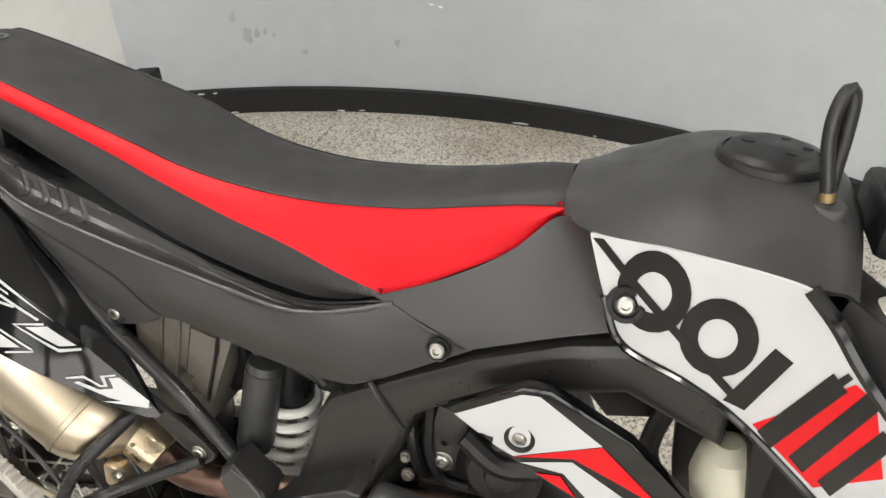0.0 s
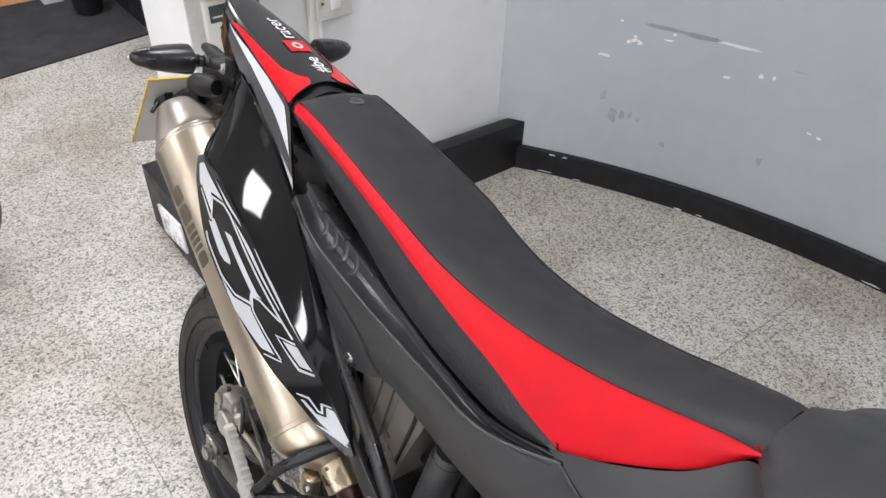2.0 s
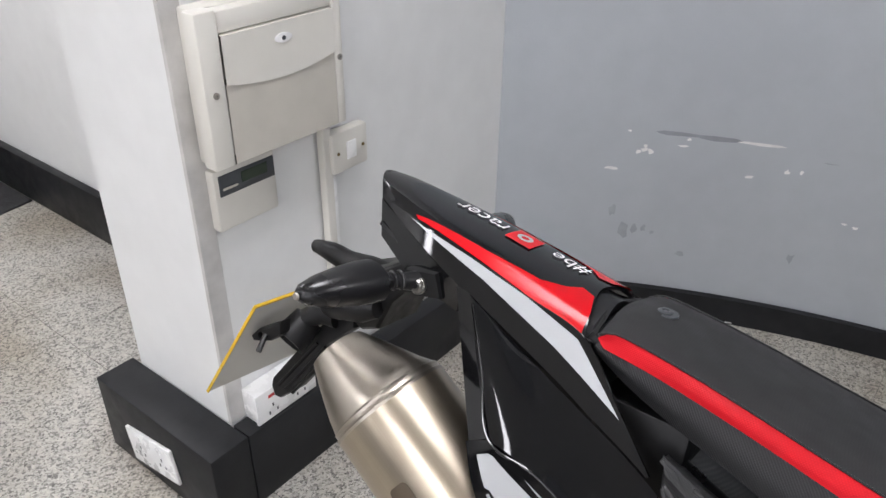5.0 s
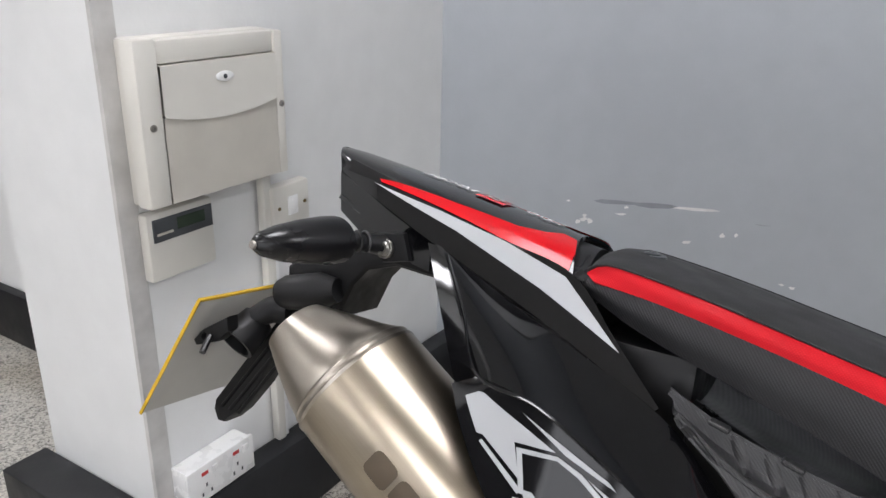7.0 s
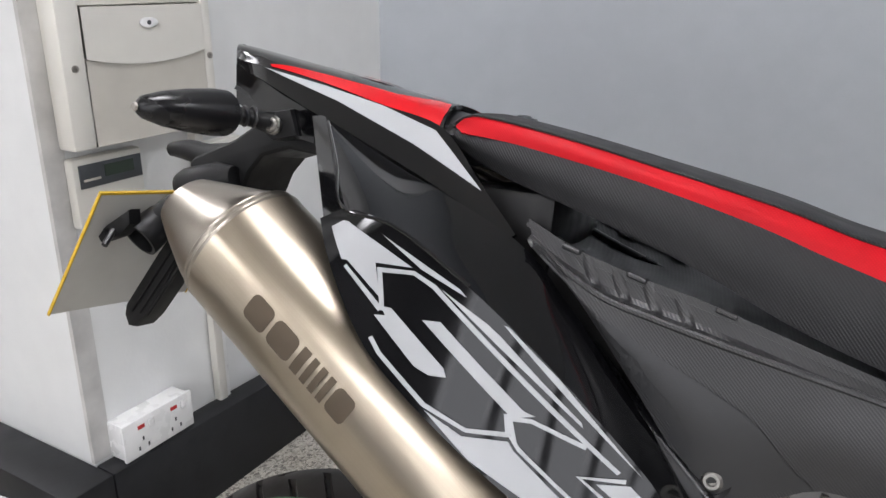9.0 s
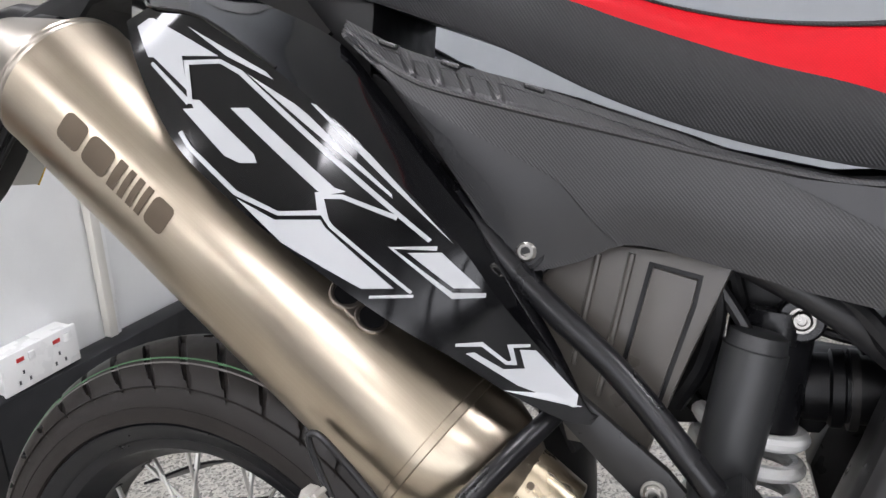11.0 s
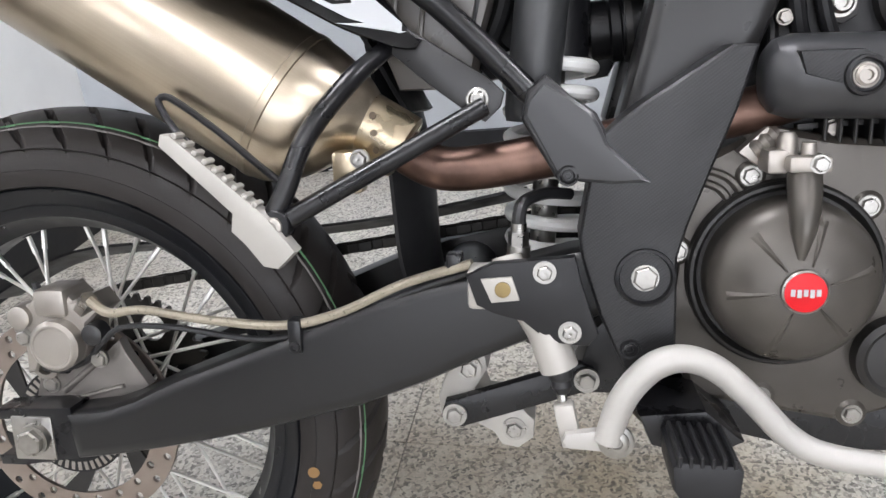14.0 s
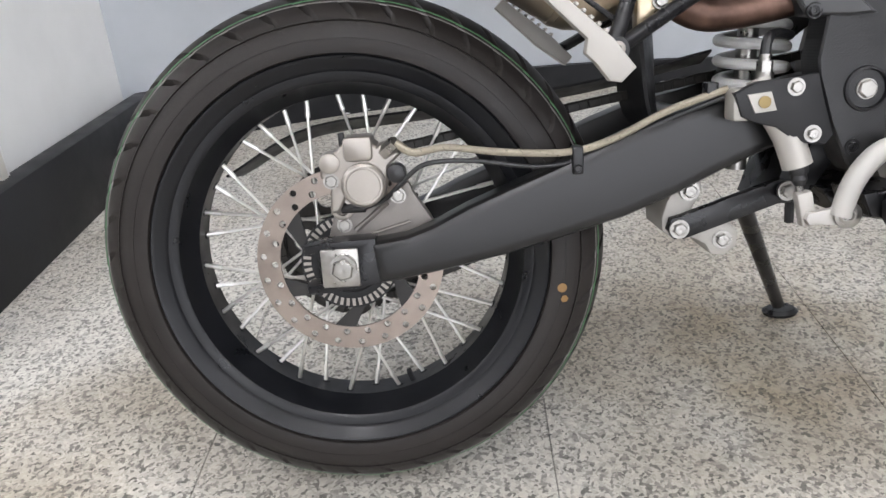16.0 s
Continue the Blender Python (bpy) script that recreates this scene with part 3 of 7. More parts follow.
up = raw([(-1.564, y, z) for y, z in lid_rows] + [(-1.564, y, 1.05) for y, _ in lid_rows] + [(-1.6, y, z) for y, z in lid_rows] + [(-1.6, y, 1.05) for y, _ in lid_rows],
         [(i, i + 1, 18 + i, 17 + i) for i in range(16)] + [(34 + i, 35 + i, i + 1, i) for i in range(16)] + [(17 + i, 18 + i, 52 + i, 51 + i) for i in range(16)])
part("upper_cover", up, CREAM, cabinet)
lo = raw([(-1.567, y, z - 0.0006) for y, z in lid_rows] + [(-1.567, y, 0.828) for y, _ in lid_rows] + [(-1.6, y, z - 0.0006) for y, z in lid_rows] + [(-1.6, y, 0.828) for y, _ in lid_rows],
         [(i, i + 1, 18 + i, 17 + i) for i in range(16)] + [(34 + i, 35 + i, i + 1, i) for i in range(16)] + [(17 + i, 18 + i, 52 + i, 51 + i) for i in range(16)])
part("lower_cover", lo, CREAM_DIRTY, cabinet)
part("badge", turned(lathe([(0, 0.019), (0.002, 0.019), (0.003, 0.016)], (0, 0, 0), (1, 0, 0), 24), Matrix.Translation((-1.564, 0.863, 1.022)) @ Matrix.Diagonal((1, 1, 0.45, 1))), SOCKET, cabinet)
part("badge_dot", lathe([(0, 0.004), (0.004, 0.004)], (-1.564, 0.862, 1.022), (1, 0, 0), 12), DARK_GREY, cabinet)
part("lock", lathe([(0, 0.006), (0.002, 0.006), (0.002, 0.002), (0, 0.002)], (-1.566, 0.713, 0.957), (1, 0, 0), 14), ALLOY, cabinet)
part("lock", lathe([(0, 0.006), (0.002, 0.006), (0.002, 0.002), (0, 0.002)], (-1.566, 0.996, 0.957), (1, 0, 0), 14), ALLOY, cabinet)

meter = thing("heating_controller", "small cream control box with a dark display panel", "controller")
part("body", box(-1.642, -1.618, 0.716, 0.858, 0.678, 0.802, 0.005), CREAM, meter)
part("panel", box(-1.618, -1.6145, 0.726, 0.853, 0.75, 0.791, 0.001), DARK_GREY, meter)
part("display", box(-1.6145, -1.6135, 0.775, 0.835, 0.764, 0.785), SCREEN, meter, "green tinted display")
part("slot", box(-1.6145, -1.613, 0.732, 0.765, 0.762, 0.766), CREAM_DIRTY, meter)

spur = thing("fused_spur", "cream plastic fused switch outlet screwed to the wall", "switch")
part("box", box(-1.642, -1.613, 1.006, 1.111, 0.69, 0.782, 0.006), CREAM, spur)
part("fuse_holder", box(-1.613, -1.609, 1.045, 1.073, 0.716, 0.756, 0.002), SOCKET, spur)
for y in (1.022, 1.096):
    bolt(spur, (-1.613, y, 0.735), 0.004, (1, 0, 0), BRASS, 0.002, name="screw")
conduit = thing("trunking", "narrow white plastic cable trunking down the wall", "trunking")
part("channel", box(-1.642, -1.622, 0.99, 1.012, 0.19, 0.806, 0.002), CREAM, conduit)
part("channel", box(-1.642, -1.626, 1.004, 1.024, 0.19, 0.69, 0.002), SOCKET, conduit)

double = thing("double_socket", "white double wall socket with red marked switches on the black skirting", "socket")
part("back_box", box(-1.642, -1.598, 0.718, 0.88, 0.2095, 0.287, 0.004), SOCKET, double)
part("plate", box(-1.598, -1.59, 0.714, 0.884, 0.2095, 0.29, 0.003), SOCKET, double)
for y in (0.758, 0.838):
    for dy, z in ((0, 0.245), (-0.011, 0.227), (0.011, 0.227)):
        part("pin_hole", box(-1.59, -1.5895, y + dy - 0.002, y + dy + 0.002, z - 0.004, z + 0.004), DARK_GREY, double)
    part("switch", box(-1.59, -1.586, y + 0.014, y + 0.028, 0.262, 0.28, 0.002), SOCKET, double)
    part("switch_mark", box(-1.59, -1.5892, y - 0.01, y + 0.006, 0.268, 0.276), RED_TINT, double)
low = thing("wall_socket", "white double socket plate mounted askew, low on the black boxed skirting", "socket", pose(-1.815, 0.584, 0.092, 0, -9, 0))
part("plate", box(-0.09, 0.09, -0.009, 0.0, -0.048, 0.048, 0.003), SOCKET, low)
for x in (-0.042, 0.042):
    for dx, z in ((0, 0.004), (-0.011, -0.013), (0.011, -0.013)):
        part("pin_hole", box(x + dx - 0.002, x + dx + 0.002, -0.0095, -0.009, z - 0.004, z + 0.004), DARK_GREY, low)
    part("switch", box(x - 0.008, x + 0.008, -0.0125, -0.0088, 0.02, 0.038, 0.002), SOCKET, low)

# doorway side of the room
mat_bm = raw([(-4.12, -1.6, 0.008), (-3.3, -1.6, 0.008), (-3.3, 0.3, 0.008), (-3.42, 1.1, 0.008), (-4.12, 1.1, 0.008)], [(0, 1, 2, 3, 4)])
ext = bmesh.ops.extrude_face_region(mat_bm, geom=mat_bm.faces[:])
for v in [v for v in ext["geom"] if isinstance(v, bmesh.types.BMVert)]:
    v.co.z = 0.0
tagged(part("door_mat", mat_bm, MAT_CLOTH), "dark charcoal ribbed entrance mat lying before the doorway", "mat")
plant = thing("potted_plant", "artificial bamboo stems in a black pot on the mat", "plant", pose(-3.82, 0.955, 0.008))
part("pot", lathe([(0, 0.055), (0.005, 0.062), (0.13, 0.08), (0.142, 0.085), (0.15, 0.083), (0.15, 0.076), (0.135, 0.074)], (0, 0, 0), (0, 0, 1), 28), POT, plant)
part("soil", lathe([(0.12, 0.073), (0.146, 0.072), (0.152, 0.04), (0.15, 0.0)], (0, 0, 0), (0, 0, 1), 24), SOIL, plant)
for k, (x, y, tx, ty, h) in enumerate(((-0.02, -0.03, -0.06, -0.1, 1.2), (0.015, 0.035, 0.03, 0.0, 1.3), (-0.03, 0.0, -0.1, -0.03, 1.1))):
    part("stem", tube([(x, y, 0.14), (x + tx * 0.3, y + ty * 0.3, 0.14 + h * 0.3), (x + tx, y + ty, 0.14 + h)], [0.016, 0.014, 0.008], 10), LEAF, plant)
    for j in range(9):
        a, zz = j * 2.4 + k, 0.85 + h * 0.06 * j
        bx, by = x + tx * 0.7, y + ty * 0.7
        dx, dy = math.cos(a), math.sin(a)
        part("leaf", sheet([[(bx, by, zz), (bx + dx * 0.1 - dy * 0.02, by + dy * 0.1 + dx * 0.02, zz + 0.05), (bx + dx * 0.22, by + dy * 0.22, zz - 0.02)],
                            [(bx, by, zz), (bx + dx * 0.1 + dy * 0.02, by + dy * 0.1 - dx * 0.02, zz + 0.05), (bx + dx * 0.22, by + dy * 0.22, zz - 0.02)]], 0.0008, (0, 0, 1), 8, 3), LEAF, plant)

# lamps in the ceiling
for ix, x in enumerate((-3.4, -0.95, 1.5)):
    for y in (-3.7, -1.7, 0.5):
        lamp = thing("ceiling_light", "square white recessed ceiling light panel, lit", "ceiling light", pose(x, y, CEILING), group="ceiling light panels")
        part("diffuser", box(-0.29, 0.29, -0.29, 0.29, -0.018, -0.012), PANEL_GLOW, lamp, "glowing white diffuser")
        part("frame", join(box(-0.31, -0.29, -0.31, 0.31, -0.022, 0.0), box(0.29, 0.31, -0.31, 0.31, -0.022, 0.0), box(-0.29, 0.29, -0.31, -0.29, -0.022, 0.0), box(-0.29, 0.29, 0.29, 0.31, -0.022, 0.0)), LAMP_FRAME, lamp)


# ---- the motorcycle, in its own frame: x ahead, y to its left, z up; it leans on its side stand ----
BIKE = pose(-0.822, 0.3474, 0.0063, -12.44, -0.42, 1.73)
bike = thing("motorcycle", "black, red and white supermoto motorcycle leaning on its side stand", "motorcycle", BIKE)
AXLE = (0.005, 0.306)

# rear wheel
wheel = part("rear_wheel", lathe([(-0.06, 0.012), (-0.06, 0.028), (-0.034, 0.03), (-0.033, 0.05), (-0.028, 0.05), (-0.024, 0.03), (0.024, 0.03), (0.028, 0.046), (0.033, 0.046), (0.036, 0.03), (0.058, 0.028), (0.058, 0.012)], (0, 0, AXLE[1]), (0, -1, 0), 40, True), CASE_DARK, bike, "spoked rear wheel hub")


def tyre_mesh(R, half, rim_r, seg=720):
    """Tyre with slanted tread grooves that run from the shoulder towards the crown."""
    prof = []
    for k in range(53):
        a = radians(-118 + 236 * k / 52)
        w = half * math.sin(a) * (1.0 if abs(a) < 1.2 else 1.0)
        r = (R - half * 0.93) + half * 0.93 * math.cos(a) if abs(a) < 1.57 else (R - half * 0.93) + half * 0.75 * math.cos(a)
        prof.append((w, r, a))
    prof = [(w, r - 0.0014 if abs(a) > 1.07 else r, a) for w, r, a in prof]
    prof = [(-0.04, rim_r, -9), (-0.059, rim_r + 0.001, -9)] + [p for p in prof if p[1] > rim_r + 0.003] + [(0.059, rim_r + 0.001, 9), (0.04, rim_r, 9)]
    rings = []
    for i in range(seg):
        t = 2 * math.pi * i / seg
        ring = []
        for w, r, a in prof:
            cut, t = 0.0, 2 * math.pi * i / seg
            slant = min(abs(a), 1.3) * 0.17
            if abs(a) < 1.3:
                side = 1 if a > 0 else -1
                s = abs(a)
                ph = (t * 40 / (2 * math.pi) + (0.5 if side > 0 else 0)) % 1.0
                if 0.3 < s < 1.16 and min(ph, 1 - ph) < 0.085 - 0.03 * s:
                    cut = 0.008
                ph = (t * 20 / (2 * math.pi) + (0.25 if side > 0 else 0.6)) % 1.0
                if s < 0.5 and min(ph, 1 - ph) < 0.045:
                    cut = 0.006
            t -= slant
            ring.append(((r - cut) * math.cos(t), -w, AXLE[1] + (r - cut) * math.sin(t)))
        rings.append(ring)
    return loft(rings, closed=True)


tyre = part("tyre", tyre_mesh(0.309, 0.066, 0.2345), RUBBER, wheel, "black road tyre with slanted grooves", sharp=40)
for deg, m in ((38, LINE_GREEN), (43, LINE_GREY)):
    w, r = 0.066 * math.sin(radians(deg)), 0.2476 + 0.0614 * math.cos(radians(deg))
    part("tread_line", lathe([(w - 0.0005, r - 0.001), (w - 0.0004, r + 0.0009), (w + 0.0005, r - 0.0001), (w + 0.0005, r - 0.001)], (0, 0, AXLE[1]), (0, -1, 0), 160, True), m, wheel)
rim_side = [(0.018, 0.199), (0.03, 0.206), (0.046, 0.2145), (0.05, 0.225), (0.054, 0.234), (0.0605, 0.2365), (0.0628, 0.2345), (0.0615, 0.2305), (0.0585, 0.2275), (0.0565, 0.221), (0.0525, 0.2175), (0.0515, 0.2095), (0.049, 0.206), (0.034, 0.2), (0.02, 0.1905)]
part("rim", lathe([(-y, r) for y, r in rim_side[5::-1]] + rim_side + [(-y, r) for y, r in rim_side[:5:-1]], (0, 0, AXLE[1]), (0, -1, 0), 120, True), RIM, wheel, "black aluminium rim")
for k in range(2):
    part("sidewall_mark", lathe([(0.06, 0.2525 + 0.019 * k), (0.0661 - 0.0042 * k, 0.2535 + 0.019 * k), (0.06, 0.2545 + 0.019 * k)], (0, 0, AXLE[1]), (0, -1, 0), 120, True), RUBBER, wheel)
spoke = None
for k in range(36):
    a = 2 * math.pi * (k + 0.25) / 36
    side = 1 if k % 2 else -1
    lean = 0.42 * (1 if (k // 2) % 2 else -1)
    M = Matrix.Translation((0, 0, AXLE[1])) @ Matrix.Rotation(-a, 4, "Y")
    p0 = (0.047 * math.cos(lean * 1.9), 0.03 * side, 0.047 * math.sin(lean * 1.9))
    p1 = (0.1945, 0.008 * side, 0.0)
    s = part("spoke", tube([p0, p1], 0.002, 7, 2), SPOKE, wheel, matrix=M)
    q0 = [p1[i] + (p0[i] - p1[i]) * 0.15 for i in range(3)]
    part("nipple", tube([q0, p1], [0.0031, 0.0026], 6, 2), SPOKE, wheel, matrix=M)
    part("nipple_seat", tube([[p1[i] + (p0[i] - p1[i]) * 0.03 for i in range(3)], (0.199, 0.008 * side, 0)], [0.0055, 0.0075], 8, 2), RIM, wheel, matrix=M)
part("valve", tube([(0.06, -0.005, AXLE[1] - 0.185), (0.055, -0.012, AXLE[1] - 0.165)], 0.0035, 8), HOSE, wheel)
dot_tree = tree_of(tyre)
sticker("paint_dot", circle(0.248, 0.258, 0.0058, 14), dot_tree, DOT, wheel, depth=-0.2)
sticker("paint_dot", circle(0.2505, 0.244, 0.0048, 6), dot_tree, DOT, wheel, depth=-0.2)

wheel.location.x = AXLE[0]

# rear brake
brake = part("brake_disc", slab(circle(0, AXLE[1], 0.11, 90), -0.0625, -0.0585, 0.0, [circle(0, AXLE[1], 0.083, 60)] + [circle((0.0895 + 0.013 * (k % 2)) * math.cos(2 * math.pi * (k + 0.3 * (k % 2)) / 44), AXLE[1] + (0.0895 + 0.013 * (k % 2)) * math.sin(2 * math.pi * (k + 0.3 * (k % 2)) / 44), 0.0041, 10) for k in range(44)]), DISC, bike, "drilled steel brake disc")
for k in range(6):
    a = 2 * math.pi * k / 6 + 0.4
    pts = [(0.0845 * math.cos(a + d), AXLE[1] + 0.0845 * math.sin(a + d)) for d in (-0.2, -0.1, 0, 0.1)] + [(0.05 * math.cos(a + 0.35 + d), AXLE[1] + 0.05 * math.sin(a + 0.35 + d)) for d in (0.16, -0.1)]
    part("carrier_arm", slab(pts, -0.0615, -0.0585), CASE_DARK, brake)
part("carrier_ring", slab(circle(0, AXLE[1], 0.055, 40), -0.061, -0.058, 0, [circle(0, AXLE[1], 0.03, 30)]), CASE_DARK, brake)
tone = part("tone_ring", slab(circle(0, AXLE[1], 0.0575, 60), -0.0655, -0.063, 0, [circle(0, AXLE[1], 0.038, 40)]), MATT, bike, "slotted dark sensor ring")
for k in range(44):
    a = 2 * math.pi * k / 44
    M = Matrix.Translation((0, 0, AXLE[1])) @ Matrix.Rotation(-a, 4, "Y")
    if k == 0:
        slot = part("slot", box(0.046, 0.055, -0.0662, -0.0654, -0.0018, 0.0018), ALLOY, tone, matrix=M)
    else:
        again(slot, M)
brake.location.x = tone.location.x = AXLE[0]
caliper = part("brake_caliper", join(slab([(-0.012, 0.368), (-0.01, 0.4), (-0.02, 0.41), (-0.018, 0.432), (0.0, 0.437), (0.012, 0.45), (0.034, 0.452), (0.044, 0.44), (0.06, 0.445), (0.07, 0.43), (0.056, 0.418), (0.053, 0.398), (0.048, 0.382), (0.036, 0.374), (0.02, 0.374), (0.006, 0.385), (-0.002, 0.37)], -0.095, -0.058, 0.006, seg=3)), ALLOY, bike, "cast alloy brake caliper")
part("piston_cover", lathe([(0, 0.024), (0.012, 0.024), (0.015, 0.021), (0.0152, 0.019), (0.014, 0.018), (0.0145, 0.0)], (0.028, -0.094, 0.4), (0, -1, 0), 32), ALLOY, caliper)
part("body_rib", box(0.008, 0.04, -0.1, -0.06, 0.425, 0.452, 0.005), ALLOY, caliper)
part("banjo", tube([(0.052, -0.09, 0.432), (0.066, -0.1, 0.444)], [0.009, 0.008], 6, 2), CHROME, caliper)
part("bleed_nipple", tube([(0.008, -0.085, 0.43), (0.006, -0.088, 0.456)], [0.005, 0.0035], 8, 2), HOSE, caliper)
part("boot", lathe([(0, 0.011), (0.014, 0.01), (0.016, 0.006)], (0.064, -0.088, 0.41), (0, -1, 0), 16), HOSE, caliper)
part("slide_boss", lathe([(0, 0.012), (0.02, 0.011), (0.022, 0.006)], (-0.008, -0.08, 0.425), (0, -1, 0), 16), ALLOY, caliper)
for x, z in ((-0.008, 0.405), (0.0, 0.352), (0.064, 0.385)):
    bolt(caliper, (x, -0.096 if z > 0.36 else -0.08, z), 0.007, hexagon=True, tall=0.003)
bracket = part("caliper_bracket", slab([(-0.022, 0.33), (-0.004, 0.385), (0.01, 0.378), (0.05, 0.378), (0.075, 0.398), (0.08, 0.385), (0.1, 0.352), (0.07, 0.335), (0.03, 0.325)], -0.078, -0.066, 0.003), CAST_DULL, bike, "cast alloy caliper bracket")
part("bracket_bar", tube([(0.012, -0.079, 0.345), (0.05, -0.079, 0.375)], 0.003, 8), CAST_DULL, bracket)
part("bracket_bar", tube([(0.03, -0.079, 0.34), (0.075, -0.079, 0.352)], 0.0022, 8), CAST_DULL, bracket)
part("sensor", tube([(0.0, -0.082, 0.372), (0.026, -0.088, 0.372)], [0.006, 0.005], 10), HOSE, bike, "black wheel speed sensor")
part("sensor_ring", lathe([(0, 0.013), (0.005, 0.013), (0.006, 0.011), (0.006, 0.008), (0, 0.008)], (0.0, -0.08, 0.372), (0, -1, 0), 24), ALLOY, bike)
part("sensor_cable", tube([(0.024, -0.09, 0.372), (0.05, -0.094, 0.382), (0.075, -0.1, 0.405), (0.1, -0.106, 0.42), (0.15, -0.107, 0.42), (0.22, -0.106, 0.41), (0.27, -0.106, 0.417), (0.36, -0.108, 0.452), (0.43, -0.12, 0.478)], 0.0028, 8, 60), HOSE, bike)
part("brake_hose", tube([(0.066, -0.1, 0.443), (0.085, -0.103, 0.432), (0.12, -0.106, 0.436), (0.18, -0.108, 0.428), (0.25, -0.11, 0.424), (0.3, -0.11, 0.435), (0.36, -0.112, 0.462), (0.42, -0.122, 0.482)], [0.005, 0.004, 0.0042, 0.0042, 0.0042, 0.0042, 0.0042, 0.0042], 10, 60), BRAID, bike, "braided beige brake hose")
clip = part("hose_clip", box(0.256, 0.268, -0.1165, -0.1, 0.4, 0.43, 0.002), BLACK_PAINT, bike)
bolt(clip, (0.262, -0.117, 0.406), 0.005, tall=0.002, material=BLACK_PAINT)
part("hose_clip", box(0.398, 0.411, -0.122, -0.104, 0.474, 0.489, 0.002), BLACK_PAINT, bike)

# swinging arm
arm_out = [(0.03, 0.336), (0.07, 0.341), (0.1, 0.351), (0.14, 0.37), (0.186, 0.388), (0.262, 0.417), (0.32, 0.441), (0.374, 0.46), (0.43, 0.472), (0.5, 0.49), (0.57, 0.5), (0.585, 0.475), (0.57, 0.45), (0.47, 0.413), (0.42, 0.393), (0.375, 0.372), (0.316, 0.349), (0.24, 0.328), (0.185, 0.3145), (0.121, 0.3015), (0.07, 0.293), (0.036, 0.2885)]
arm = part("swinging_arm", slab(arm_out, -0.112, -0.075, 0.013, seg=4), ARM_PAINT, bike, "matt black swinging arm")
part("arm_far", slab(arm_out, 0.075, 0.111, 0.004), ARM_PAINT, arm)
part("cross_tube", tube([(0.4, -0.09, 0.43), (0.4, 0.09, 0.43)], 0.028, 16), FRAME_GREY, arm)
part("end_fork", slab([(-0.044, 0.336), (-0.02, 0.339), (0.036, 0.341), (0.038, 0.29), (-0.02, 0.281), (-0.044, 0.281), (-0.044, 0.29), (0.012, 0.296), (0.014, 0.33), (-0.044, 0.327)], -0.108, -0.078, 0.002), BLACK_PAINT, arm)
part("end_plate", box(-0.03, 0.03, -0.098, -0.08, 0.286, 0.336), BLACK_PAINT, arm)
adj = part("axle_block", box(-0.026, 0.016, -0.11, -0.08, 0.288, 0.332, 0.002), CHROME, bike, "zinc plated axle block")
bolt(adj, (-0.001, -0.117, 0.311), 0.0125, hexagon=True, tall=0.007, washer=0.015)
part("adjuster", tube([(0.012, -0.1, 0.312), (0.036, -0.1, 0.314)], 0.0035, 8), CHROME, adj)
bolt(adj, (0.024, -0.1, 0.313), 0.006, axis=(-1, 0, 0), hexagon=True, tall=0.003)
part("axle", tube([(0, -0.1, 0.312), (0, 0.13, 0.312)], 0.01, 16, 2), CHROME, bike)



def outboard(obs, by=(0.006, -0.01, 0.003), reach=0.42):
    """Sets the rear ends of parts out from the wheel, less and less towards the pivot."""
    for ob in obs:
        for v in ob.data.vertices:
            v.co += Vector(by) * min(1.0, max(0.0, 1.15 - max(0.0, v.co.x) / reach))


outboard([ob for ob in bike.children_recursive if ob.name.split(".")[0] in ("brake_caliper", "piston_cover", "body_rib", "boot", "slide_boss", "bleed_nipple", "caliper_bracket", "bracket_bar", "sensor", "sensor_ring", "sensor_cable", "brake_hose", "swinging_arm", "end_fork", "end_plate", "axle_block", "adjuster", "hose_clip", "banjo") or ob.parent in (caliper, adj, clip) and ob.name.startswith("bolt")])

# chain drive on the far side
sprocket_pts = [((0.1 if k % 4 in (0, 1) else 0.093) * math.cos(2 * math.pi * k / 184), AXLE[1] + (0.1 if k % 4 in (0, 1) else 0.093) * math.sin(2 * math.pi * k / 184)) for k in range(184)]
part("sprocket", slab(sprocket_pts, 0.052, 0.058, 0, [circle(0, AXLE[1], 0.04, 30)] + [circle(0.068 * math.cos(2 * math.pi * k / 6), AXLE[1] + 0.068 * math.sin(2 * math.pi * k / 6), 0.016, 14) for k in range(6)]), CHAIN, bike, "dark steel chain sprocket")
chain_pts = []
for k in range(46):
    f = k / 45
    chain_pts.append((0.6 + (0.005 - 0.6) * f, 0.51 + (0.412 - 0.51) * f))
for k in range(1, 26):
    a = radians(90 + 180 * k / 25)
    chain_pts.append((0.1 * math.cos(a), AXLE[1] + 0.1 * math.sin(a)))
for k in range(1, 46):
    f = k / 45
    chain_pts.append((0.005 + 0.595 * f, 0.212 + (0.44 - 0.212) * f))
chain_bms = []
for k in range(len(chain_pts) - 1):
    (x0, z0), (x1, z1) = chain_pts[k], chain_pts[k + 1]
    L, ang = math.hypot(x1 - x0, z1 - z0), math.atan2(z1 - z0, x1 - x0)
    w = 0.008 if k % 2 else 0.0055
    bm = join(box(-L * 0.62, L * 0.62, -w, -w + 0.0018, -0.0055, 0.0055, 0.0015, 1), box(-L * 0.62, L * 0.62, w - 0.0018, w, -0.0055, 0.0055, 0.0015, 1), box(-L * 0.5, L * 0.5, -0.005, 0.005, -0.004, 0.004))
    chain_bms.append(turned(bm, Matrix.Translation(((x0 + x1) / 2, 0.055, (z0 + z1) / 2)) @ Matrix.Rotation(-ang, 4, "Y")))
tagged(part("chain", join(*chain_bms), CHAIN, bike, "oiled drive chain"), kind="stuff")
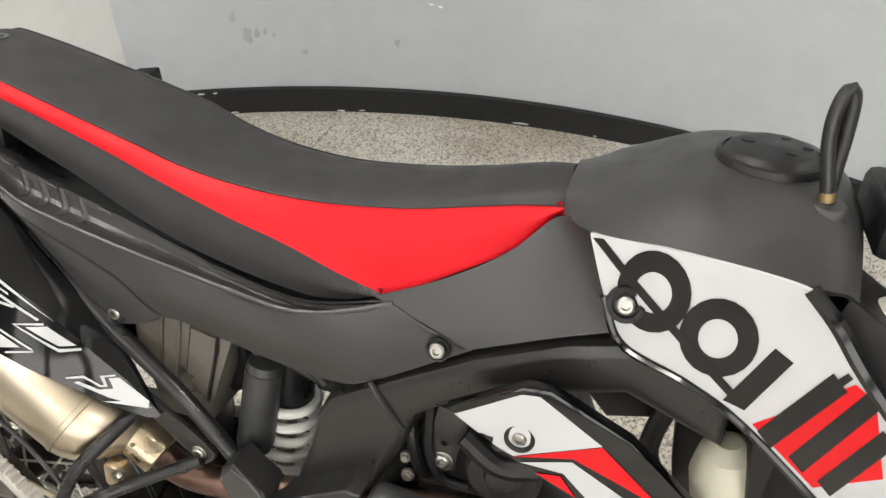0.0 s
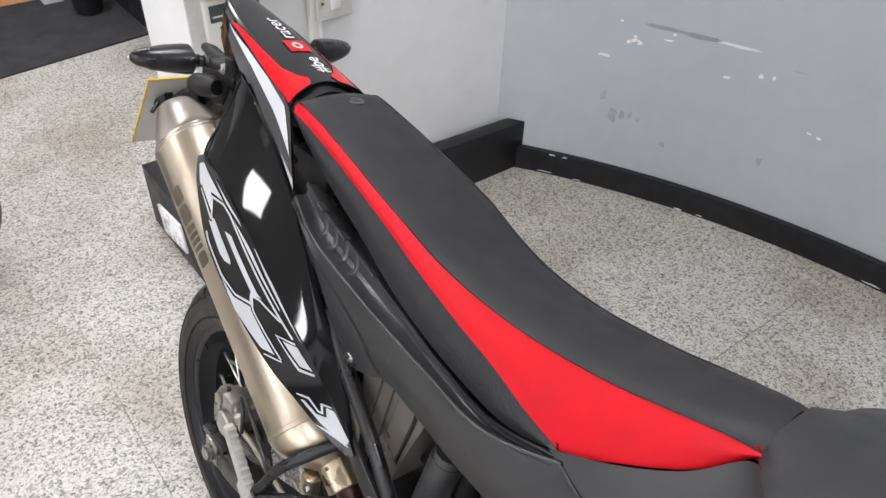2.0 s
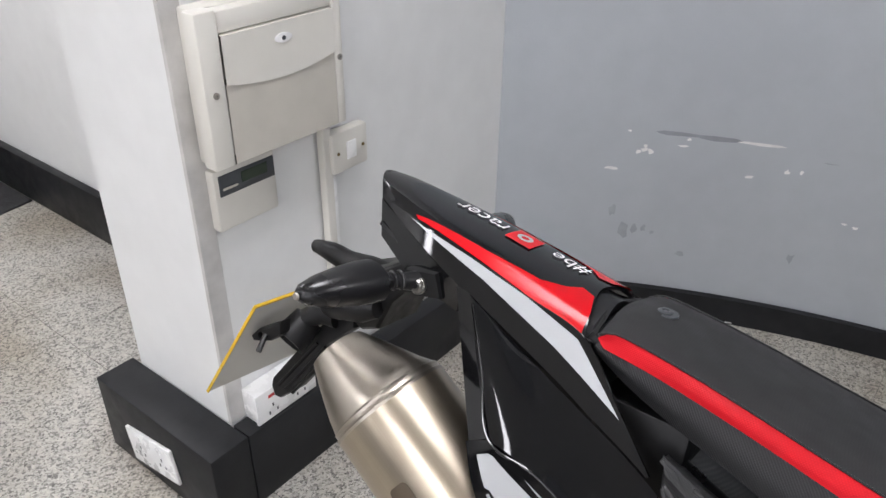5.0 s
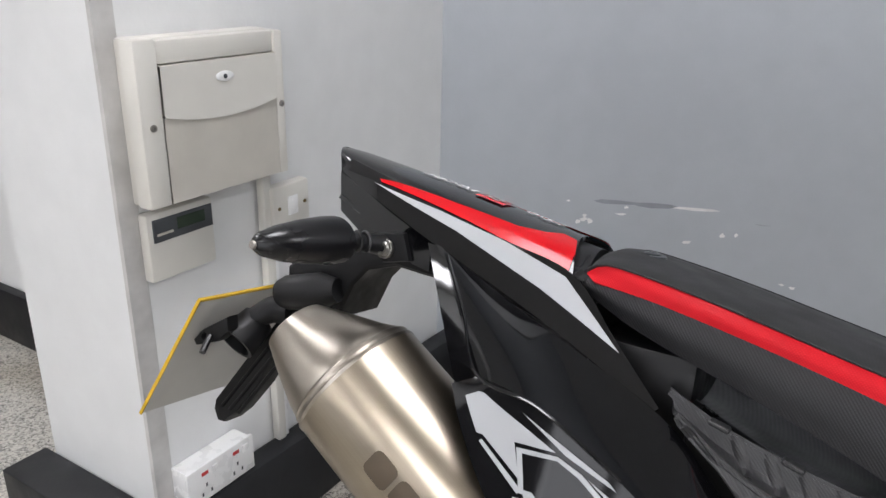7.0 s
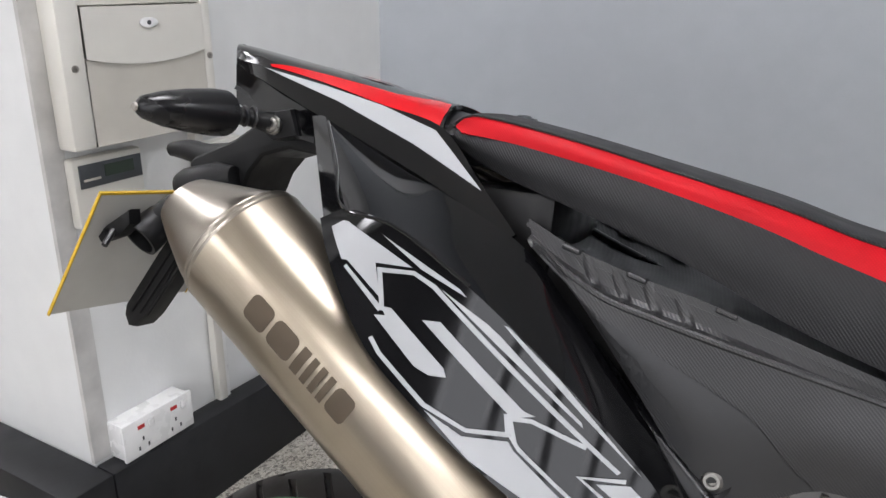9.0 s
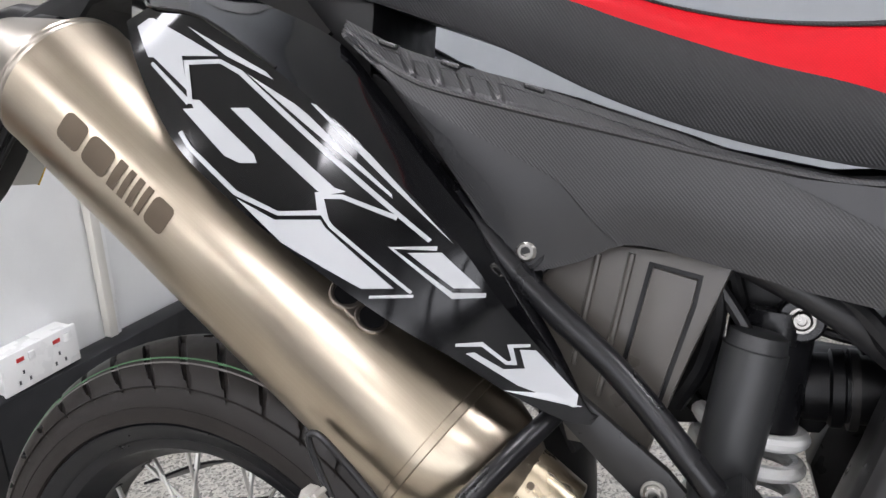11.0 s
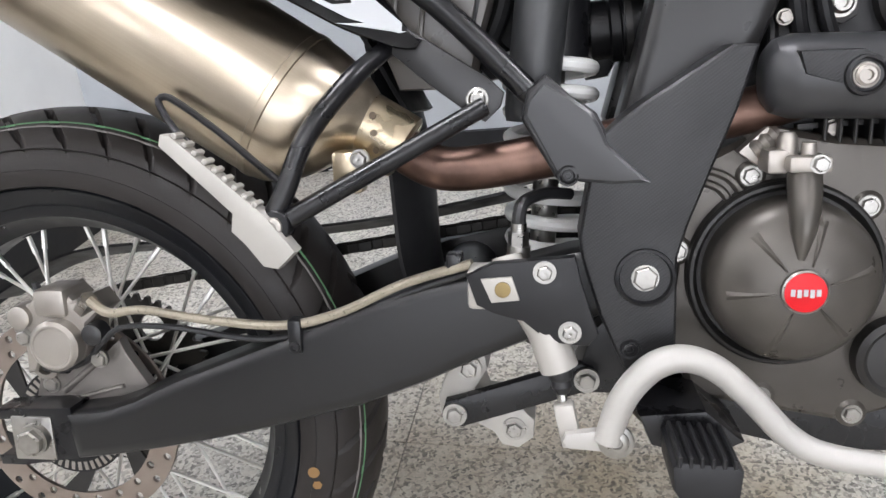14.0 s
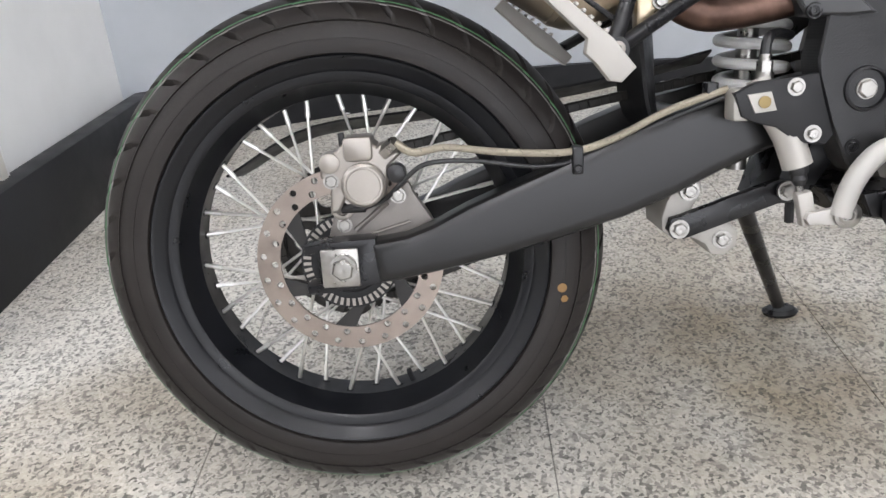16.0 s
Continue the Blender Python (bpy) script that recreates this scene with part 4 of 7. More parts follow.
part("chain_guard", sheet([[(-0.16, 0.045, 0.40), (-0.05, 0.045, 0.455), (0.1, 0.045, 0.47), (0.3, 0.045, 0.49), (0.46, 0.045, 0.52)], [(-0.15, 0.085, 0.395), (-0.05, 0.085, 0.44), (0.1, 0.085, 0.455), (0.3, 0.085, 0.475), (0.46, 0.085, 0.505)]], 0.003, (0, 0, 1), 30, 3), MATT, bike)
part("chain_guide", slab([(0.16, 0.265), (0.2, 0.275), (0.25, 0.3), (0.27, 0.33), (0.2, 0.35), (0.17, 0.33)], 0.05, 0.07, 0.003), MATT, bike)

# exhaust: canister along its axis (s, height over it)
EX_D, EX_N, EX_Y = Vector((0.836, 0, -0.549)), Vector((0.549, 0, 0.836)), -0.112


def on_ex(s, n=0.66, y=EX_Y):
    p = EX_D * s + EX_N * n
    return Vector((p.x, y, p.z))


def ex_rings(rows, seg=56):
    out = []
    for s, n, y, rn, ry in rows:
        c = on_ex(s, n, y)
        out.append([c + EX_N * rn * math.cos(t) + Vector((0, ry * math.sin(t), 0)) for t in [2 * math.pi * k / seg for k in range(seg)]])
    return out


can = part("exhaust_silencer", loft(ex_rings([(-0.556, 0.66, EX_Y, 0.062, 0.06), (-0.551, 0.66, EX_Y, 0.064, 0.062), (-0.108, 0.66, EX_Y, 0.064, 0.062)])), STEEL, bike, "brushed steel oval silencer")
part("end_cone", loft(ex_rings([(-0.63, 0.645, EX_Y, 0.022, 0.023), (-0.635, 0.645, EX_Y, 0.025, 0.026), (-0.633, 0.645, EX_Y, 0.029, 0.03), (-0.612, 0.6485, EX_Y, 0.039, 0.0395), (-0.575, 0.655, EX_Y, 0.0555, 0.054), (-0.56, 0.66, EX_Y, 0.062, 0.06), (-0.553, 0.66, EX_Y, 0.0635, 0.0615)])), CONE_STEEL, can)
for s, r in ((-0.5525, 0.0645), (-0.559, 0.0628)):
    part("weld_band", loft(ex_rings([(s - 0.003, 0.66, EX_Y, r - 0.002, r - 0.004), (s - 0.001, 0.66, EX_Y, r, r - 0.002), (s + 0.001, 0.66, EX_Y, r, r - 0.002), (s + 0.003, 0.66, EX_Y, r - 0.001, r - 0.003)])), CONE_STEEL, can)
part("front_cone", loft(ex_rings([(-0.108, 0.66, EX_Y, 0.064, 0.062), (-0.1, 0.6602, EX_Y, 0.0632, 0.0612), (-0.092, 0.661, EX_Y, 0.0618, 0.06), (-0.08, 0.6635, EX_Y, 0.0575, 0.056), (-0.068, 0.6675, EX_Y, 0.0505, 0.0495), (-0.058, 0.672, EX_Y, 0.0425, 0.042), (-0.05, 0.6765, EX_Y, 0.034, 0.034), (-0.043, 0.68, EX_Y, 0.0265, 0.0265), (-0.035, 0.682, EX_Y, 0.0235, 0.0235)])), STEEL, can)
part("front_band", loft(ex_rings([(-0.1125, 0.66, EX_Y, 0.0638, 0.0618), (-0.1115, 0.66, EX_Y, 0.0649, 0.0629), (-0.1055, 0.66, EX_Y, 0.0649, 0.0629), (-0.1045, 0.66, EX_Y, 0.0632, 0.0612)])), STEEL, can)
clampring = part("pipe_clamp", loft(ex_rings([(-0.05, 0.682, EX_Y, 0.024, 0.024), (-0.048, 0.682, EX_Y, 0.0272, 0.0272), (-0.009, 0.683, EX_Y, 0.0272, 0.0272), (-0.007, 0.683, EX_Y, 0.024, 0.024)], 28)), CLAMP_STEEL, bike, "straw tinted steel exhaust clamp")
part("clamp_ear", box(0.318, 0.342, -0.155, -0.135, 0.545, 0.578, 0.004), CLAMP_STEEL, clampring)
bolt(clampring, (0.341, -0.157, 0.572), 0.006, hexagon=True, tall=0.005)
for k, t in enumerate((-1.9, -1.5, -1.1)):
    c = on_ex(-0.024 - 0.008 * k, 0.683) + EX_N * 0.0274 * math.cos(t) + Vector((0, 0.0274 * math.sin(t), 0))
    part("clamp_hole", lathe([(0, 0.0028), (0.0006, 0.0028)], c, (c - on_ex(-0.024 - 0.008 * k, 0.683)), 10), ETCH, clampring)
part("header_pipe", tube([on_ex(-0.015, 0.683), on_ex(-0.002, 0.681), (0.396, -0.112, 0.559), (0.43, -0.112, 0.559), (0.5, -0.108, 0.57), (0.58, -0.1, 0.585), (0.65, -0.095, 0.6), (0.72, -0.1, 0.62), (0.8, -0.1, 0.63)], 0.0178, 20, 60), HEADER, bike, "heat tinted exhaust pipe")
for x, y, z, way in ((0.021, -0.1335, 0.8365, (0.515, -0.35, 0.785)), (0.2145, -0.1465, 0.7115, (0.455, -0.56, 0.69))):
    tab = part("mount_tab", lathe([(-0.006, 0.012), (0.0012, 0.012), (0.002, 0.011), (0.002, 0.0)], (x, y, z), way, 22), LOBE, bike)
    for d in (-0.0125, 0.0125):
        lobe = (x + 0.836 * d, y, z - 0.549 * d)
        part("mount_lobe", lathe([(-0.006, 0.0132), (0.0018, 0.0132), (0.0026, 0.0122), (0.0026, 0.0105), (0.0012, 0.0098), (0.0012, 0.0)], lobe, way, 24), LOBE, tab)
        part("mount_hole", lathe([(0.001, 0.0095), (0.0022, 0.0092), (0.0023, 0.0)], lobe, way, 20), INNER, tab)
ex_tree = tree_of(can)
# maker's mark, as plain rounded blocks
for s0, w, round_end in ((-0.486, 0.026, True), (-0.456, 0.028, True), (-0.424, 0.009, False), (-0.4115, 0.0065, False), (-0.4015, 0.0065, False), (-0.3915, 0.0065, False), (-0.3815, 0.021, True)):
    corner = 0.45 if round_end else 0.1
    q = []
    for cu, cv, a0 in ((1 - corner, 1 - corner, 0), (corner - 1, 1 - corner, 90), (corner - 1, corner - 1, 180), (1 - corner, corner - 1, 270)):
        for a in (0, 30, 60, 90):
            u, v = cu + corner * math.cos(radians(a0 + a)), cv + corner * math.sin(radians(a0 + a))
            q.append(on_ex(s0 + w * (0.5 + 0.5 * u), 0.6675 + 0.012 * v))
    sticker("etched_mark", [(p.x, p.z) for p in q], ex_tree, ETCH, can, step=0.006, lift=0.0004, depth=-0.3)

# grab wire, pillion peg and its bracket
plate = part("peg_plate", slab([(0.347, 0.662), (0.363, 0.676), (0.436, 0.629), (0.449, 0.617), (0.446, 0.606), (0.434, 0.595), (0.425, 0.599), (0.392, 0.624)], -0.124, -0.117, 0.002), FRAME_GREY, bike)
bolt(plate, (0.4285, -0.125, 0.6125), 0.0068, washer=0.009, tall=0.003)
hanger = part("peg_bracket", tube([(0.434, -0.128, 0.607), (0.37, -0.155, 0.573), (0.328, -0.178, 0.551), (0.29, -0.2, 0.531)], 0.0075, 12), BLACK_PAINT, bike, "black tubular pillion peg bracket")
part("upper_tube", tube([(0.358, -0.12, 0.653), (0.337, -0.158, 0.629), (0.31, -0.184, 0.592), (0.294, -0.195, 0.553), (0.284, -0.2, 0.535)], [0.0072, 0.0078, 0.0078, 0.0075, 0.0075], 12), BLACK_PAINT, hanger)
part("peg_boss", lathe([(-0.01, 0.012), (0.003, 0.012), (0.004, 0.011)], (0.288, -0.204, 0.53), (0, -1, 0.1), 22), BLACK_PAINT, hanger)
bolt(hanger, (0.288, -0.2095, 0.5305), 0.007, tall=0.002, material=ALLOY)
peg = part("pillion_peg", slab([(0.291, 0.5), (0.305, 0.513), (0.284, 0.54), (0.276, 0.547), (0.219, 0.598), (0.212, 0.598), (0.21, 0.59), (0.26, 0.541), (0.258, 0.528), (0.268, 0.518), (0.28, 0.502)], -0.213, -0.199, 0.003), SILVER, bike, "cast alloy folding pillion peg")
for k in range(9):
    x, z = 0.222 + 0.0068 * k, 0.5955 - 0.0062 * k
    part("tooth", turned(box(-0.0022, 0.0022, -0.213, -0.199, 0.0, 0.0035, 0.0008, 1), Matrix.Translation((x, 0, z)) @ Matrix.Rotation(radians(40), 4, "Y")), SILVER, peg)
part("guard_wire", tube([(0.226, -0.192, 0.585), (0.206, -0.181, 0.603), (0.197, -0.179, 0.619), (0.2, -0.178, 0.6235), (0.21, -0.178, 0.62), (0.24, -0.179, 0.598), (0.27, -0.182, 0.573), (0.296, -0.186, 0.553)], 0.0028, 8, 60), BLACK_PAINT, bike)
far_peg = part("pillion_peg_far", slab([(0.302, 0.507), (0.313, 0.518), (0.287, 0.545), (0.217, 0.603), (0.205, 0.592), (0.262, 0.537)], 0.19, 0.213, 0.003), SILVER, bike)
part("peg_bracket_far", tube([(0.424, 0.12, 0.6), (0.35, 0.16, 0.56), (0.298, 0.2, 0.531)], 0.0075, 10), BLACK_PAINT, bike)

# seat
crease = [(0.073, -0.059, 0.9865), (0.08, -0.0605, 0.991), (0.095, -0.061, 0.9935), (0.14, -0.062, 0.988), (0.19, -0.064, 0.9795), (0.24, -0.066, 0.9695), (0.29, -0.068, 0.9595), (0.34, -0.068, 0.9485), (0.39, -0.065, 0.9345), (0.44, -0.061, 0.926), (0.49, -0.058, 0.9232), (0.54, -0.056, 0.9252), (0.59, -0.055, 0.932), (0.64, -0.0535, 0.9415), (0.69, -0.051, 0.9545), (0.74, -0.0475, 0.967), (0.772, -0.043, 0.9705)]
red_low = [(0.076, -0.061, 0.979), (0.14, -0.069, 0.969), (0.233, -0.076, 0.951), (0.32, -0.08, 0.935), (0.375, -0.081, 0.92), (0.454, -0.081, 0.898), (0.516, -0.082, 0.885), (0.576, -0.082, 0.867), (0.62, -0.081, 0.8565)]
front_low = [(0.62, -0.081, 0.8565), (0.68, -0.072, 0.889), (0.735, -0.058, 0.926), (0.772, -0.043, 0.969)]
bottom = [(0.07, -0.057, 0.97), (0.12, -0.066, 0.95), (0.205, -0.078, 0.927), (0.283, -0.084, 0.903), (0.361, -0.087, 0.872), (0.44, -0.087, 0.85), (0.53, -0.086, 0.837), (0.58, -0.084, 0.841), (0.62, -0.081, 0.855)]
centre = [(x - 0.003, 0.003, z + np.interp(x, [0.07, 0.1, 0.2, 0.45, 0.7, 0.77], [0.008, 0.006, 0.006, 0.008, 0.012, 0.02])) for x, y, z in crease]
red_low = [(x, y, z + np.interp(x, [0.08, 0.14, 0.233, 0.32, 0.375, 0.55], [0.003, 0.004, 0.006, 0.002, 0.0, 0.0])) for x, y, z in red_low]
shoulder = [(a[0], a[1] * 0.72, 0.35 * a[2] + 0.65 * b[2] - 0.0005) for a, b in zip(crease, centre)]
seat = part("seat", sheet([crease, shoulder, centre, mirror(shoulder), mirror(crease)], 0.02, (0, 0, 1), 60, 22), SEAT_BLACK, bike, "black and red stitched vinyl seat")
for s in (1, -1):
    flip = (lambda c: c) if s == 1 else mirror
    crease_r = [(0.0735, -0.0605, 0.9845), (0.0755, -0.0612, 0.9875), (0.082, -0.0618, 0.991)] + crease[2:]
    low_r = [(0.0735, -0.0605, 0.9835), (0.0755, -0.0625, 0.981), (0.084, -0.0655, 0.979)] + red_low[1:]
    mid_r = [((a[0] + b[0]) / 2, (a[1] + b[1]) / 2 - 0.004 * min(1.0, k / 4), (a[2] + b[2]) / 2) for k, (a, b) in enumerate(zip(spline(crease_r, 24), spline(low_r + front_low[1:], 24)))]
    part("rear_corner", sheet([flip([(x, y + 0.002, z) for x, y, z in crease[:5]]), flip([(x, y + 0.002, z) for x, y, z in red_low[:3]])], 0.006, (0, -s, 0.3), 16, 5), SEAT_SIDE, seat)
    part("red_panel", sheet([flip(crease_r), flip(mid_r), flip(low_r + front_low[1:])], 0.008, (0, -s, 0.3), 70, 10), SEAT_RED, seat, "red vinyl side stripe")
    part("side_panel", sheet([flip([(x, y, z) for x, y, z in red_low]), flip([(x, y - 0.004, z) for x, y, z in [((a[0] + b[0]) / 2, (a[1] + b[1]) / 2, (a[2] + b[2]) / 2) for a, b in zip(spline(red_low, 24), spline(bottom, 24))]]), flip(bottom)], 0.008, (0, -s, 0.2), 60, 10), SEAT_SIDE, seat, "ribbed black vinyl side")
    part("piping", tube(flip([(x, y - 0.0006, z + 0.0006) for x, y, z in crease]), 0.0011, 6, 80), SEAT_SIDE, seat)
part("seat_base", sheet([[(x, y + 0.004, z - 0.002) for x, y, z in bottom], [(x, -y - 0.004, z - 0.002) for x, y, z in bottom]], 0.006, (0, 0, -1), 40, 4), MATT, seat)
part("rear_roll", sheet([[(0.066, -0.056, 0.986), (0.06, 0, 0.995), (0.066, 0.056, 0.986)], [(0.06, -0.056, 0.972), (0.052, 0, 0.985), (0.06, 0.056, 0.972)], [(0.07, -0.056, 0.96), (0.07, 0, 0.962), (0.07, 0.056, 0.96)]], 0.004, (-1, 0, 0.3), 20, 6), SEAT_BLACK, seat)
bolt(seat, (0.105, 0.013, 0.9985), 0.0075, (0, 0, 1), DARK_GREY, 0.002, washer=0.0125)

# tail unit
edge_r = [(0.063, -0.064, 0.982), (0.0, -0.058, 0.997), (-0.07, -0.051, 1.011), (-0.14, -0.043, 1.023), (-0.19, -0.033, 1.03), (-0.207, -0.026, 1.033)]
top_in = [(0.056, -0.044, 1.0), (0.0, -0.041, 1.01), (-0.07, -0.036, 1.022), (-0.14, -0.031, 1.034), (-0.195, -0.024, 1.043), (-0.216, -0.016, 1.046)]
top_mid = [(0.046, 0, 1.009), (0.0, 0, 1.015), (-0.07, 0, 1.026), (-0.14, 0, 1.037), (-0.2, 0, 1.047), (-0.224, 0, 1.05)]
edge_r, top_in, top_mid = [[(x, y, z - np.interp(x, [-0.08, 0.05], [0.001, 0.005])) for x, y, z in c] for c in (edge_r, top_in, top_mid)]
tail = part("tail_cover", sheet([edge_r, top_in, top_mid, mirror(top_in), mirror(edge_r)], 0.004, (0, 0, 1), 40, 24), DECAL_BLACK, bike, "black and red tail cover with white slogan")
for s in (1, -1):
    flip = (lambda c: c) if s == 1 else mirror
    side_up = [(-0.207, -0.026, 1.032), (-0.14, -0.044, 1.022), (-0.07, -0.052, 1.01), (0.0, -0.059, 0.996), (0.064, -0.065, 0.981), (0.112, -0.085, 0.942), (0.156, -0.104, 0.9065)]
    side_lo = [(-0.205, -0.026, 1.02), (-0.17, -0.04, 1.015), (-0.12, -0.056, 1.0), (-0.076, -0.066, 0.985), (-0.02, -0.072, 0.966), (0.06, -0.084, 0.938), (0.153, -0.105, 0.9035)]
    sp = part("tail_side", sheet([flip(side_up), flip(side_lo)], 0.004, (0, -s, 0.4), 50, 8), GLOSS, tail)
    if s == 1:
        tail_side = sp
part("tail_lip", sheet([[(-0.206, -0.0265, 1.031), (-0.218, -0.014, 1.043), (-0.225, 0, 1.048), (-0.218, 0.014, 1.043), (-0.206, 0.0265, 1.031)], [(-0.195, -0.034, 0.99), (-0.203, -0.016, 0.993), (-0.206, 0, 0.995), (-0.203, 0.016, 0.993), (-0.195, 0.034, 0.99)]], 0.004, (-1, 0, 0), 16, 5), GLOSS, tail)
part("tail_underside", sheet([[(-0.2, -0.034, 1.0), (-0.1, -0.056, 0.97), (0.0, -0.064, 0.945), (0.1, -0.07, 0.915)], [(-0.2, 0, 0.995), (-0.1, 0, 0.955), (0, 0, 0.93), (0.1, 0, 0.9)], [(-0.2, 0.034, 1.0), (-0.1, 0.056, 0.97), (0.0, 0.064, 0.945), (0.1, 0.07, 0.915)]], 0.004, (0, 0, -1), 20, 8), MATT, tail)

top_tree, side_tree = tree_of(tail), tree_of(tail_side)
# red flash along both edges of the top, white flash on the side
for s in (1, -1):
    sticker("red_flash", [(x, s * y) for x, y in ((0.058, -0.062), (0.056, -0.045), (0.048, -0.022), (0.034, -0.018), (0.022, -0.03), (0.0, -0.04), (-0.06, -0.042), (-0.15, -0.0395), (-0.15, -0.0415), (-0.07, -0.0505), (0.0, -0.0575))], top_tree, DECAL_RED, tail, way=(0, 0, -1), lift=0.0012, step=0.005)
sticker("white_flash", [(-0.155, 1.0235), (-0.07, 1.0095), (0.0, 0.9955), (0.0585, 0.9785), (0.1175, 0.9345), (0.04, 0.9655), (-0.05, 0.996)], side_tree, DECAL_WHITE, tail, depth=-0.3, step=0.006, lift=0.001)
sticker("slogan_square", [(-0.0635, -0.006), (-0.0335, -0.006), (-0.0335, 0.029), (-0.0635, 0.029)], top_tree, DECAL_RED, tail, way=(0, 0, -1), lift=0.0014, step=0.006)
sticker("slogan_emblem", circle(-0.0485, 0.0115, 0.0085, 18), top_tree, DECAL_WHITE, tail, way=(0, 0, -1), lift=0.0019, holes=[circle(-0.0485, 0.0115, 0.0045, 12)])


def words(text, size, along, across, tree, material, parent):
    """Lettering laid on the tail cover, read from the bike's right side."""
    cu = bpy.data.curves.new("words", "FONT")
    cu.body, cu.size, cu.align_x = text, size, "CENTER"
    tmp = bpy.data.objects.new("words", cu)
    scene.collection.objects.link(tmp)
    bpy.context.view_layer.update()
    me = bpy.data.meshes.new_from_object(tmp.evaluated_get(bpy.context.evaluated_depsgraph_get()))
    bpy.data.objects.remove(tmp)
    bm = bmesh.new()
    bm.from_mesh(me)
    bmesh.ops.triangulate(bm, faces=bm.faces)
    for v in bm.verts:
        v.co = (along - v.co.x * 1.0, across - v.co.y * 1.15, 1.0)
    drape(bm, tree, (0, 0, -1), 0.0015)
    return part("slogan", bm, material, parent, "white slogan lettering")


words("#be", 0.027, 0.003, 0.0245, top_tree, SOCKET, tail)
words("racer", 0.029, -0.101, 0.0205, top_tree, SOCKET, tail)

for s in (1, -1):
    flip = (lambda c: c) if s == 1 else mirror
    part("tail_skirt", sheet([flip([(-0.206, -0.027, 1.026), (-0.16, -0.043, 1.012), (-0.12, -0.055, 0.998), (-0.07, -0.066, 0.982)]), flip([(-0.196, -0.034, 0.988), (-0.155, -0.046, 0.97), (-0.12, -0.056, 0.962), (-0.07, -0.064, 0.955)])], 0.004, (0, -s, 0), 20, 5), GLOSS, tail)
part("inner_panel", slab([(-0.03, 0.972), (0.06, 0.945), (0.12, 0.915), (0.16, 0.885), (0.2, 0.868), (0.26, 0.845), (0.33, 0.765), (0.3, 0.72), (0.2, 0.77), (0.06, 0.86), (-0.03, 0.925)], -0.062, -0.05, 0.003), INNER, tail)
part("tail_bridge", box(0.0, 0.075, -0.056, 0.056, 0.95, 0.984, 0.006), MATT, tail)
part("seat_bridge", sheet([[(0.052, -0.058, 0.978), (0.04, 0, 1.0), (0.052, 0.058, 0.978)], [(0.07, -0.058, 0.976), (0.064, 0, 0.996), (0.07, 0.058, 0.976)]], 0.01, (0, 0, 1), 20, 3), MATT, tail)

# number panel with its angular graphics, right side (the left one repeats it plainly)
up_line = [(-0.055, -0.07, 0.98), (0.03, -0.083, 0.947), (0.155, -0.108, 0.9045), (0.204, -0.113, 0.866), (0.249, -0.113, 0.818), (0.292, -0.112, 0.771), (0.318, -0.111, 0.742), (0.35, -0.116, 0.704), (0.384, -0.126, 0.6565)]
fold = [(0.038, -0.167, 0.912), (0.058, -0.17, 0.913), (0.092, -0.171, 0.904), (0.153, -0.169, 0.872), (0.206, -0.165, 0.836), (0.25, -0.158, 0.8), (0.289, -0.149, 0.764), (0.317, -0.14, 0.729), (0.353, -0.131, 0.691), (0.386, -0.128, 0.656)]
low_line = [(0.02, -0.168, 0.9025), (0.034, -0.176, 0.879), (0.057, -0.181, 0.8445), (0.084, -0.185, 0.814), (0.12, -0.186, 0.788), (0.166, -0.184, 0.759), (0.214, -0.179, 0.732), (0.256, -0.171, 0.709), (0.295, -0.16, 0.69), (0.334, -0.147, 0.668), (0.37, -0.135, 0.6535), (0.384, -0.13, 0.653)]
for s in (1, -1):
    flip = (lambda c: c) if s == 1 else mirror
    bulge = [(a[0] * 0.5 + b[0] * 0.5, a[1] * 0.5 + b[1] * 0.5 - 0.001, a[2] * 0.5 + b[2] * 0.5 + 0.001) for a, b in zip(spline(up_line, 24), spline(fold, 24))]
    pan = part("side_number_panel", sheet([flip(up_line), flip(bulge), flip(fold)], 0.004, (0, -s, 0.3), 60, 12), PANEL_BLACK, bike, "gloss black side panel with white graphics")
    lowp = part("lower_face", sheet([flip(fold), flip(low_line)], 0.004, (0, -s, 0.1), 60, 10), PANEL_BLACK, pan)
    part("rear_edge", sheet([flip([(-0.077, -0.062, 0.984), (0.02, -0.163, 0.9)]), flip([(-0.055, -0.07, 0.9805), (0.04, -0.167, 0.9145)])], 0.006, (-0.5, -s, 0), 14, 4), GLOSS, pan)
    part("panel_bead", tube(flip([(-0.046, -0.0775, 0.9765), (0.0, -0.124, 0.943), (0.04, -0.1685, 0.9145), (0.09, -0.1715, 0.906), (0.153, -0.1695, 0.8735)]), 0.0014, 8, 60), GLOSS, pan)
    if s == 1:
        sx, sx_tree = pan, tree_of(lowp, pan)
